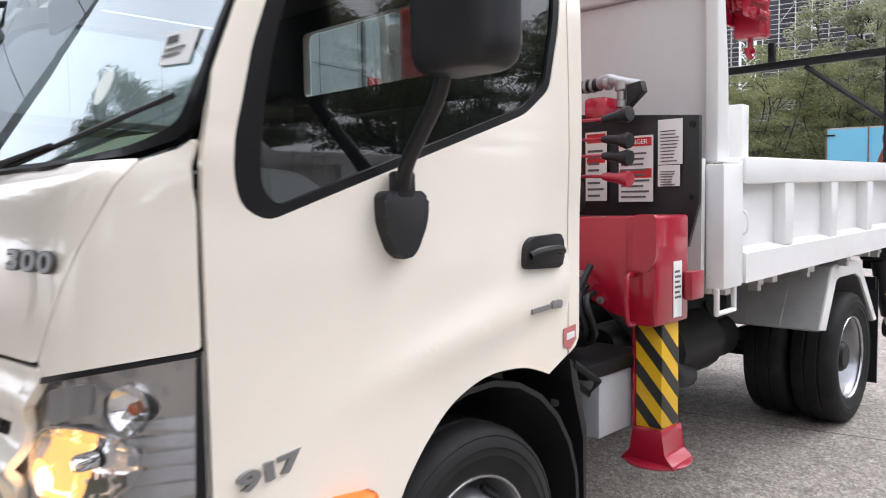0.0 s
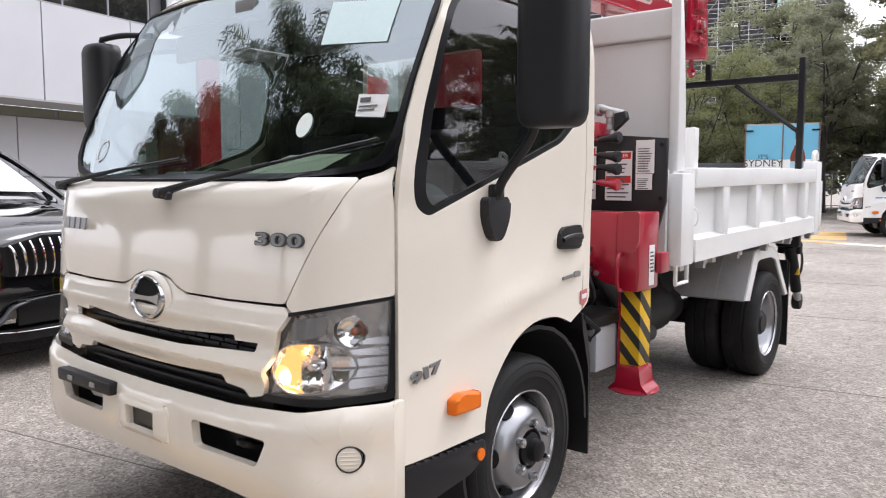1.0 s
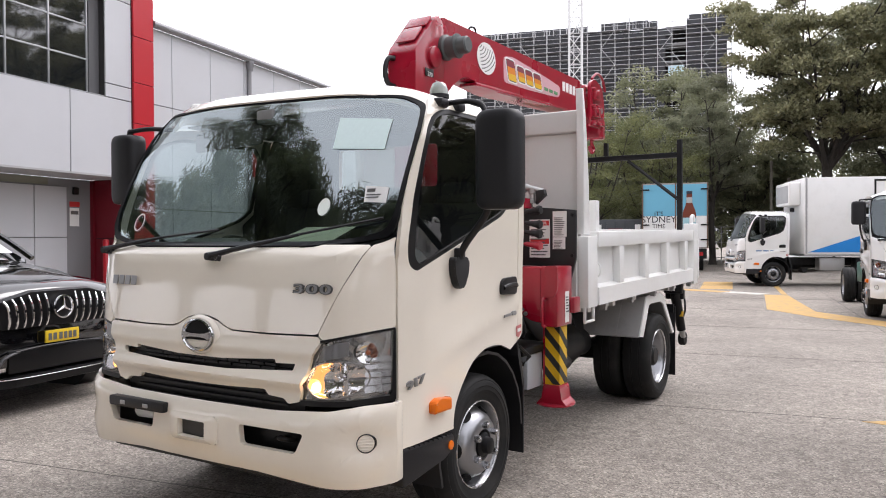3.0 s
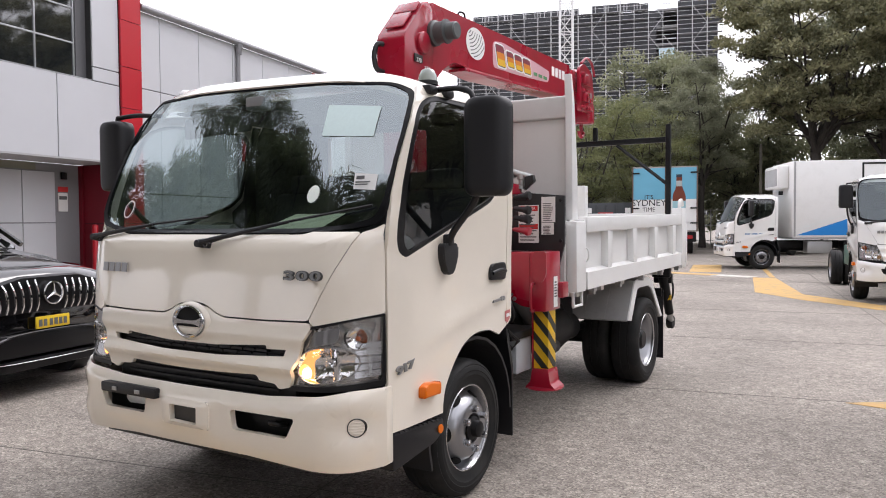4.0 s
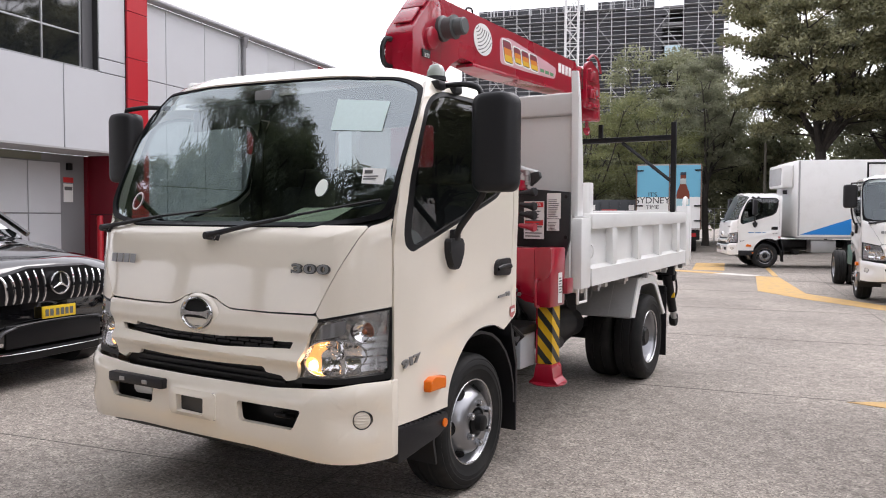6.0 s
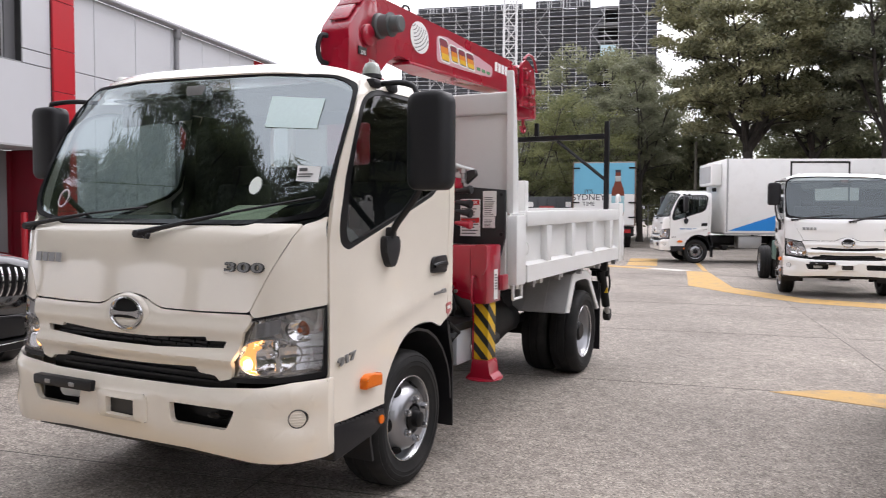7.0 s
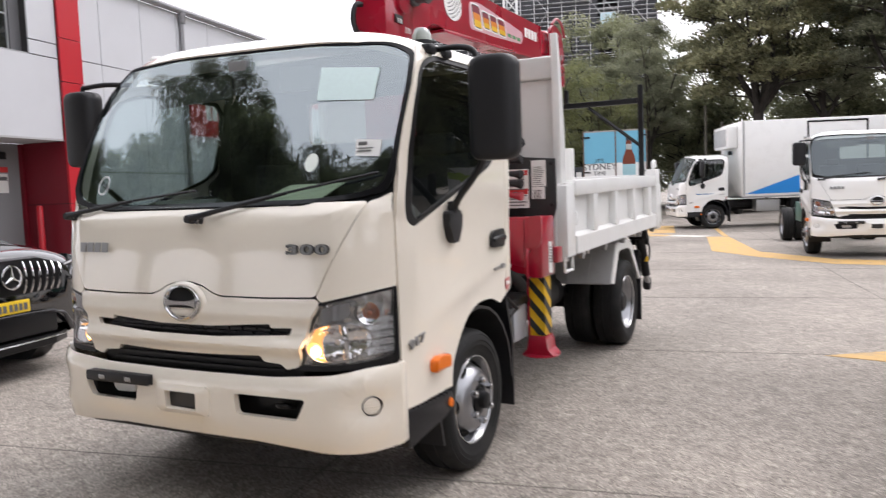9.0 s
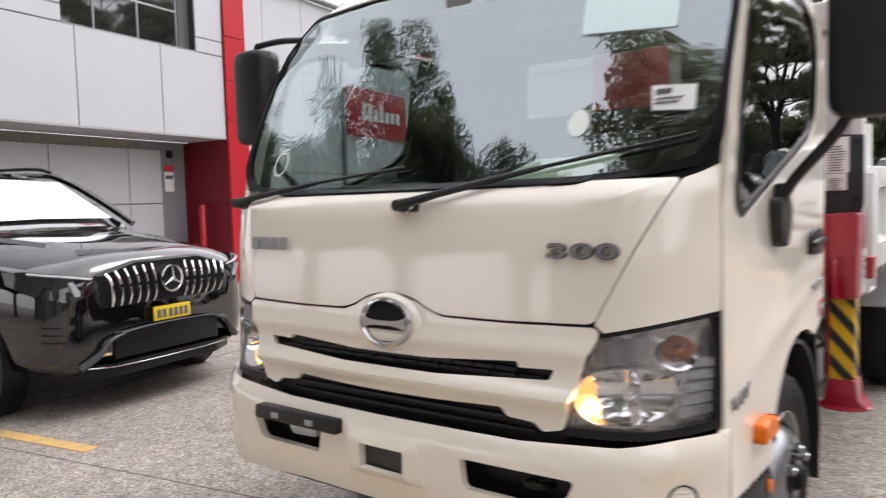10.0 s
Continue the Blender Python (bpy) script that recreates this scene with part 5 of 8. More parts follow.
    for k in range(5):
        q = B()
        z0 = 2.66 + 0.085 * k
        cyl(q, (0.128, 5.06 + 0.05 * (k % 2), z0), (0.165, 5.06 + 0.05 * (k % 2), z0), 0.026, 0.022, 10)
        part("tip_boss", q, RED, boom)
        q = B()
        box(q, 0.13, 0.155, 5.16, 5.33 - 0.02 * k, z0 - 0.018, z0 + 0.022, 0.008)
        part("tip_rib", q, RED, boom)
    q = B()
    tube(q, curve_pts([(0.14, 5.0, 3.10), (0.15, 5.12, 3.17), (0.15, 5.28, 3.14), (0.15, 5.36, 3.02)], 5), 0.014, 8)
    part("rope_guard", q, RED, boom)
    for xx in (-0.03, 0.04):
        q = B()
        cyl(q, (xx, 5.36, 2.66), (xx, 5.30, 2.92), 0.007, 0.007, 6)
        part("wire_rope", q, ZINC, boom)
    hk = B()
    box(hk, -0.10, 0.12, 5.28, 5.46, 2.52, 2.74, 0.025, 3)
    hb = part("hook_block", hk, RED, boom, "red hook block under the boom tip")
    hk = B()
    lathe(hk, (-0.05, 5.37, 2.60), (1, 0, 0), [(0.0, 0.0), (0.075, 0.0), (0.08, 0.06), (0.06, 0.07), (0.08, 0.08), (0.075, 0.14), (0.0, 0.14)], 18)
    part("pulley", hk, RED, hb)
    hk = B()
    tube(hk, curve_pts([(0.0, 5.37, 2.53), (0.0, 5.37, 2.47), (0.0, 5.42, 2.43), (0.0, 5.38, 2.39), (0.0, 5.32, 2.41), (0.0, 5.31, 2.45)], 6), 0.02, 8)
    part("hook", hk, RED, hb)
    # controls
    q = B()
    prism(q, [(0.50, 1.28), (0.50, 1.70), (1.045, 1.652), (1.045, 1.33), (1.0, 1.16), (0.96, 1.16), (0.93, 1.28)], "y", 2.30, 2.325, 0.004)
    pan = part("control_panel", q, surface("black_steel_panel", (0.012, 0.013, 0.015), 0.4, vary=0.1), truck, "black steel panel with safety sheets")
    sign_sheet(pan, "danger_sheet", "white and red danger notice", 0.715, 0.865, 1.335, 1.592, 2.29, 9, head=True, band=(0.36, 0.50))
    lettering("DANGER", 0.026, 0.0006, PAPER, pan, pose(0.79, 2.2855, 1.567, 90, 0, 0), "danger_lettering", "white word on the red header")
    sign_sheet(pan, "rules_sheet", "white printed notice", 0.885, 0.985, 1.475, 1.645, 2.29, 10)
    sign_sheet(pan, "small_sheet", "grey printed notice", 0.885, 0.975, 1.392, 1.472, 2.29, 6)
    sign_sheet(pan, "side_sheet", "white notice with red band", 0.56, 0.66, 1.34, 1.62, 2.29, 8, head=True, band=(0.55, 0.62))
    q = B()
    box(q, 0.70, 0.714, 2.284, 2.288, 1.33, 1.60)
    for x0, z0 in ((1.02, 1.62), (1.02, 1.35)):
        bo = B()
        lathe(bo, (x0, 2.30, z0), (0, -1, 0), [(0.012, 0.0), (0.012, 0.006), (0.0, 0.008)], 10)
        part("bolt", bo, CHASSIS, pan)
    q.free()
    for k, zz in enumerate((1.635, 1.565, 1.505, 1.43)):
        lv = new("control_lever")
        lv.parent = truck
        tagged(lv, "red control lever with " + ("a red knob" if k == 3 else "a black knob"))
        q = B()
        tube(q, curve_pts([(0.52, 2.06, zz + (0.0 if k else -0.03)), (0.66, 2.04, zz + 0.004), (0.82, 2.02, zz)], 5), 0.006, 8)
        part("rod", q, RED, lv)
        q = B()
        lathe(q, (0.81, 2.02, zz), (1, -0.12, 0.10 if k == 0 else -0.12), [(0.012, 0.0), (0.016, 0.02), (0.018, 0.06), (0.024, 0.09), (0.03, 0.105), (0.026, 0.12), (0.0, 0.122)], 16)
        part("knob", q, RED if k == 3 else BLACKP, lv)
    q = B()
    box(q, 0.50, 0.70, 1.96, 2.08, 1.30, 1.42, 0.02)
    vb = part("valve_block", q, CHASSIS, truck)
    for k in range(3):
        q = B()
        tube(q, curve_pts([(0.60, 1.95, 1.38 - 0.05 * k), (0.70, 1.90, 1.36 - 0.05 * k), (0.73, 1.92, 1.30 - 0.05 * k), (0.70, 1.98, 1.25)], 5), 0.014, 8)
        part("valve_hose", q, BLACKP, vb)
    q = B()
    box(q, 0.66, 0.76, 2.12, 2.26, 1.66, 1.735, 0.015)
    part("red_canister", q, RED, truck)
    # pipework over the panel
    q = B()
    tube(q, curve_pts([(0.30, 2.28, 1.80), (0.50, 2.26, 1.80), (0.66, 2.24, 1.80)], 4), 0.026, 10)
    part("suction_hose", q, BLACKP, truck)
    for k in range(2):
        q = B()
        lathe(q, (0.60 + 0.03 * k, 2.243, 1.80), (1, 0, 0), [(0.027, -0.006), (0.030, -0.006), (0.030, 0.006), (0.027, 0.006)], 16, close=True)
        part("hose_clip", q, ZINC, truck)
    q = B()
    tube(q, curve_pts([(0.65, 2.24, 1.80), (0.70, 2.23, 1.815), (0.75, 2.23, 1.80), (0.84, 2.24, 1.775)], 5), 0.022, 12)
    lathe(q, (0.765, 2.23, 1.70), (0, 0, 1), [(0.03, 0.0), (0.03, 0.02), (0.02, 0.025), (0.02, 0.06), (0.028, 0.065), (0.028, 0.10)], 14)
    lathe(q, (0.695, 2.23, 1.80), (1, 0, 0), [(0.028, 0.0), (0.028, 0.02), (0.022, 0.022)], 14)
    part("pipe_tee", q, ZINC, truck, "galvanised pipe tee and elbow")
    q = B()
    prism(q, [(0.80, 1.78), (0.86, 1.79), (0.87, 1.75), (0.80, 1.69)], "y", 2.20, 2.24, 0.004)
    part("black_elbow", q, BLACKP, truck)
    q = B()
    tube(q, curve_pts([(0.70, 2.15, 1.02), (0.70, 2.40, 0.85), (0.80, 2.55, 0.62), (0.78, 2.75, 0.56)], 6), 0.05, 12)
    part("air_hose", q, BLACKP, truck)
    for k in range(5):
        q = B()
        tube(q, curve_pts([(0.74 + 0.03 * k, 1.88, 1.10 - 0.02 * k), (0.76 + 0.03 * k, 1.80, 1.0), (0.72 + 0.04 * k, 1.84, 0.86), (0.60, 1.95, 0.80)], 5), 0.012, 8)
        part("hydraulic_hose", q, BLACKP, truck)
    q = B()
    tube(q, [(0.86, 1.86, 1.12), (0.84, 1.80, 1.02)], 0.012, 8)
    part("lock_lever", q, BLACKP, truck)
    for x0, z0 in ((0.78, 1.08), (0.80, 1.03), (0.86, 0.99)):
        bo = B()
        lathe(bo, (x0, 1.925, z0), (0, -1, 0), [(0.014, 0.0), (0.014, 0.012), (0.0, 0.014)], 6)
        part("bolt", bo, ZINC, truck)


def main_extras(truck):
    q = B()
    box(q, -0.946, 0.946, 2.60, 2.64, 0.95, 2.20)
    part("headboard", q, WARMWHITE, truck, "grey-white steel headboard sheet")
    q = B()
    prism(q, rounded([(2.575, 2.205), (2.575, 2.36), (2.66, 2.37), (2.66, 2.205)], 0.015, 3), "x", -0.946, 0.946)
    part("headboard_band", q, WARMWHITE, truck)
    for s in (1, -1):
        q = B()
        prism(q, [(2.56, 1.49), (2.555, 2.30), (2.535, 2.50), (2.56, 2.50), (2.60, 2.31), (2.655, 1.85), (2.67, 1.49)], "x", s * 0.948, s * 1.0, 0.006)
        part("headboard_post", q, WHITE, truck)
        q = B()
        box(q, s * 0.932, s * 1.0, 2.80, 2.87, 1.495, 1.737, 0.006)
        part("short_post", q, WHITE, truck)
        q = B()
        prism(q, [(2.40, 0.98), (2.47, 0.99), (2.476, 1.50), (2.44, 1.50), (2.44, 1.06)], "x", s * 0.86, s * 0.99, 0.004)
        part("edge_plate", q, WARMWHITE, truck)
    rack = new("ladder_rack")
    rack.parent = truck
    tagged(rack, "black steel ladder rack over the tailgate")
    def bar(name, a, b, w):
        q = B()
        cyl(q, a, b, w * 0.72, w * 0.72, 4)
        part(name, q, SATIN, rack)
    for s in (1, -1):
        q = B()
        box(q, s * 0.905 - 0.025, s * 0.905 + 0.025, 5.455, 5.505, 1.40, 2.475, 0.004)
        part("post", q, SATIN, rack)
        q = B()
        tube(q, [(s * 0.89, 5.48, 1.86), (s * 0.36, 5.48, 2.285)], 0.02, 6)
        part("brace", q, SATIN, rack)
    q = B()
    box(q, -0.879, 0.879, 5.455, 5.505, 2.29, 2.345, 0.004)
    part("cross_bar", q, SATIN, rack)
    for xx in (0.12, -0.35):
        q = B()
        box(q, xx - 0.022, xx + 0.022, 5.457, 5.503, 2.346, 2.49, 0.004)
        part("stop", q, SATIN, rack)
    mudguards(truck, 4.45)
    # box beside the frame, rear jack, beacon, under-frame gear
    q = B()
    box(q, 0.72, 0.93, 1.80, 2.02, 0.53, 0.745, 0.008)
    tk = part("battery_box", q, surface("pale_grey_steel_box", (0.50, 0.52, 0.55), 0.4, metal=0.3), truck, "pale grey metal battery box")
    q = B()
    box(q, 0.825, 0.829, 1.797, 1.80, 0.535, 0.74)
    part("seam", q, CHASSIS, tk)
    q = B()
    box(q, 0.62, 0.95, 1.70, 2.10, 0.75, 0.80, 0.01)
    part("box_bracket", q, CHASSIS, truck)
    q = B()
    tube(q, [(0.98, 1.57, 0.84), (0.99, 1.70, 0.76), (0.93, 1.74, 0.70), (0.92, 1.62, 0.78)], 0.012, 8)
    part("guard_stay", q, CHASSIS, truck)
    jack = new("rear_jack")
    jack.parent = truck
    tagged(jack, "black hydraulic rear jack with small wheel")
    jack.matrix_basis = pose(0.12, -0.27, 0)
    q = B()
    tube(q, [(0.84, 5.35, 0.93), (0.86, 5.52, 0.55)], [0.05, 0.042], 14)
    part("cylinder", q, CHASSIS, jack)
    q = B()
    tube(q, [(0.86, 5.50, 0.60), (0.865, 5.56, 0.47)], 0.028, 12)
    part("rod", q, ZINC, jack)
    q = B()
    lathe(q, (0.82, 5.60, 0.45), (1, 0, 0), [(0.0, 0.0), (0.06, 0.0), (0.068, 0.012), (0.068, 0.05), (0.06, 0.062), (0.0, 0.062)], 20)
    part("roller", q, RUBBER, jack)
    q = B()
    box(q, 0.850, 0.880, 5.39, 5.42, 0.69, 0.74)
    part("tag", q, YELLOW, jack, m=pose(0.02, 0.02, 0, 0, 0, 0))
    for k, (ya, za) in enumerate(((5.30, 0.92), (5.36, 0.86))):
        q = B()
        box(q, 0.74, 0.92, ya, ya + 0.07, za, za + 0.10, 0.015)
        part("bracket", q, CHASSIS, jack)
    q = B()
    tube(q, curve_pts([(0.80, 5.36, 1.0), (0.90, 5.42, 0.9), (0.91, 5.46, 0.75), (0.87, 5.47, 0.65)], 5), 0.01, 6)
    part("hose", q, BLACKP, jack)
    q = B()
    box(q, -0.80, 0.80, 5.42, 5.50, 0.50, 0.60, 0.01)
    part("underrun_bar", q, CHASSIS, truck)
    q = B()
    box(q, 0.40, 0.56, 2.72, 3.72, 0.50, 0.86, 0.04, 3)
    part("hydraulic_tank", q, CHASSIS, truck, "black hydraulic oil tank")
    q = B()
    box(q, -0.80, -0.42, 2.3, 3.6, 0.46, 0.90, 0.04, 3)
    part("fuel_tank", q, CHASSIS, truck)
    q = B()
    box(q, -0.42, 0.42, 2.2, 5.2, 0.60, 0.90)
    part("sub_frame", q, CHASSIS, truck)
    bc = new("roof_beacon")
    bc.parent = truck
    tagged(bc, "small grey domed roof beacon")
    q = B()
    lathe(q, (0.80, 1.0, 2.205), (0, 0, 1), [(0.055, 0.0), (0.055, 0.02), (0.05, 0.024)], 20)
    part("base", q, BLACKP, bc)
    q = B()
    lathe(q, (0.80, 1.0, 2.225), (0, 0, 1), [(0.052, 0.0), (0.048, 0.03), (0.036, 0.058), (0.022, 0.066), (0.0, 0.068)], 20)
    part("dome", q, surface("pale_green_lens", (0.28, 0.31, 0.28), 0.25, coat=0.5), bc)
    for xx, yy, zz, w in ((0.55, 3.1, 0.62, 0.16), (0.50, 3.5, 0.58, 0.12), (-0.55, 2.9, 0.60, 0.2), (0.30, 2.7, 0.50, 0.14), (0.58, 2.6, 0.72, 0.10)):
        q = B()
        lathe(q, (xx, yy - 0.25, zz), (0, 1, 0), [(0.0, 0.0), (w * 0.8, 0.0), (w, 0.04), (w, 0.46), (w * 0.8, 0.5), (0.0, 0.5)], 18)
        part("air_tank", q, CHASSIS, truck)
    for k in range(6):
        q = B()
        x0 = 0.45 + 0.06 * (k % 3)
        tube(q, curve_pts([(x0, 2.4 + 0.2 * k, 0.80), (x0 + 0.03, 2.5 + 0.2 * k, 0.45 + 0.03 * k), (x0, 2.8 + 0.2 * k, 0.60)], 5), 0.012, 6)
        part("cable", q, BLACKP, truck)


main = thing("crane_truck", "cream white cab truck with red loader crane and tipper tray", "truck")
cab(main)
chassis(main, 4.45)
tray(main)
main_extras(main)
loader_crane(main)
q = B()
box(q, 0.118, 0.127, 1.905, 2.005, 2.575, 2.628, 0.002)
tag = part("capacity_plate", q, STRIPEBLACK, main, "small black plate with white figures")
lettering("370", 0.042, 0.002, PAPER, tag, pose(0.128, 1.955, 2.587, 90, 0, 90), "figures")

second = thing("tipper_truck", "white tipper truck with chrome tube bumper bar", "truck", pose(4.615, -0.68, 0, 0, 0, 1.3))
cab(second, low=True, paint=PUREWHITE, lit=False, dressed=False)
for ob in second.children:
    if "wheel" not in ob.name or "steering" in ob.name:
        ob.location.z -= 0.075
chassis(second, 4.40)
tray(second, 2.06, 5.3, 1.0, tilt=0.3, tall=1.06)
mudguards(second, 4.40)
q = B()
tube(q, curve_pts([(-0.60, -0.14, 0.60), (-0.93, 0.0, 0.60), (-1.0, 0.10, 0.68), (-1.005, 0.12, 0.88), (-0.98, 0.08, 1.02), (-0.86, 0.0, 1.06), (-0.70, -0.10, 1.06), (-0.62, -0.13, 0.98), (-0.60, -0.14, 0.8), (-0.60, -0.14, 0.60)], 6), 0.05, 14)
bar = part("bull_bar", q, CHROME, second, "polished tube bar round the headlight")
q = B()
prism(q, rounded([(-1.06, 0.52), (1.06, 0.52), (1.06, 0.30), (-1.06, 0.30)], 0.03, 3), "y", -0.16, 0.22, 0.02)
part("bull_bar_beam", q, CHROME, second, "polished bumper beam")
q = B()
box(q, -0.97, -0.50, 2.25, 2.95, 0.40, 0.80, 0.06, 4)
part("fuel_tank", q, surface("black_tank", (0.02, 0.02, 0.022), 0.25, coat=0.4), second, "black fuel tank")
q = B()
tube(q, curve_pts([(-0.90, 2.38, 1.0), (-0.93, 2.34, 0.92), (-0.93, 2.34, 0.84), (-0.88, 2.40, 0.76)], 6), 0.045, 12)
part("filler_pipe", q, CHROME, second)
q = B()
box(q, -1.018, -0.995, 2.08, 2.12, 1.06, 1.32, 0.008)
lathe(q, (-1.005, 2.10, 1.19), (-1, 0, 0), [(0.03, 0.0), (0.03, 0.03), (0.0, 0.035)], 12)
part("gate_latch", q, CHASSIS, second)
q = B()
box(q, -0.95, 0.95, 1.85, 2.04, 0.85, 1.95, 0.01)
part("headboard", q, WHITE, second)

third = thing("cab_chassis_truck", "white cab truck on a bare green chassis", "truck", pose(3.38, 12.7, 0, 0, 0, 10))
cab(third, paint=PUREWHITE, lit=False, dressed=False)
GREEN = surface("green_chassis_paint", (0.02, 0.10, 0.075), 0.4)
chassis(third, 4.57, GREEN)
for s in (1, -1):
    q = B()
    box(q, s * 0.42, s * 0.90, 2.2, 3.0, 0.55, 0.95, 0.02)
    part("side_tank", q, GREEN, third)


# ---- ground ----
def concrete():
    m = bpy.data.materials.new("exposed_aggregate_concrete")
    m.use_nodes = True
    n, l = m.node_tree.nodes, m.node_tree.links
    b = n["Principled BSDF"]
    tc = n.new("ShaderNodeTexCoord")
    def tex(kind, scale, **kw):
        t = n.new(kind)
        t.inputs["Scale"].default_value = scale
        for k, v in kw.items():
            t.inputs[k].default_value = v
        l.new(tc.outputs["Object"], t.inputs["Vector"])
        return t
    stone = tex("ShaderNodeTexVoronoi", 85.0)
    patchy = tex("ShaderNodeTexNoise", 0.5, Detail=6, Roughness=0.6)
    mid = tex("ShaderNodeTexNoise", 9.0, Detail=5, Roughness=0.65)
    fine = tex("ShaderNodeTexNoise", 220.0, Detail=2)
    bw = n.new("ShaderNodeSeparateColor")
    l.new(stone.outputs["Color"], bw.inputs[0])
    ramp = n.new("ShaderNodeValToRGB")
    e = ramp.color_ramp.elements
    e[0].position, e[0].color = 0.0, (0.16, 0.14, 0.12, 1)
    e[1].position, e[1].color = 1.0, (0.53, 0.47, 0.405, 1)
    for p, c in ((0.35, (0.288, 0.255, 0.222, 1)), (0.75, (0.352, 0.313, 0.273, 1))):
        k = e.new(p)
        k.color = c
    l.new(bw.outputs[0], ramp.inputs[0])
    def mul(col, fac_out, lo, hi):
        mr = n.new("ShaderNodeMapRange")
        mr.inputs["From Min"].default_value, mr.inputs["From Max"].default_value = 0.3, 0.7
        mr.inputs["To Min"].default_value, mr.inputs["To Max"].default_value = lo, hi
        l.new(fac_out, mr.inputs["Value"])
        v = n.new("ShaderNodeVectorMath")
        v.operation = "SCALE"
        l.new(col, v.inputs[0])
        l.new(mr.outputs[0], v.inputs["Scale"])
        return v.outputs[0]
    c = mul(ramp.outputs[0], patchy.outputs["Fac"], 0.665, 1.075)
    c = mul(c, mid.outputs["Fac"], 0.76, 1.22)
    c = mul(c, fine.outputs["Fac"], 0.85, 1.15)
    l.new(c, b.inputs["Base Color"])
    b.inputs["Roughness"].default_value = 0.8
    bp = n.new("ShaderNodeBump")
    bp.inputs["Strength"].default_value, bp.inputs["Distance"].default_value = 0.6, 0.004
    l.new(stone.outputs["Distance"], bp.inputs["Height"])
    l.new(bp.outputs[0], b.inputs["Normal"])
    return m


q = B()
bmesh.ops.create_grid(q, x_segments=24, y_segments=24, size=900)
tagged(part("ground", q, concrete(), None, raw=True), "grey exposed-aggregate concrete yard", "ground", kind="structure")
JOINT = surface("dark_joint_filler", (0.13, 0.12, 0.105), 0.9, vary=0.3)
ALONG = Vector((0.983, 0.182))
ACROSS = Vector((-0.182, 0.983))


def strip(name, a, b, w, mat, z=0.004, label="painted line", seg=1):
    a, b = Vector(a), Vector(b)
    d = (b - a).normalized()
    side = Vector((-d.y, d.x)) * w / 2
    q = B()
    prism(q, [tuple(a - side), tuple(b - side), tuple(b + side), tuple(a + side)], "z", -0.01, z)
    return tagged(part(name, q, mat, None), label, "marking", kind="structure")


def flat(name, pts, mat, z=0.004, label="painted marking"):
    q = B()
    prism(q, pts, "z", -0.01, z)
    return tagged(part(name, q, mat, None), label, "marking", kind="structure")


for k in range(-3, 9):
    o = ACROSS * (0.72 + k * 3.2)
    strip("slab_joint", o - ALONG * 14, o + ALONG * 14, 0.008, JOINT, 0.002, "dark slab joint")
for k in range(-3, 3):
    o = ALONG * (0.35 + k * 4.2)
    strip("slab_joint", o - ACROSS * 10, o + ACROSS * 30, 0.007, JOINT, 0.0025, "dark slab joint")
LINEY = surface("worn_yellow_line_paint", (0.58, 0.36, 0.12), 0.7, vary=0.15, fine=90, grain=0.25, dirt=((0.24, 0.22, 0.19), 0.75, 6.0))
LINEW = surface("worn_white_line_paint", (0.62, 0.60, 0.55), 0.7, vary=0.1, fine=90, grain=0.2, dirt=((0.24, 0.22, 0.19), 0.6, 5.0))
LABEL_Y = "worn yellow painted ground marking"
flat("yellow_marking", [(-0.25, 18.3), (0.44, 14.1), (1.4, 12.9), (2.68, 11.75), (3.9, 11.5), (7.5, 11.3), (7.5, 12.1), (3.93, 12.28), (2.72, 12.5), (1.35, 14.0), (0.30, 18.3)], LINEY, label=LABEL_Y)
strip("yellow_marking", (0.20, 18.5), (-0.9, 24.0), 0.13, LINEY, 0.005, label=LABEL_Y)
strip("yellow_marking", (-4.6, 19.9), (-1.3, 18.85), 0.55, LINEY, 0.005, label=LABEL_Y)
strip("white_marking", (-1.28, 18.85), (-0.27, 18.42), 0.5, LINEW, 0.005, label="worn white painted ground line")
flat("yellow_marking", [(-2.9, 23.4), (-2.05, 23.7), (-1.35, 20.0), (-2.2, 19.8)], LINEY, label=LABEL_Y)
strip("yellow_marking", (-2.63, 21.6), (-1.60, 21.9), 0.12, JOINT, 0.0055, label="gap between painted bars")
flat("yellow_marking", [(2.60, 4.42), (3.10, 4.75), (4.6, 4.80), (4.6, 4.22), (3.55, 4.22)], LINEY, label=LABEL_Y)
for c, a, b in ((0.90, -9.0, -2.55), (2.96, -9.0, -4.2), (5.7, -9.0, -4.0), (-1.75, -9, -3.0)):
    p = ACROSS * c
    strip("yellow_marking", p + ALONG * a, p + ALONG * b, 0.10, LINEY, label="worn yellow parking bay line")

strip("yellow_marking", ACROSS * -0.345 - ALONG * 2.0, ACROSS * -0.345 + ALONG * 2.6, 0.28, LINEY, label="broad worn yellow ground line")

# ---- office and warehouse along one line; s runs along it, y into it ----
FAC = pose(-8.586 * 0.983, -8.586 * 0.182, 0, 0, 0, 100.5)
PANEL = surface("pale_grey_composite_panel", (0.54, 0.55, 0.575), 0.42, vary=0.025, grain=0.01, dirt=((0.42, 0.42, 0.42), 0.15, 0.8))
SEAM = surface("dark_panel_gap", (0.03, 0.03, 0.03), 0.8)
# Red cladding darkened in its colour to stand for shade under the soffit.
SHADERED = surface("shade_darkened_red_panel", (0.17, 0.004, 0.014), 0.5, vary=0.05)
REDCLAD = surface("red_composite_panel", (0.46, 0.010, 0.020), 0.35, vary=0.03)
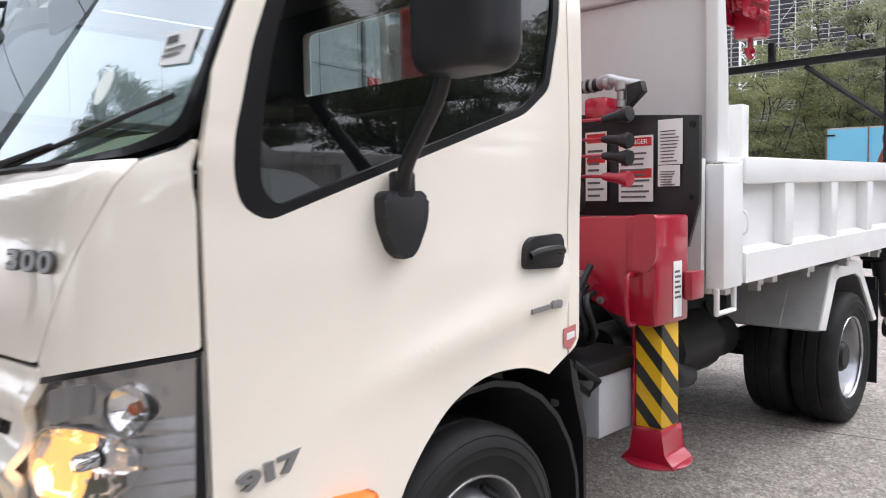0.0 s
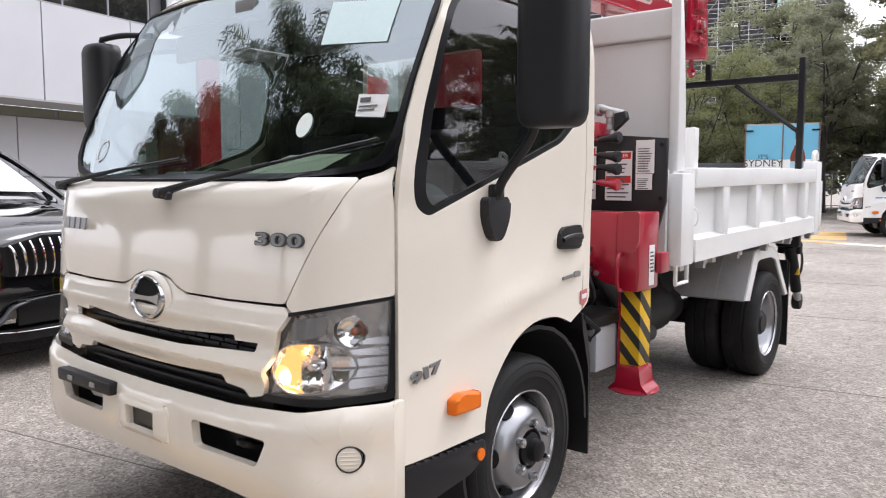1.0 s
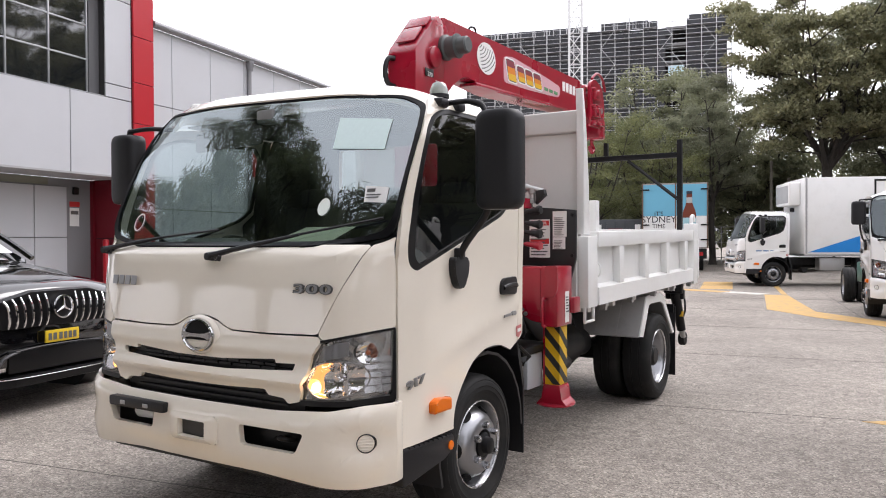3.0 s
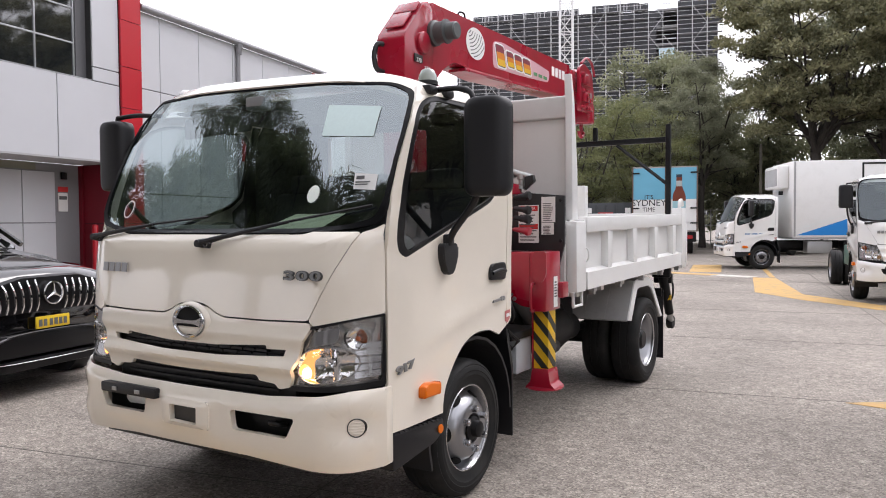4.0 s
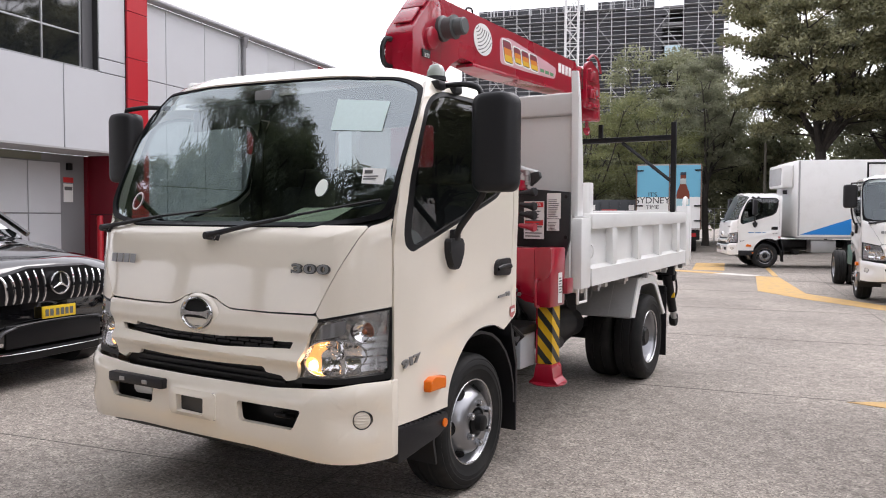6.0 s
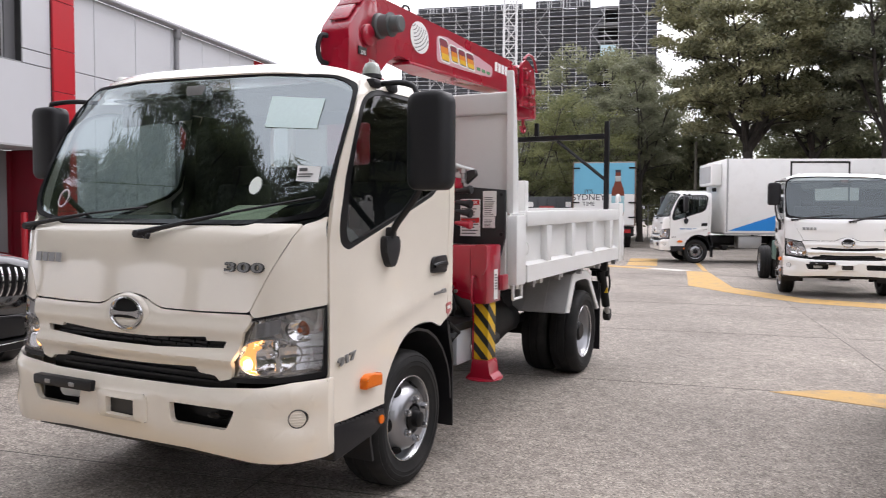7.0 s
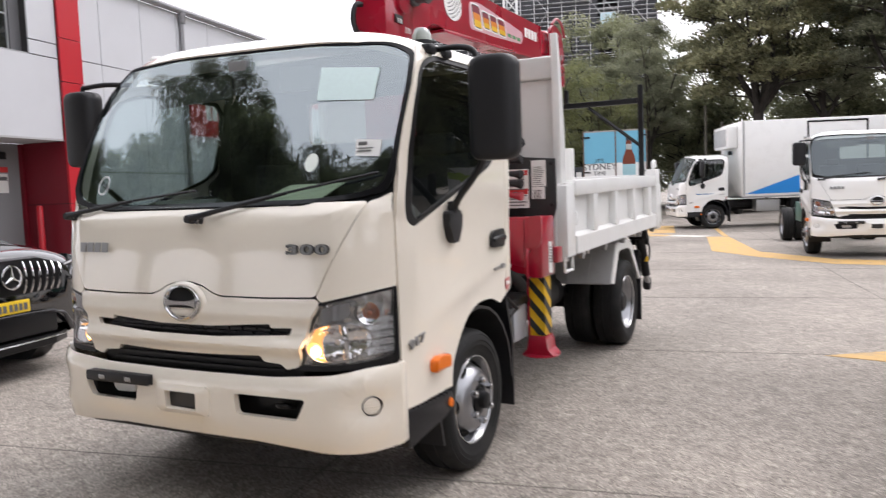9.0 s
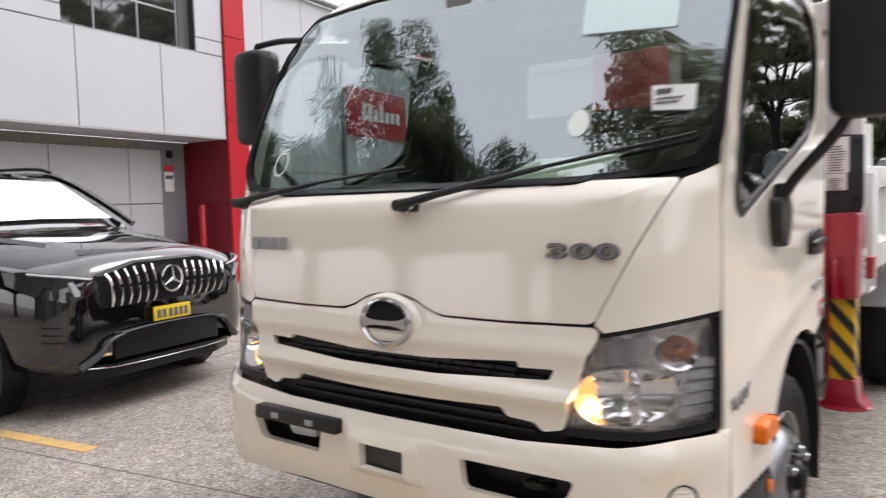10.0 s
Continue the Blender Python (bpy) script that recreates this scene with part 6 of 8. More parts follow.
GREYWALL = surface("grey_render_wall", (0.22, 0.22, 0.23), 0.8, vary=0.06, fine=120, grain=0.08, bump=0.001)
FRAME = surface("grey_window_frame", (0.42, 0.43, 0.44), 0.4, metal=0.5)
PANE = surface("dark_reflective_pane", (0.012, 0.014, 0.016), 0.03, vary=0.3, coat=0.8)
PANE.node_tree.nodes["Principled BSDF"].inputs["IOR"].default_value = 2.1
GUTTER = surface("grey_metal_gutter", (0.26, 0.26, 0.27), 0.45, metal=0.4, vary=0.08)

off = thing("wall_office", "pale grey clad office wall with red column", "wall", FAC, kind="structure")
q = B()
for a in ((0.8, 5.37, 0.03, 2.7), (7.98, 8.64, 0.03, 2.7)):
    box(q, a[0], a[1], a[2], 0.3, a[3], 7.8)
box(q, 5.37, 7.98, 0.03, 0.3, 2.7, 4.16)
box(q, 5.37, 7.98, 0.03, 0.3, 6.05, 7.8)
part("wall_core", q, SEAM, off)
q = B()
box(q, 0.8, 8.64, 0.3, 8.0, 7.6, 7.78)
box(q, 0.8, 1.1, 0.31, 8.0, 0, 7.59)
part("roof_slab", q, GREYWALL, off)


def clad(s0, s1, z0, z1, mat=PANEL, y=0.0, d=0.03, par=off):
    g = 0.009
    q = B()
    box(q, s0 + g, s1 - g, y, y + d, z0 + g, z1 - g, 0.004, 1)
    return part("panel", q, mat, par)


edges = [8.64, 7.18, 5.57] + [5.57 - 1.6 * k for k in range(1, 4)]
for a, b in zip(edges[1:], edges):
    clad(a, b, 2.68, 4.16 if b > 5.3 else 4.42)
clad(7.98, 8.64, 4.16, 4.42)
clad(7.98, 8.64, 4.42, 6.05)
for a, b in zip(edges[1:], edges):
    clad(a, b, 6.05, 7.82)
    if b < 5.6:
        clad(a, min(b, 5.37), 4.42, 6.05)
clad(3.97, 5.37, 4.16, 4.42)
q = B()
box(q, 0.77, 8.64, 0.0, 1.02, 2.66, 2.69)
part("soffit", q, surface("grey_soffit", (0.40, 0.40, 0.41), 0.7), off)
# upper window
win = thing("window_1", "dark office window with grey metal frame", "window", FAC @ pose(0, 0.16, 0), kind="structure")
for a, b in ((5.40, 6.03), (6.06, 6.87), (6.90, 7.70)):
    for z0, z1 in ((4.20, 4.79), (4.82, 5.42), (5.45, 6.02)):
        q = B()
        box(q, a, b, 0.02, 0.03, z0, z1)
        part("pane", q, PANE, win)
for s in (5.37, 6.03, 6.87, 7.70):
    q = B()
    box(q, s, s + 0.03, 0.0, 0.06, 4.16, 6.05, 0.003)
    part("mullion", q, FRAME, win)
for z in (4.16, 4.79, 5.42, 6.02):
    q = B()
    box(q, 5.37, 7.73, 0.004, 0.058, z, z + 0.03, 0.003)
    part("transom", q, FRAME, win)
q = B()
box(q, 7.735, 7.97, -0.02, 0.1, 4.165, 6.04)
part("jamb", q, surface("dark_grey_jamb", (0.10, 0.10, 0.105), 0.6), win)
q = B()
box(q, 5.38, 7.97, -0.15, 0.0, 4.162, 4.175)
part("window_sill", q, FRAME, win)
# red column, warehouse, gutters
col = thing("red_column", "red clad column between office and warehouse", "column", FAC, kind="structure")
q = B()
box(q, 8.66, 9.18, 0.0, 1.0, 0, 7.95)
part("column_core", q, SEAM, col)
zz = [0.0, 1.5, 3.0, 3.75, 4.55, 5.45, 6.3, 8.0]
for a, b in zip(zz, zz[1:]):
    q = B()
    box(q, 8.65, 9.19, -0.05, -0.002, a + 0.006, b - 0.006, 0.004, 1)
    part("panel", q, REDCLAD, col)
    q = B()
    box(q, 9.182, 9.2, -0.002, 0.9, a + 0.006, b - 0.006)
    part("side_panel", q, REDCLAD, col)
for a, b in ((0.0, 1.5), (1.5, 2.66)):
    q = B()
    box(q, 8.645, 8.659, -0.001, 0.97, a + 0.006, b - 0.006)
    part("side_panel", q, SHADERED, col)
ware = thing("wall_warehouse", "pale panelled warehouse wall with gutter", "wall", FAC, kind="structure")
q = B()
box(q, 9.2, 23.4, 0.08, 0.5, 0, 5.78)
part("wall_core", q, SEAM, ware)
seams = [9.2, 9.83, 11.07, 12.31, 13.55, 14.79, 16.03, 17.27, 18.51, 19.75, 20.99, 22.23, 23.4]
for a, b in zip(seams, seams[1:]):
    for z0, z1 in ((0, 2.1), (2.1, 4.23), (4.23, 5.78)):
        m = REDCLAD if (a > 15.9 and z0 > 4) else PANEL
        q = B()
        box(q, a + 0.008, b - 0.008, 0.05, 0.079, z0 + 0.008, z1 - 0.008, 0.004, 1)
        part("panel", q, m, ware)
q = B()
tube(q, [(9.2, -0.02, 5.83), (23.5, -0.02, 5.83)], 0.075, 10)
part("gutter", q, GUTTER, ware)
q = B()
tube(q, curve_pts([(12.46, -0.03, 5.78), (12.46, 0.0, 5.6), (12.46, 0.0, 3.0), (12.46, 0.0, 0.0)], 4), 0.055, 10)
part("downpipe", q, GUTTER, ware)
q = B()
lathe(q, (12.46, -0.02, 5.55), (0, 0, 1), [(0.07, 0.0), (0.09, 0.12), (0.10, 0.24)], 12)
part("rain_head", q, GUTTER, ware)
q = B()
box(q, 9.2, 23.5, 0.5, 12.0, 5.5, 5.72)
part("roof_sheet", q, GUTTER, ware)
q = B()
box(q, 23.1, 23.5, 0.51, 12.0, 0, 5.49)
part("gable", q, PANEL, ware)
# recess under the office
rec = thing("wall_recess", "set-back entrance wall under the office", "wall", FAC @ pose(0, 1.0, 0), kind="structure")
q = B()
box(q, 0.8, 9.2, 0.06, 0.3, 0, 2.66)
part("wall_core", q, GREYWALL, rec)
ed = [8.02, 7.29, 5.77, 4.25, 2.73, 1.2]
for a, b in zip(ed[1:], ed):
    for z0, z1 in ((0, 1.52), (1.52, 2.5)):
        clad(a, b, z0, z1, PANEL, 0.03, 0.028, rec)
for k, s0 in enumerate((7.6, 6.45, 5.3, 4.15, 3.0)):
    q = B()
    box(q, s0 - 1.08, s0, 0.045, 0.058, 2.515, 2.645)
    part("clerestory_pane", q, surface("pale_clerestory", (0.22, 0.22, 0.17), 0.2), rec)
q = B()
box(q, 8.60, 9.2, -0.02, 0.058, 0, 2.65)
part("red_wall", q, SHADERED, rec, "red recessed wall panel with soffit shade in its colour")
sg = thing("wall_notice", "small white notice with red header", "sign", FAC @ pose(0, 1.05, 0))
q = B()
box(q, 8.10, 8.32, -0.002, 0.009, 1.74, 2.10)
part("sheet", q, PAPER, sg)
q = B()
box(q, 8.09, 8.33, -0.006, -0.003, 2.12, 2.22)
part("header", q, REDINK, sg)
q = B()
box(q, 8.12, 8.30, -0.0045, -0.003, 1.97, 2.04)
part("print", q, INK, sg)
q = B()
box(q, 8.16, 8.28, -0.05, 0.0, 2.36, 2.50, 0.01)
part("wall_lamp", q, SATIN, sg)
bol = thing("bollard", "red painted steel bollard", "bollard", FAC @ pose(8.45, 0.5, 0))
q = B()
lathe(q, (0, 0, 0), (0, 0, 1), [(0.06, 0.0), (0.06, 1.45), (0.04, 1.48), (0.0, 1.485)], 16)
part("post", q, REDCLAD, bol)
q = B()
lathe(q, (0, 0, 0), (0, 0, 1), [(0.10, 0.0), (0.10, 0.012), (0.061, 0.014)], 16)
part("base_plate", q, REDCLAD, bol)
q = B()
box(q, 8.2, 9.6, 0.25, 0.42, 0.0, 0.11, 0.01)
tagged(part("wheel_stop", q, LINEY, None, m=FAC), "yellow concrete wheel stop", "wheel stop")
# plain walls that close the yard out of view
for nm, x0, x1, y0, y1, h in (("wall_east", 24.0, 24.4, -26.0, 44.0, 2.2), ("wall_south", -6.0, 23.98, -15.4, -15.0, 3.0)):
    q = B()
    box(q, x0, x1, y0, y1, 0, h)
    tagged(part(nm, q, GREYWALL, None), "plain grey rendered yard wall", "wall", kind="structure")
# red sign board on the warehouse, seen through the cab
sb = thing("sign_board", "red sign board with white bars", "sign", FAC @ pose(0, -0.02, 0))
q = B()
box(q, 12.6, 15.3, 0.0, 0.06, 3.0, 4.15, 0.01)
part("board", q, REDCLAD, sb)
for k in range(7):
    q = B()
    box(q, 13.2 + 0.26 * k, 13.40 + 0.26 * k, -0.006, -0.001, 3.40, 3.40 + (0.42 if k in (0, 1, 3) else 0.28))
    part("white_bar", q, PAPER, sb)


# ---- the black car ----
BLACKCAR = surface("black_car_paint", (0.005, 0.005, 0.006), 0.05, vary=0.1, grain=0.02, coat=1.0)
BLACKCAR.node_tree.nodes["Principled BSDF"].inputs["IOR"].default_value = 1.6
CARGLASS = surface("car_window", (0.012, 0.014, 0.015), 0.03, coat=1.0)
CARGLASS.node_tree.nodes["Principled BSDF"].inputs["IOR"].default_value = 3.0


def loft(bm, rows, cap=True):
    """Rings of equal length joined one to the next."""
    rr = [[bm.verts.new(p) for p in r] for r in rows]
    for a, b in zip(rr, rr[1:]):
        for i in range(len(a) - 1):
            bm.faces.new((a[i], a[i + 1], b[i + 1], b[i]))
    if cap:
        bm.faces.new(rr[0][::-1])
        bm.faces.new(rr[-1])
    return bm


def car_body(stations):
    rows = []
    for y, w, z0, belt, top, crown in stations:
        pts = []
        for t in range(17):
            u = t / 16
            if u < 0.15:
                p = (w * (0.86 + 0.12 * u / 0.15), z0 + (0.06) * u / 0.15)
            elif u < 0.55:
                k = (u - 0.15) / 0.4
                p = (w * (0.98 + 0.02 * math.sin(math.pi * k)), z0 + 0.06 + (belt - z0 - 0.06) * k)
            else:
                k = (u - 0.55) / 0.45
                p = (w * 0.98 * (1 - k**1.6), belt + (top - belt) * math.sin(k * math.pi / 2) ** (0.8) + crown * math.sin(k * math.pi))
            pts.append(p)
        rows.append([(x, y, z) for x, z in pts] + [(-x, y, z) for x, z in reversed(pts[:-1])])
    return rows


def suv(m):
    c = thing("suv", "glossy black parked SUV with chrome slatted grille", "car", m)
    st = [(0.02, 0.68, 0.42, 0.80, 1.035, 0.0), (0.05, 0.80, 0.34, 0.84, 1.07, 0.0), (0.14, 0.90, 0.30, 0.88, 1.105, 0.006), (0.22, 0.93, 0.30, 0.90, 1.125, 0.008), (0.40, 0.97, 0.30, 0.93, 1.148, 0.014), (0.8, 1.0, 0.30, 0.98, 1.19, 0.022), (1.2, 1.0, 0.30, 1.01, 1.235, 0.022), (1.5, 0.995, 0.30, 1.03, 1.27, 0.015), (2.2, 0.99, 0.30, 1.06, 1.28, 0.0), (3.2, 0.99, 0.30, 1.08, 1.28, 0.0), (4.2, 0.985, 0.32, 1.08, 1.28, 0.0), (4.75, 0.93, 0.40, 1.04, 1.22, 0.0), (4.92, 0.80, 0.50, 0.95, 1.05, 0.0)]
    q = B()
    loft(q, car_body(st))
    part("body", q, BLACKCAR, c, smooth=50)
    gh = []
    for y, w0, w1, z in ((1.36, 0.80, 0.78, 1.27), (2.06, 0.86, 0.66, 1.70), (2.5, 0.88, 0.66, 1.76), (3.6, 0.88, 0.65, 1.765), (4.4, 0.85, 0.62, 1.69), (4.80, 0.78, 0.74, 1.25)):
        pts = [(w0, 1.2), (w0 * 0.99, 1.27), (w1 + (w0 - w1) * 0.35, 1.27 + (z - 1.27) * 0.72), (w1 * 1.0, z - 0.03), (w1 * 0.7, z), (0, z + 0.01)]
        gh.append([(x, y, zz) for x, zz in pts] + [(-x, y, zz) for x, zz in reversed(pts[:-1])])
    q = B()
    loft(q, gh)
    part("cabin", q, CARGLASS, c, smooth=30)
    q = B()
    loft(q, [[(-0.70, 1.43, 1.338), (0, 1.43, 1.352), (0.70, 1.43, 1.338)], [(-0.645, 1.72, 1.513), (0, 1.72, 1.535), (0.645, 1.72, 1.513)], [(-0.60, 2.0, 1.682), (0, 2.0, 1.702), (0.60, 2.0, 1.682)]], False)
    part("sun_shade", q, surface("silver_sun_shade", (0.80, 0.82, 0.83), 0.45, metal=0.25), c, "pale silver sun shade behind the windscreen")
    rf = []
    for y, w, z in ((2.10, 0.67, 1.718), (2.5, 0.68, 1.778), (3.6, 0.67, 1.783), (4.4, 0.64, 1.708)):
        rf.append([(w, y, z - 0.035), (w * 0.72, y, z), (0, y, z + 0.012), (-w * 0.72, y, z), (-w, y, z - 0.035)])
    q = B()
    loft(q, rf, False)
    part("roof_panel", q, BLACKCAR, c)
    for s in (1, -1):
        q = B()
        tube(q, curve_pts([(s * 0.845, 1.33, 1.28), (s * 0.78, 1.62, 1.47), (s * 0.70, 2.06, 1.70), (s * 0.69, 2.5, 1.765), (s * 0.68, 3.6, 1.77), (s * 0.66, 4.4, 1.70)], 5), 0.03, 8)
        part("pillar", q, BLACKCAR, c)
        q = B()
        tube(q, curve_pts([(s * 0.66, 2.2, 1.78), (s * 0.66, 2.5, 1.83), (s * 0.65, 3.6, 1.835), (s * 0.63, 4.2, 1.78)], 5), 0.016, 8)
        part("roof_rail", q, SATIN, c)
        q = B()
        loft(q, [[(s * 0.34, 0.22, 1.098), (s * 0.40, 0.22, 1.108), (s * 0.44, 0.22, 1.090)], [(s * 0.46, 0.6, 1.160), (s * 0.52, 0.6, 1.176), (s * 0.56, 0.6, 1.150)], [(s * 0.53, 1.1, 1.212), (s * 0.60, 1.1, 1.232), (s * 0.65, 1.1, 1.205)], [(s * 0.57, 1.4, 1.25), (s * 0.63, 1.4, 1.264), (s * 0.68, 1.4, 1.24)]], False)
        part("bonnet_crease", q, BLACKCAR, c)
        lp = new("headlight")
        lp.parent = c
        lp.matrix_basis = pose(0, -0.005, 0.045)
        tagged(lp, "dark headlight with white light strip")
        q = B()
        loft(q, [[(s * 0.60, 0.035, 0.90), (s * 0.60, 0.04, 0.78)], [(s * 0.74, 0.055, 0.925), (s * 0.74, 0.055, 0.765)], [(s * 0.86, 0.13, 0.95), (s * 0.86, 0.12, 0.775)], [(s * 0.94, 0.28, 0.97), (s * 0.94, 0.26, 0.82)], [(s * 0.98, 0.46, 0.965), (s * 0.985, 0.42, 0.88)]], False)
        part("lens", q, surface("smoked_lens", (0.025, 0.026, 0.03), 0.08, vary=0.5, big=14.0, coat=0.2), lp)
        q = B()
        tube(q, curve_pts([(s * 0.64, 0.025, 0.895), (s * 0.76, 0.05, 0.918), (s * 0.88, 0.135, 0.94), (s * 0.94, 0.26, 0.955)], 5), 0.008, 6)
        part("light_strip", q, surface("pale_strip", (0.55, 0.56, 0.58), 0.2), lp)
        q = B()
        prism(q, [(s * 0.70, 0.79), (s * 0.76, 0.79), (s * 0.80, 0.89), (s * 0.77, 0.89)], "y", 0.04, 0.06)
        part("lamp_bar", q, surface("pale_bar", (0.4, 0.41, 0.43), 0.2), lp)
        iv = new("side_intake")
        iv.parent = c
        tagged(iv, "black curved side air intake")
        for k in range(3):
            q = B()
            tube(q, curve_pts([(s * 0.62, 0.05, 0.50 + 0.055 * k), (s * 0.78, 0.06, 0.53 + 0.05 * k), (s * 0.92, 0.17, 0.55 + 0.05 * k)], 5), 0.012, 6)
            part("fin", q, SATIN, iv)
        q = B()
        tube(q, curve_pts([(s * 0.74, 0.05, 0.345), (s * 0.63, 0.0, 0.42), (s * 0.55, -0.025, 0.51), (s * 0.42, -0.03, 0.545)], 5), [0.028, 0.028, 0.027, 0.026, 0.025, 0.023, 0.021, 0.02, 0.018, 0.017, 0.015, 0.014, 0.012, 0.01, 0.009, 0.008], 8)
        part("silver_blade", q, surface("grey_satin", (0.10, 0.10, 0.105), 0.35, metal=0.7), iv)
        for yy in (0.90, 3.90):
            w = new("wheel")
            w.parent = c
            w.matrix_basis = pose(s * 0.92, yy, 0.37) @ Matrix.Diagonal((s, 1, 1, 1))
            q = B()
            lathe(q, (0, 0, 0), (1, 0, 0), [(0.27, -0.12), (0.36, -0.12), (0.37, -0.09), (0.37, 0.05), (0.35, 0.08), (0.27, 0.07)], 32)
            part("tyre", q, RUBBER, w)
            q = B()
            lathe(q, (0, 0, 0), (1, 0, 0), [(0.27, 0.07), (0.25, 0.04), (0.08, 0.02), (0.0, 0.04)], 24)
            part("rim", q, CHASSIS, w)
            q = B()
            lathe(q, (s * 0.80, yy, 0.37), (s, 0, 0), [(0.0, 0.0), (0.42, 0.0), (0.43, 0.205), (0.0, 0.205)], 32)
            part("wheel_arch", q, SATIN, c)
    q = B()
    loft(q, [[(x, y, z) for x, y, z in ((-0.60, 0.045, 0.75), (-0.62, 0.05, 0.965), (-0.3, 0.02, 1.045), (0.3, 0.02, 1.045), (0.62, 0.05, 0.965), (0.60, 0.045, 0.75))], [(x, y, z) for x, y, z in ((-0.56, -0.012, 0.735), (-0.585, 0.0, 0.955), (-0.3, -0.015, 1.03), (0.3, -0.015, 1.03), (0.585, 0.0, 0.955), (0.56, -0.012, 0.735))]])
    g = part("grille", q, SATIN, c, "black grille with chrome vertical slats")
    for k in range(15):
        x = -0.53 + 1.06 * k / 14
        if abs(x) < 0.09:
            continue
        top = 1.022 - 0.07 * (x / 0.58) ** 2
        q = B()
        tube(q, curve_pts([(x * 1.03, 0.0, top), (x, -0.038, 0.91), (x * 0.97, -0.034, 0.80), (x * 0.96, -0.004, 0.742)], 4), 0.011, 6)
        part("slat", q, CHROME, g)
    q = B()
    lathe(q, (0, -0.045, 0.888), (0, -1, 0), [(0.085, 0.0), (0.092, 0.01), (0.102, 0.008), (0.105, 0.0), (0.10, -0.03), (0.085, -0.03)], 36, close=True)
    e = part("emblem_ring", q, CHROME, g)
    q = B()
    lathe(q, (0, -0.04, 0.888), (0, -1, 0), [(0.088, 0.0), (0.0, 0.004)], 30)
    part("emblem_disc", q, SATIN, g)
    for t in (90, 210, 330):
        q = B()
        cyl(q, (0, -0.05, 0.888), (0.085 * math.cos(radians(t)), -0.05, 0.888 + 0.085 * math.sin(radians(t))), 0.016, 0.004, 6)
        part("emblem_spoke", q, CHROME, g)
    q = B()
    box(q, -0.175, 0.175, -0.035, -0.02, 0.585, 0.69, 0.004)
    pl = part("number_plate", q, surface("yellow_plate", (0.75, 0.52, 0.02), 0.4), c, "yellow number plate with black bars")
    for k in range(6):
        q = B()
        x0 = -0.148 + 0.049 * k + (0.012 if k > 1 else 0)
        box(q, x0, x0 + 0.034, -0.038, -0.035, 0.605, 0.665)
        part("bar", q, INK, pl)
    q = B()
    box(q, -0.50, 0.50, 0.0, 0.05, 0.36, 0.56, 0.02)
    part("lower_intake", q, SATIN, c)
    q = B()
    tube(q, curve_pts([(-0.72, 0.05, 0.34), (-0.5, -0.03, 0.325), (0, -0.045, 0.32), (0.5, -0.03, 0.325), (0.72, 0.05, 0.34)], 6), 0.006, 8)
    part("chrome_lip", q, EMBLEM, c)
    q = B()
    tube(q, curve_pts([(-0.46, -0.03, 0.545), (-0.2, -0.04, 0.565), (0.2, -0.04, 0.565), (0.46, -0.03, 0.545)], 5), 0.009, 6)
    part("intake_trim", q, SATIN, c)
    q = B()
    prism(q, [(-0.70, 0.10), (-0.45, -0.02), (0.45, -0.02), (0.70, 0.10), (0.80, 0.30), (-0.80, 0.30)], "z", 0.25, 0.34, 0.01)
    part("front_apron", q, SATIN, c)
    return c


suv(pose(-3.43, 1.45, 0, 0, 0, 100.5))

# ---- refrigerated truck ----
fridge = thing("refrigerated_truck", "white refrigerated box truck with blue flash", "truck", pose(-1.95, 22.3, 0, 0, 0, -67.7))
cab(fridge, paint=PUREWHITE, lit=False, dressed=False)
for ob in fridge.children:
    if ob.name.startswith("windscreen") and "seal" not in ob.name:
        # Reflection blurred and greyed by hand so the poster's blue stays out of it.
        ob.data.materials[0] = glass("muted_windscreen_glass", (0.66, 0.72, 0.71), 0.04, 0.35, (0.45, 0.46, 0.46))
chassis(fridge, 5.9, y1=7.6)
q = B()
box(q, -1.10, 1.10, 1.95, 8.25, 0.95, 3.22, 0.03)
bx = part("box_body", q, WHITE, fridge, "white insulated box body")
q = B()
box(q, -0.72, 0.72, 1.62, 1.95, 2.42, 3.12, 0.05, 3)
ru = part("cooling_unit", q, WHITE, fridge, "white cooling unit over the cab")
q = B()
box(q, 0.80, 0.86, 1.62, 1.74, 2.22, 2.34, 0.01)
part("fitting", q, CHASSIS, fridge)
q = B()
box(q, -0.64, 0.64, 1.604, 1.622, 2.50, 3.02, 0.008)
part("front_grille", q, GUARD, ru)
for y0, y1, z0, z1 in ((3.85, 3.90, 1.0, 3.14), (5.55, 5.60, 1.0, 3.14), (3.90, 5.55, 3.09, 3.14)):
    q = B()
    box(q, 1.10, 1.112, y0, y1, z0, z1)
    part("door_seal", q, SATIN, bx)
for zz in (2.6, 1.6):
    q = B()
    box(q, 1.10, 1.13, 3.75, 4.0, zz, zz + 0.07, 0.006)
    part("door_hinge", q, ZINC, bx)
q = B()
prism(q, [(2.05, 1.02), (3.83, 1.02), (3.83, 1.62)], "x", 1.10, 1.106)
part("blue_flash", q, surface("blue_decal", (0.01, 0.22, 0.62), 0.4), bx, "blue wedge decal")
for y0 in (1.98, 8.17):
    q = B()
    box(q, 1.085, 1.107, y0, y0 + 0.05, 0.98, 3.2)
    part("corner_trim", q, ZINC, bx)
q = B()
box(q, -1.105, 1.105, 1.95, 8.25, 0.90, 0.952)
part("box_sill", q, ZINC, bx)
for k in range(3):
    q = B()
    box(q, 1.017, 1.02, 0.62 + 0.2 * k, 0.78 + 0.2 * k, 1.05, 1.08)
    part("door_print", q, surface("blue_print", (0.05, 0.18, 0.4), 0.5), fridge)
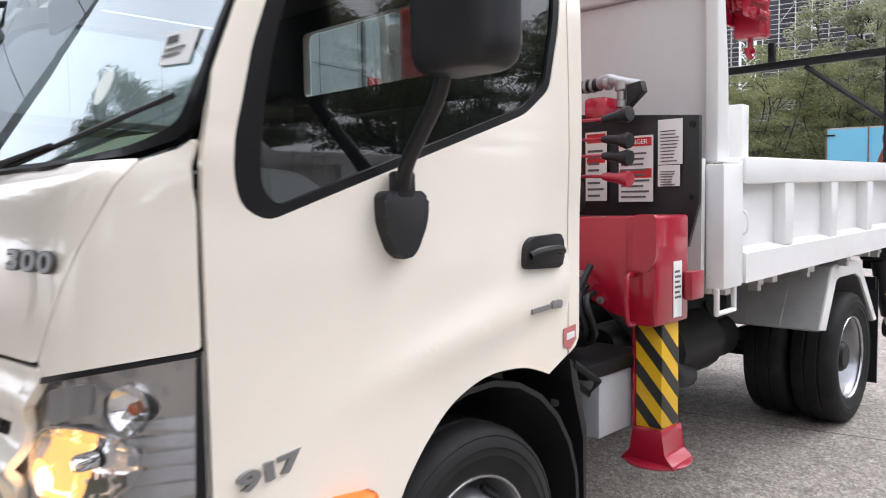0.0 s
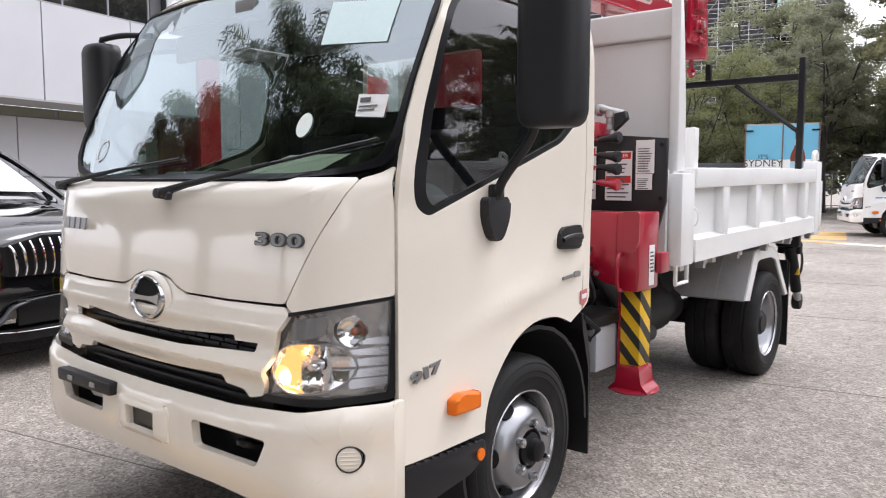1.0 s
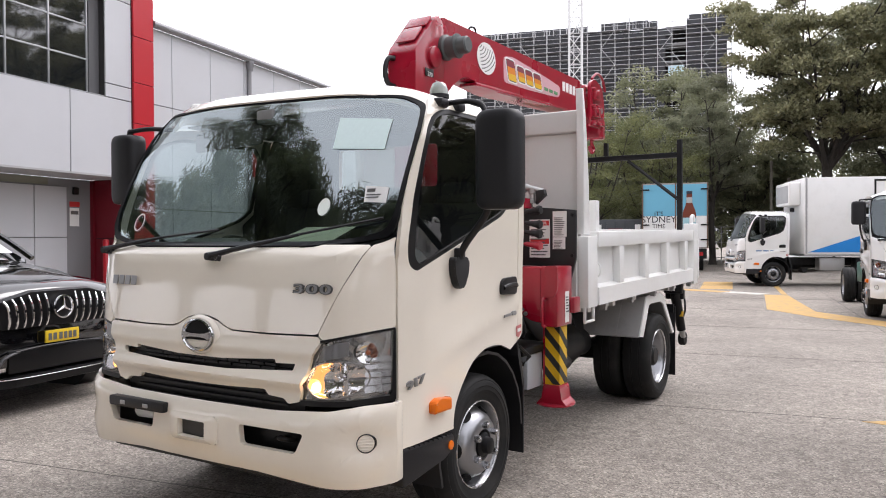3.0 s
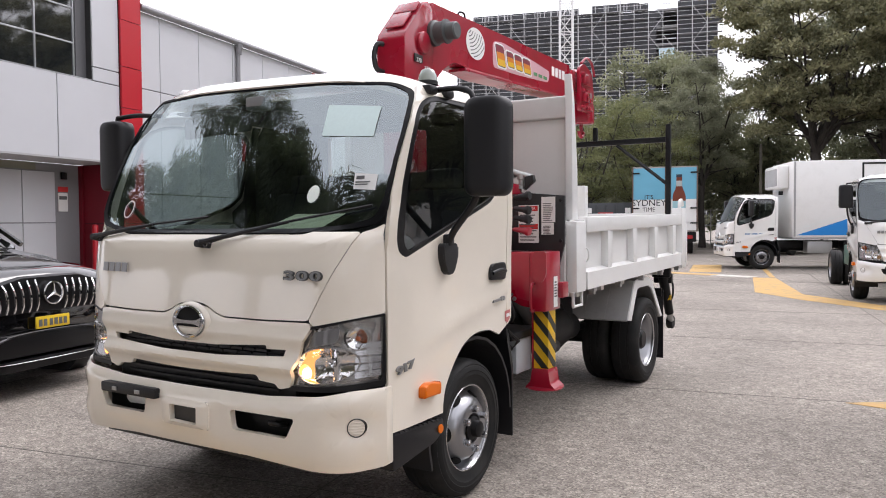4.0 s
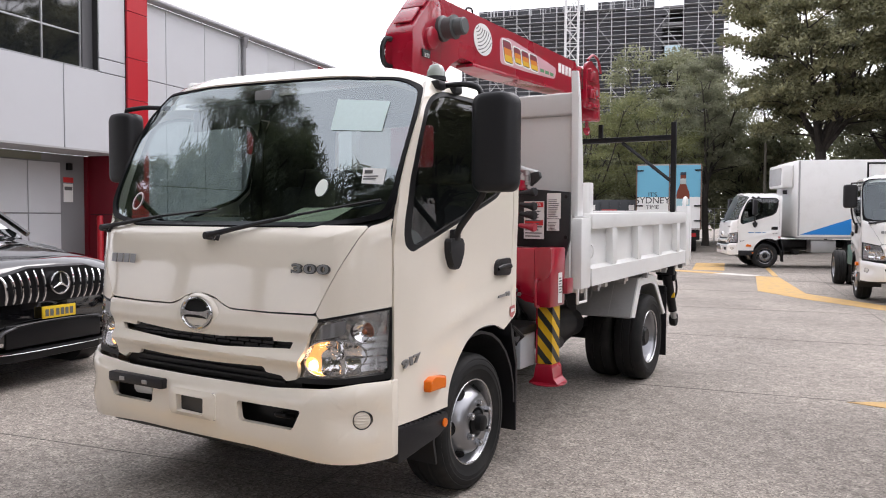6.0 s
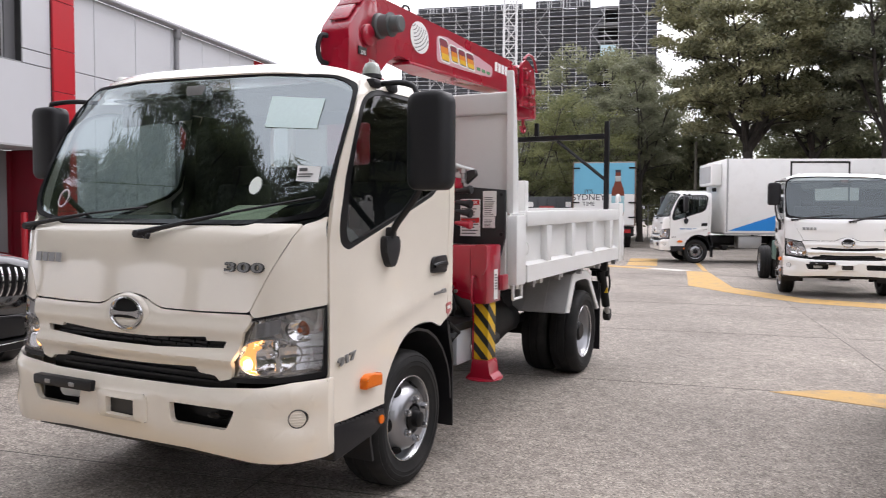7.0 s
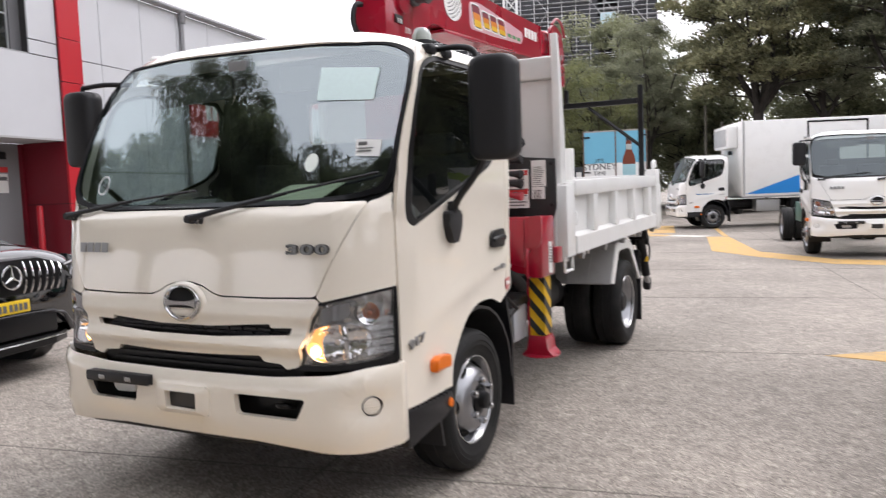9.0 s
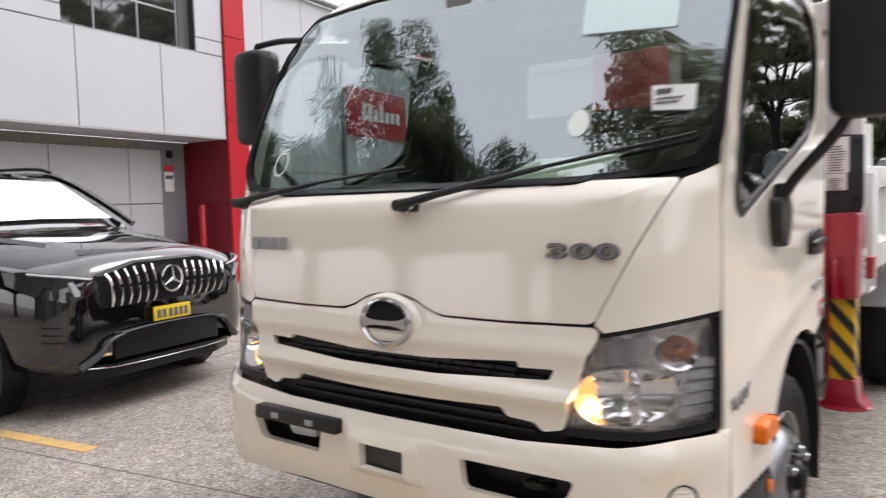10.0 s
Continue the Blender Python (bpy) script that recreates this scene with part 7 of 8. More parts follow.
for y0, y1 in ((2.4, 3.1), (3.4, 4.4)):
    q = B()
    box(q, 0.55, 0.98, y0, y1, 0.48, 0.86, 0.03)
    part("side_tank", q, ZINC if y0 < 3 else CHASSIS, fridge)
mudguards(fridge, 5.9, WHITE)

# ---- delivery truck with the poster on its rear doors ----
post = thing("poster_truck", "box truck with blue bottle poster on its rear", "truck", pose(-5.83, 31.0, 0, 0, 0, 13))
q = B()
box(q, -1.42, 1.36, 0.03, 8.0, 1.0, 3.86, 0.02)
pb = part("box_body", q, surface("weathered_box_side", (0.30, 0.27, 0.25), 0.6, vary=0.12, dirt=((0.12, 0.10, 0.08), 0.4, 2)), post)
BLUEP = surface("sky_blue_poster", (0.14, 0.42, 0.58), 0.5, vary=0.05)
for x0, x1 in ((-1.36, -0.02), (0.02, 1.30)):
    q = B()
    box(q, x0, x1, 0.012, 0.03, 2.42, 3.80)
    part("poster_top", q, BLUEP, post)
    q = B()
    box(q, x0, x1, 0.012, 0.03, 1.05, 2.416)
    part("poster_foot", q, PAPER, post)
for x0 in (-1.42, -0.02, 1.30):
    q = B()
    box(q, x0, x0 + 0.05, -0.02, 0.02, 1.0, 3.86)
    part("door_post", q, surface("rusty_post", (0.16, 0.10, 0.07), 0.7), post)
for zz in (3.55, 2.0, 1.35):
    for x0 in (-1.40, 1.05):
        q = B()
        box(q, x0, x0 + 0.3, -0.03, 0.011, zz, zz + 0.06)
        part("hinge", q, CHASSIS, post)
INKT = surface("dark_poster_ink", (0.02, 0.02, 0.025), 0.6)
for txt, zz, sz in (("IT'S", 2.52, 0.26), ("SYDNEY", 2.26, 0.40), ("TIME", 1.97, 0.26)):
    lettering(txt, sz, 0.004, INKT, post, pose(-0.70, 0.006, zz, 90, 0, 0), "poster_word", "dark poster lettering")
q = B()
lathe(q, (0.58, 0.0, 1.46), (0, 0, 1), [(0.0, 0.0), (0.27, 0.0), (0.275, 1.05), (0.25, 1.19), (0.165, 1.40), (0.13, 1.52), (0.115, 1.98), (0.12, 2.02), (0.0, 2.02)], 20)
for v in q.verts:
    v.co.y *= 0.03
part("bottle", q, surface("brown_bottle_print", (0.16, 0.03, 0.01), 0.4), post, "brown bottle on the poster", m=pose(0, 0.006, 0))
for nm, z0, z1, w, col in (("bottle_label", 1.62, 2.34, 0.279, (0.30, 0.50, 0.55)), ("bottle_neck_label", 2.98, 3.22, 0.124, (0.42, 0.45, 0.44)), ("bottle_cap", 3.38, 3.50, 0.122, (0.02, 0.03, 0.05))):
    q = B()
    box(q, 0.58 - w, 0.58 + w, -0.012, -0.002, z0, z1, 0.004)
    part(nm, q, surface(nm + "_print", col, 0.5), post)
q = B()
box(q, -1.3, 1.3, 0.1, 0.3, 0.55, 0.98)
part("rear_frame", q, CHASSIS, post)
for s in (-1, 1):
    for k in range(2):
        q = B()
        lathe(q, (s * 1.05, 1.2 + 1.1 * k, 0.48), (s, 0, 0), [(0.0, -0.5), (0.48, -0.5), (0.48, 0.1), (0.3, 0.12), (0.0, 0.05)], 28)
        part("wheel", q, RUBBER, post)
    q = B()
    box(q, s * 1.0 - 0.15, s * 1.0 + 0.15, 0.06, 0.1, 0.68, 0.84)
    part("tail_light", q, REDLAMP, post)
q = B()
box(q, -1.2, 1.2, 8.1, 10.0, 0.6, 2.9, 0.15, 3)
part("cab", q, WHITE, post)

# ---- things at the yard's end ----
con = thing("skip_bin", "dark grey steel container", "container", pose(-8.95, 32.2, 0, 0, 0, 14))
q = B()
box(q, -1.9, 1.6, 0, 2.4, 0.1, 2.35, 0.03)
part("body", q, surface("dark_grey_steel", (0.05, 0.055, 0.06), 0.6, vary=0.2), con)
for k in range(8):
    q = B()
    box(q, -1.85 + 0.45 * k, -1.75 + 0.45 * k, -0.05, 0.0, 0.15, 2.25)
    part("rib", q, surface("dark_grey_rib", (0.045, 0.05, 0.055), 0.6), con)
for x0 in (0.9, -0.9):
    q = B()
    box(q, x0, x0 + 0.25, -0.06, -0.051, 1.85, 2.1)
    part("placard", q, PAPER, con)
q = B()
box(q, -0.35, 0.35, -0.06, -0.051, 1.72, 1.90)
part("placard", q, surface("faded_red_sign", (0.40, 0.06, 0.06), 0.6), con, "faded red sign")
for k in range(2):
    q = B()
    box(q, -1.7 + 2.4 * k, -1.2 + 2.4 * k, 0.1, 2.3, 0.0, 0.1)
    part("skid", q, CHASSIS, con)


def small_car(m, paint, label):
    c = thing("parked_car", label, "car", m)
    st = [(0.0, 0.62, 0.35, 0.62, 0.72, 0.0), (0.1, 0.8, 0.28, 0.68, 0.80, 0.0), (0.9, 0.87, 0.27, 0.82, 0.95, 0.01), (1.3, 0.88, 0.27, 0.88, 1.0, 0.0), (3.4, 0.88, 0.27, 0.92, 1.0, 0.0), (4.2, 0.82, 0.32, 0.9, 1.0, 0.0), (4.4, 0.7, 0.4, 0.85, 0.9, 0.0)]
    q = B()
    loft(q, car_body(st))
    part("body", q, paint, c, smooth=50)
    gh = []
    for y, w0, w1, z in ((1.1, 0.75, 0.73, 1.0), (1.8, 0.78, 0.6, 1.42), (3.0, 0.78, 0.6, 1.46), (3.9, 0.74, 0.7, 1.0)):
        gh.append([(w0, y, 0.95), (w1, y, z - 0.02), (0, y, z), (-w1, y, z - 0.02), (-w0, y, 0.95)])
    q = B()
    loft(q, gh)
    part("cabin", q, CARGLASS, c)
    for s in (1, -1):
        for yy in (0.8, 3.4):
            q = B()
            lathe(q, (s * 0.72, yy, 0.32), (s, 0, 0), [(0.0, 0.0), (0.32, 0.0), (0.32, 0.17), (0.2, 0.18), (0.0, 0.15)], 20)
            part("wheel", q, RUBBER, c)
    return c


small_car(pose(-3.75, 39.0, 0, 0, 0, 15), surface("grey_car_paint", (0.22, 0.23, 0.24), 0.25, coat=0.8), "grey car parked at the yard's end")
small_car(pose(-1.9, 31.5, 0, 0, 0, -20), WHITE, "white car parked beside the fence")
van = thing("box_van", "white box van with lime green stripe", "van", pose(9.8, 27.5, 0, 0, 0, -60))
q = B()
box(q, -1.0, 1.0, 1.7, 6.2, 0.6, 2.75, 0.06, 3)
part("box_body", q, WHITE, van)
q = B()
box(q, 1.0, 1.006, 1.75, 6.1, 1.9, 2.4)
part("green_stripe", q, surface("lime_decal", (0.45, 0.65, 0.05), 0.5), van)
q = B()
prism(q, rounded([(0.0, 0.5), (0.05, 1.0), (0.75, 1.95), (1.68, 2.0), (1.68, 0.5)], 0.08, 3), "x", -0.95, 0.95, 0.03)
part("cab", q, WHITE, van)
for s in (1, -1):
    for yy in (0.85, 4.9):
        q = B()
        lathe(q, (s * 0.8, yy, 0.36), (s, 0, 0), [(0.0, 0.0), (0.36, 0.0), (0.36, 0.2), (0.2, 0.21), (0.0, 0.18)], 20)
        part("wheel", q, RUBBER, van)


# ---- trees ----
def leaf_material(name, dark, light):
    m = bpy.data.materials.new(name)
    m.use_nodes = True
    n, l = m.node_tree.nodes, m.node_tree.links
    b = n["Principled BSDF"]
    g, tc, no = n.new("ShaderNodeNewGeometry"), n.new("ShaderNodeTexCoord"), n.new("ShaderNodeTexNoise")
    no.inputs["Scale"].default_value, no.inputs["Detail"].default_value = 0.55, 3
    l.new(tc.outputs["Object"], no.inputs["Vector"])
    mx = n.new("ShaderNodeMath")
    mx.operation = "MULTIPLY_ADD"
    mx.inputs[1].default_value = 0.45
    l.new(g.outputs["Random Per Island"], mx.inputs[0])
    mr = n.new("ShaderNodeMapRange")
    mr.inputs["From Min"].default_value, mr.inputs["From Max"].default_value = 0.38, 0.64
    mr.inputs["To Max"].default_value = 0.55
    l.new(no.outputs["Fac"], mr.inputs["Value"])
    l.new(mr.outputs[0], mx.inputs[2])
    ramp = n.new("ShaderNodeValToRGB")
    ramp.color_ramp.elements[0].color, ramp.color_ramp.elements[1].color = (*dark, 1), (*light, 1)
    l.new(mx.outputs[0], ramp.inputs[0])
    l.new(ramp.outputs[0], b.inputs["Base Color"])
    b.inputs["Roughness"].default_value = 0.5
    tr, mixs = n.new("ShaderNodeBsdfTranslucent"), n.new("ShaderNodeMixShader")
    l.new(ramp.outputs[0], tr.inputs["Color"])
    mixs.inputs[0].default_value = 0.42
    out = n["Material Output"]
    l.new(b.outputs[0], mixs.inputs[1])
    l.new(tr.outputs[0], mixs.inputs[2])
    l.new(mixs.outputs[0], out.inputs["Surface"])
    return m


BARK = surface("grey_brown_bark", (0.05, 0.043, 0.037), 0.9, vary=0.3, big=2.0, fine=18, grain=0.35, bump=0.02, stretch=(1, 1, 0.25))
LEAF_A = leaf_material("olive_foliage", (0.065, 0.072, 0.038), (0.44, 0.425, 0.24))
LEAF_B = leaf_material("grey_green_foliage", (0.12, 0.132, 0.085), (0.42, 0.43, 0.29))
LEAF_C = leaf_material("fresh_green_foliage", (0.09, 0.108, 0.045), (0.31, 0.32, 0.14))
LEAF_E = leaf_material("shaded_green_foliage", (0.12, 0.135, 0.085), (0.36, 0.37, 0.22))
LEAF_D = leaf_material("dark_green_foliage", (0.045, 0.06, 0.03), (0.17, 0.19, 0.09))


def leaves(rng, centres, radii, count, size, long=1.0, droop=0.0):
    """Small leaf blades scattered in flattened clumps, most of them near each clump's upper skin."""
    k = len(centres)
    which = rng.integers(0, k, count)
    d = rng.normal(size=(count, 3))
    d /= np.linalg.norm(d, axis=1)[:, None]
    d[:, 2] = np.where(d[:, 2] < -0.2, -d[:, 2] * 0.7, d[:, 2])
    r = rng.random(count) ** 0.38
    p = np.array(centres)[which] + d * (r * np.array(radii)[which])[:, None] * np.array([1, 1, 0.8])
    a = rng.normal(size=(count, 3)) + d * 0.4 + np.array([0, 0, -droop])
    a /= np.linalg.norm(a, axis=1)[:, None]
    b = np.cross(a, rng.normal(size=(count, 3)))
    b /= np.linalg.norm(b, axis=1)[:, None]
    s = (size * (0.6 + 0.8 * rng.random(count)))[:, None]
    v = np.stack([p - a * s * long, p + b * s * 0.5, p + a * s * long, p - b * s * 0.5], 1).reshape(-1, 3)
    f = np.arange(4 * count).reshape(-1, 4)
    me = bpy.data.meshes.new("leaves")
    me.vertices.add(len(v))
    me.vertices.foreach_set("co", v.astype(np.float32).ravel())
    me.loops.add(4 * count)
    me.loops.foreach_set("vertex_index", f.astype(np.int32).ravel())
    me.polygons.add(count)
    me.polygons.foreach_set("loop_start", np.arange(0, 4 * count, 4, dtype=np.int32))
    me.update(calc_edges=True)
    me.validate()
    return me


def tree(seed, height, spread, mat, label, m, trunk=0.3, low=0.3, count=9000, size=0.17, clump=1.0, limbs=4, side=7, long=1.0, droop=0.0):
    """A trunk that forks into rising leaders; side shoots on each carry the leaf clumps."""
    rng = np.random.default_rng(seed)
    t = thing("tree", label, "tree", m)
    q = B()
    fork = height * low
    tube(q, [(0, 0, 0), (0.03, 0, fork * 0.12), (0.10 * math.sin(seed), 0.06, fork * 0.6), (0, 0, fork)], [trunk * 1.35, trunk * 1.05, trunk * 0.95, trunk * 0.85], 10)
    centres, radii = [], []
    for k in range(limbs):
        ang = 2 * math.pi * (k + rng.uniform(-0.25, 0.25)) / limbs + seed
        out = spread * (rng.uniform(0.45, 0.75) if k else 0.15)
        top = height * (rng.uniform(0.72, 0.9) if k else 0.93)
        p0 = Vector((0, 0, fork * rng.uniform(0.86, 1.0)))
        p3 = Vector((math.cos(ang) * out, math.sin(ang) * out, top))
        p1 = p0.lerp(p3, 0.30) + Vector((math.cos(ang), math.sin(ang), 0)) * out * 0.14 + Vector((rng.uniform(-0.3, 0.3), rng.uniform(-0.3, 0.3), 0))
        p2 = p0.lerp(p3, 0.66) + Vector((rng.uniform(-0.5, 0.5), rng.uniform(-0.5, 0.5), 0))
        line = curve_pts([p0, p1, p2, p3], 4)
        r0 = trunk * rng.uniform(0.42, 0.58)
        rad = [r0 * (1 - 0.9 * (i / (len(line) - 1)) ** 0.8) + 0.012 for i in range(len(line))]
        tube(q, line, rad, 7)
        for j in range(side):
            u = 0.22 + 0.76 * j / (side - 1)
            b0 = line[min(len(line) - 2, int(u * (len(line) - 1)))]
            a2 = ang + (1.0 if j % 2 else -1.0) * rng.uniform(0.2, 1.5)
            reach = spread * rng.uniform(0.30, 0.52) * (1.05 - 0.55 * u)
            e = b0 + Vector((math.cos(a2) * reach, math.sin(a2) * reach, height * rng.uniform(0.01, 0.10)))
            mid = b0.lerp(e, 0.5) + Vector((0, 0, rng.uniform(-0.05, 0.25)))
            rs = r0 * (0.42 - 0.25 * u)
            tube(q, [b0, mid, e], [rs + 0.01, rs * 0.6 + 0.008, 0.008], 5)
            for w in range(3):
                c0 = (e, mid.lerp(e, 0.6), mid)[w] + Vector((rng.uniform(-1, 1), rng.uniform(-1, 1), rng.uniform(-0.2, 0.5))) * clump * 0.55
                tube(q, [mid.lerp(e, 0.3), c0], [rs * 0.3 + 0.006, 0.005], 4)
                centres.append(tuple(c0))
                radii.append(clump * rng.uniform(0.55, 1.0) * (1.0, 0.85, 0.7)[w])
        centres.append(tuple(p3))
        radii.append(clump * rng.uniform(0.7, 1.0))
    part("trunk", q, BARK, t, smooth=60)
    part("crown", leaves(rng, centres, radii, count, size, long, droop), mat, t)
    return t


big = tree(3, 14.6, 6.4, LEAF_A, "large spreading tree with olive clumped crown", pose(-0.5, 38.0, 0), trunk=0.27, low=0.36, count=98000, size=0.085, clump=1.06, limbs=11, side=9)
gum = tree(11, 16.5, 5.6, LEAF_B, "open grey-green tree with bare forking limbs", pose(5.6, 38.5, 0, 0, 0, 40), trunk=0.26, low=0.34, count=70000, size=0.062, clump=1.2, limbs=6, side=7, long=1.4)
young = tree(23, 8.0, 3.2, LEAF_C, "fresh green small tree with thin trunk", pose(-11.2, 35.0, 0), trunk=0.11, low=0.22, count=26000, size=0.052, clump=0.9, limbs=7, side=6)
shade = tree(37, 13.3, 5.2, LEAF_D, "tall dark weeping tree behind the yard", pose(-11.7, -9.0, 0), trunk=0.3, low=0.14, count=230000, size=0.03, clump=1.15, limbs=12, side=14, long=5.0, droop=2.2)
dense = tree(31, 11.5, 4.6, LEAF_E, "dense dark green tree", pose(-9.2, 43.0, 0), trunk=0.26, low=0.16, count=40000, size=0.085, clump=1.25, limbs=7, side=8)
for ob, x, y, rz, k in ((gum, -6.2, 40.0, 70, 0.64), (dense, -4.6, 45.0, 70, 0.80), (dense, 2.6, 44.5, 150, 0.8), (gum, 10.5, 40.0, 200, 1.0), (gum, 16.5, 41.0, 100, 1.0), (big, 23.0, 42.0, 120, 1.0), (young, -13.8, 37.0, 130, 0.95), (young, -8.2, 36.8, 220, 0.9), (dense, 8.5, 46.0, 15, 0.8), (dense, 15.0, 47.0, 250, 0.8), (dense, -14.5, 46.0, 200, 0.7), (gum, 2.4, 41.0, 300, 0.85)):
    copy_thing(ob, pose(x, y, 0, 0, 0, rz) @ Matrix.Scale(k, 4))
# trees behind the camera and over the office, most of them seen in the glass
# the dense ones to the south are added unseen to shade the cab front
for ob, x, y, rz, k in ((big, -19.0, -9.5, 30, 0.78), (shade, -14.4, -7.0, 130, 0.80), (shade, -8.8, -10.4, 40, 0.98), (shade, -5.6, -12.0, 250, 0.9), (gum, -0.6, -8.6, 210, 1.0), (dense, -1.5, -18.0, 130, 1.2), (dense, 5.0, -17.5, 100, 1.2), (dense, 11.5, -14.0, 300, 1.15), (dense, 17.5, -4.0, 60, 0.8), (dense, 18.5, 1.0, 160, 0.85), (dense, 17.8, 6.0, 260, 0.8), (dense, 18.6, 11.0, 20, 0.85), (dense, 17.6, 16.0, 110, 0.8), (dense, 19.5, 21.0, 220, 0.85), (dense, 17.0, 26.5, 320, 0.9), (dense, 20.0, 31.5, 60, 0.95), (dense, 17.0, 36.0, 190, 0.9), (big, 13.0, 31.0, 45, 1.1)):
    copy_thing(ob, pose(x, y, 0, 0, 0, rz) @ Matrix.Scale(k, 4))
rng = np.random.default_rng(77)
cen = [(x, 47.0 + 2.5 * math.sin(x * 0.7), 0.8 + 4.6 * rng.random()) for x in np.arange(-22, 34, 0.2)]
hd = leaves(rng, cen, [1.5 + 0.8 * rng.random() for _ in cen], 120000, 0.17)
tagged(part("hedge", hd, LEAF_E, None), "dark unclipped hedge along the yard's end", "hedge", kind="stuff")

# ---- fence and poles at the yard's end ----
fen = thing("chain_fence", "grey steel mesh fence at the yard's end", "fence", kind="structure")
for k in range(22):
    q = B()
    cyl(q, (-16 + 2.4 * k, 43.2, 0), (-16 + 2.4 * k, 43.2, 2.1), 0.03, 0.03, 6)
    part("post", q, ZINC, fen)
for z in (0.3, 1.2, 2.08):
    q = B()
    cyl(q, (-16, 43.2, z), (34.4, 43.2, z), 0.02, 0.02, 5)
    part("rail", q, ZINC, fen)
for x, y, h in ((-3.4, 41.0, 5.5), (-2.6, 41.5, 4.6)):
    q = B()
    lathe(q, (x, y, 0), (0, 0, 1), [(0.09, 0.0), (0.07, h), (0.0, h + 0.05)], 10)
    solid("timber_pole", q, surface("weathered_timber", (0.22, 0.20, 0.17), 0.9, vary=0.2), "weathered round timber pole", "pole", group="poles")

# ---- tower block in scaffolding ----
blk = thing("scaffolded_building", "unfinished concrete tower wrapped in steel scaffolding", "building", pose(-29.1, 164.4, -1.5, 0, 0, 195.3))
W, H, D, BAY, LIFT = 58.0, 50.5, 20.0, 3.0, 1.9
SLAB = surface("grey_slab_edge", (0.22, 0.22, 0.225), 0.8, vary=0.1)
MESHM = surface("dark_scaffold_netting", (0.062, 0.064, 0.070), 0.9, vary=0.35, big=0.12, fine=1.6, grain=0.25)
DARKIN = surface("unlit_storey", (0.012, 0.012, 0.013), 0.9)
TUBE = surface("galvanised_scaffold_tube", (0.62, 0.63, 0.64), 0.5, metal=0.1)
BOARD = surface("grey_scaffold_board", (0.20, 0.20, 0.205), 0.8, vary=0.2)
OPEN0, OPEN1 = 9.0, 13.4
q = B()
box(q, 0.8, OPEN0, -D, -1.6, 0, H - 1.0)
box(q, OPEN1, W, -D, -1.6, 0, H - 2.0)
part("core", q, MESHM, blk)
q = B()
box(q, OPEN0, OPEN1, -D, -5.0, 0, H - 1.0)
part("inner_wall", q, DARKIN, blk)
for k in range(14):
    q = B()
    box(q, OPEN0, OPEN1, -5.0, -1.3, 3.7 * k + 0.1, 3.7 * k + 0.55)
    part("floor_slab", q, SLAB, blk)
    if k > 6:
        q = B()
        box(q, OPEN0 + 0.3, OPEN1 - 0.3, -1.35, -1.28, 3.7 * k + 1.5, 3.7 * k + 1.62)
        part("edge_rail", q, TUBE, blk)
q = B()
cyl(q, (0, 0, 0), (0, 0, H + 0.4), 0.055, 0.055, 5)
std = finish(q)
q = B()
cyl(q, (0, 0, 0), (W, 0, 0), 0.045, 0.045, 5)
led = finish(q)
q = B()
box(q, 0, BAY - 0.1, -1.2, -0.08, 0, 0.10)
brd = finish(q)
q = B()
box(q, 0, BAY - 0.04, 0.0, 0.03, 0, 1.55)
net = finish(q)
for me, mm in ((std, TUBE), (led, TUBE), (brd, BOARD), (net, MESHM)):
    me.materials.append(mm)
bays = int(W / BAY) + 1
rnd = random.Random(5)
for k in range(bays):
    for d in (0.0, -1.2):
        part("standard", std, TUBE, blk, m=pose(BAY * k, d, -rnd.choice((0.0, 0.0, 0.6, 1.2)) if k > 9 else 0))
for k in range(26):
    z = 1.0 + LIFT * k
    part("ledger", led, TUBE, blk, m=pose(0, 0.0, z))
    part("guard_rail", led, TUBE, blk, m=pose(0, 0.0, z + 0.95))
    for j in range(bays - 1):
        inside = OPEN0 - 1 < BAY * j < OPEN1 - 1
        if not inside and rnd.random() < 0.8:
            part("board", brd, BOARD, blk, m=pose(BAY * j + 0.05, 0, z - 0.1))
        if k > 22 and rnd.random() < 0.5:
            part("net_panel", net, MESHM, blk, m=pose(BAY * j + 0.02, -1.3, z + 0.08))
for a, b, up in ((3, 16, 1), (14, 18, 1), (8, 19, -1), (16, 12, 1), (16, 16, -1), (5, 10, -1), (22, 20, 1), (1, 19, 1), (19, 8, -1), (7, 14, 1)):
    for h in range(3):
        p = Vector((BAY * (a % (bays - 2)), 0.06, 1.0 + LIFT * (b + 2 * h)))
        q = B()
        s0, s1 = (0, BAY) if (h % 2) == (0 if up > 0 else 1) else (BAY, 0)
        tube(q, [p + Vector((s0, 0, 0)), p + Vector((s1, 0, 2 * LIFT))], 0.05, 5)
        part("brace", q, TUBE, blk)
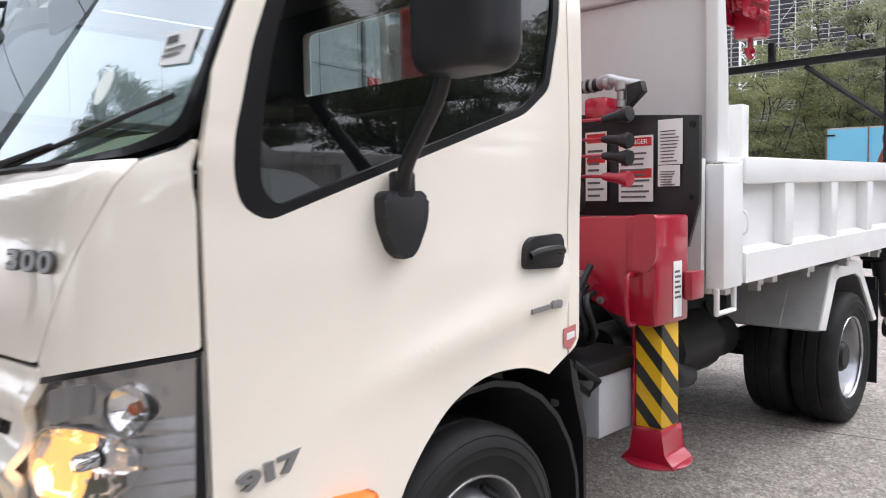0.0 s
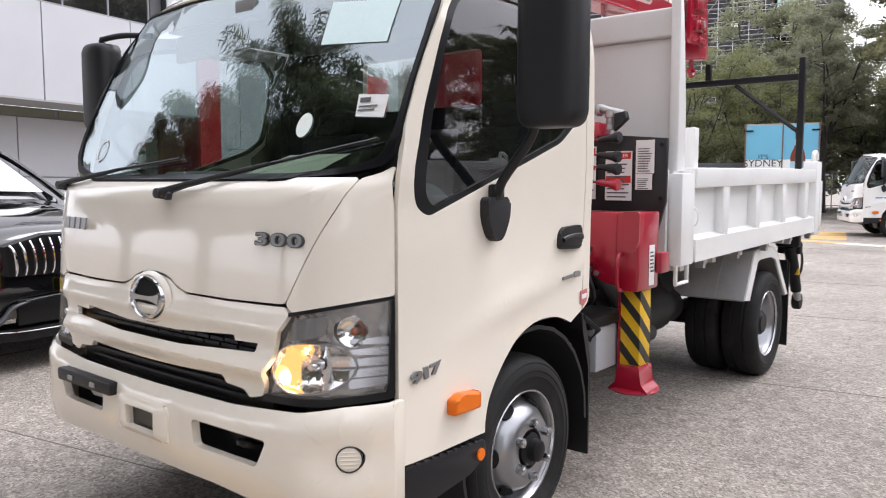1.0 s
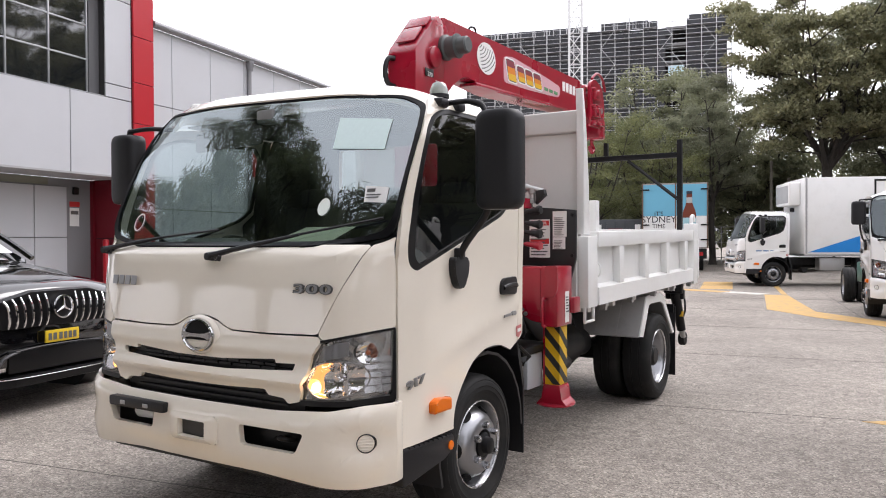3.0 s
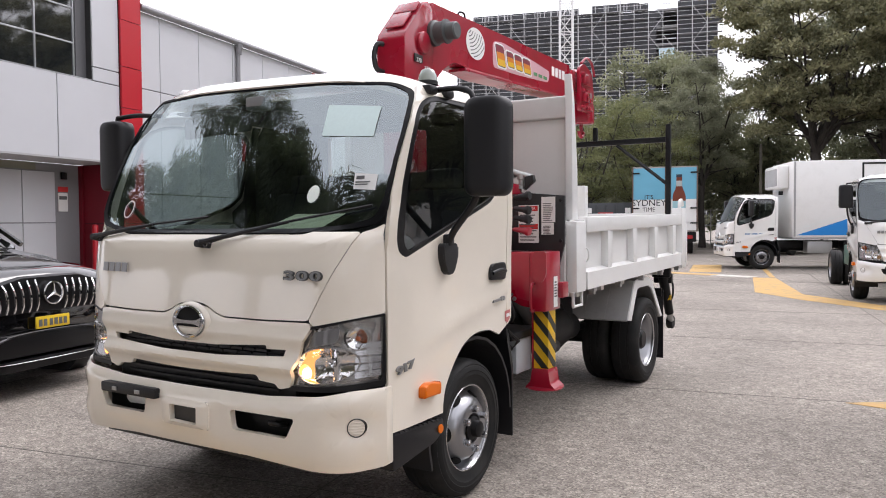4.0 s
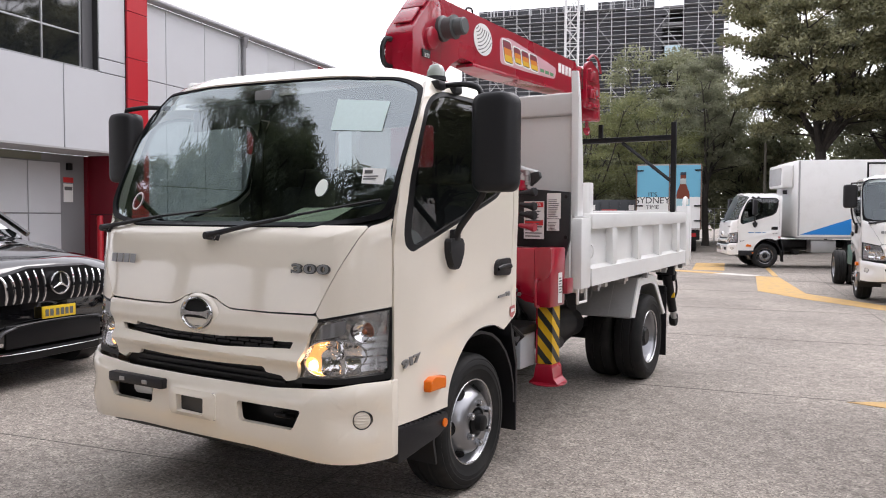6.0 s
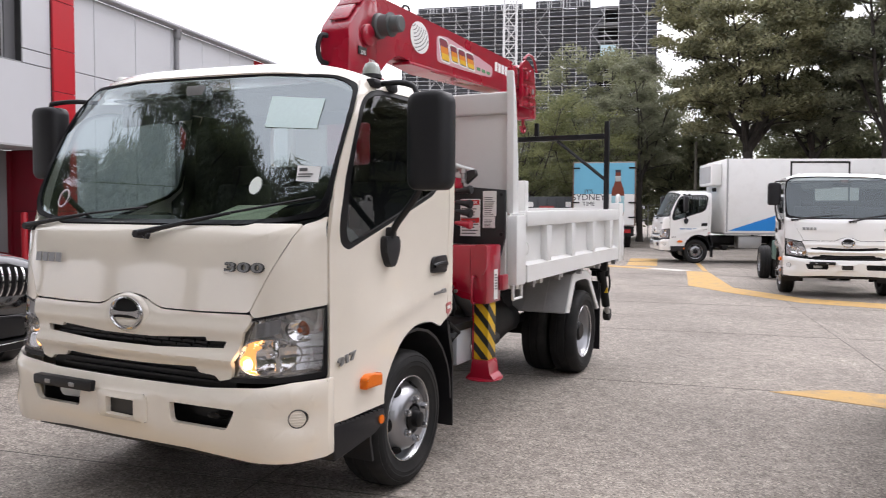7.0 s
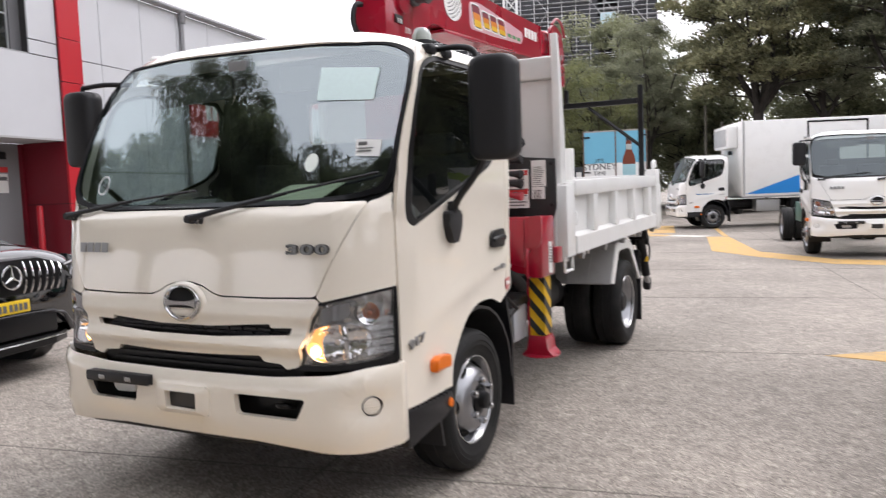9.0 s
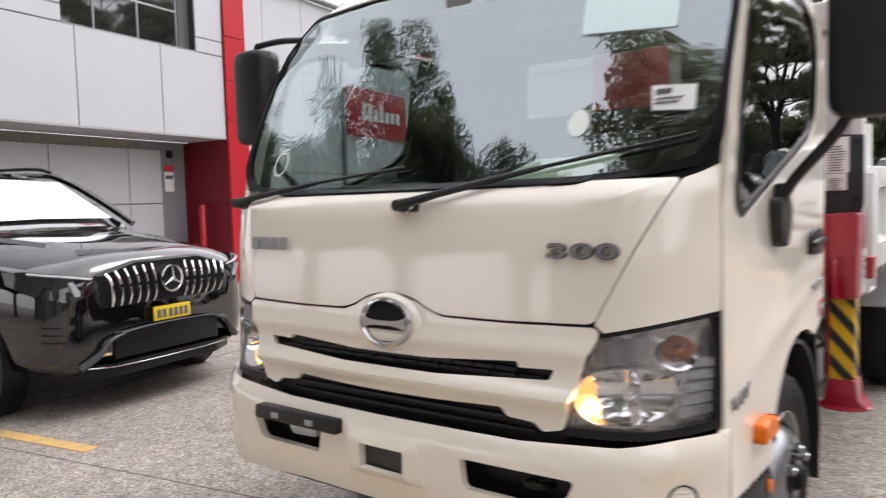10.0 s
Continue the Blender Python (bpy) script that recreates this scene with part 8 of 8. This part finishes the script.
q = B()
box(q, OPEN0 + 0.6, OPEN1 - 0.6, -1.25, -1.15, 37.6, 40.2)
part("site_panel", q, surface("pale_blue_sheet", (0.50, 0.68, 0.74), 0.5), blk, "pale blue sheet in an open bay")
for k in range(40):
    q = B()
    x = rnd.uniform(16, W)
    cyl(q, (x, rnd.uniform(-1.2, 0), H - 2.0), (x, rnd.uniform(-1.2, 0), H + rnd.uniform(0.2, 1.2)), 0.07, 0.07, 4)
    part("loose_tube", q, TUBE, blk)
for x0, x1, z in ((0.5, 8.5, 50.0), (17.0, 27.0, 49.5), (34.0, 44.0, 49.0)):
    q = B()
    box(q, x0, x1, -1.3, -1.2, z - 1.0, z + 0.9)
    part("top_netting", q, MESHM, blk)
q = B()
box(q, 20.0, 21.4, 0.06, 0.12, 35.0, 35.7)
part("banner", q, PAPER, blk)

# ---- tower crane ----
tc = thing("tower_crane", "white lattice tower crane beyond the yard", "crane", pose(-24.5, 66.0, 0, 0, 0, 25))
WHITEC = surface("white_crane_paint", (0.70, 0.70, 0.70), 0.5)
for x in (-0.6, 0.6):
    for y in (-0.6, 0.6):
        q = B()
        cyl(q, (x, y, 0), (x, y, 40), 0.09, 0.09, 5)
        part("mast_chord", q, WHITEC, tc)
q = B()
for k in range(26):
    z = 1.5 * k
    for a, b in (((-0.6, -0.6), (0.6, -0.6)), ((0.6, -0.6), (0.6, 0.6)), ((0.6, 0.6), (-0.6, 0.6)), ((-0.6, 0.6), (-0.6, -0.6))):
        p0, p1 = (a, b) if k % 2 else (b, a)
        cyl(q, (*p0, z), (*p1, z + 1.5), 0.045, 0.045, 4)
        cyl(q, (*a, z), (*b, z), 0.04, 0.04, 4)
part("mast_lacing", q, WHITEC, tc)
q = B()
for a, b in (((-0.5, -0.4, 38), (34, -0.4, 62)), ((-0.5, 0.4, 38), (34, 0.4, 62)), ((-0.5, 0, 39.2), (33, 0, 62.8))):
    cyl(q, a, b, 0.09, 0.09, 5)
part("jib", q, WHITEC, tc)
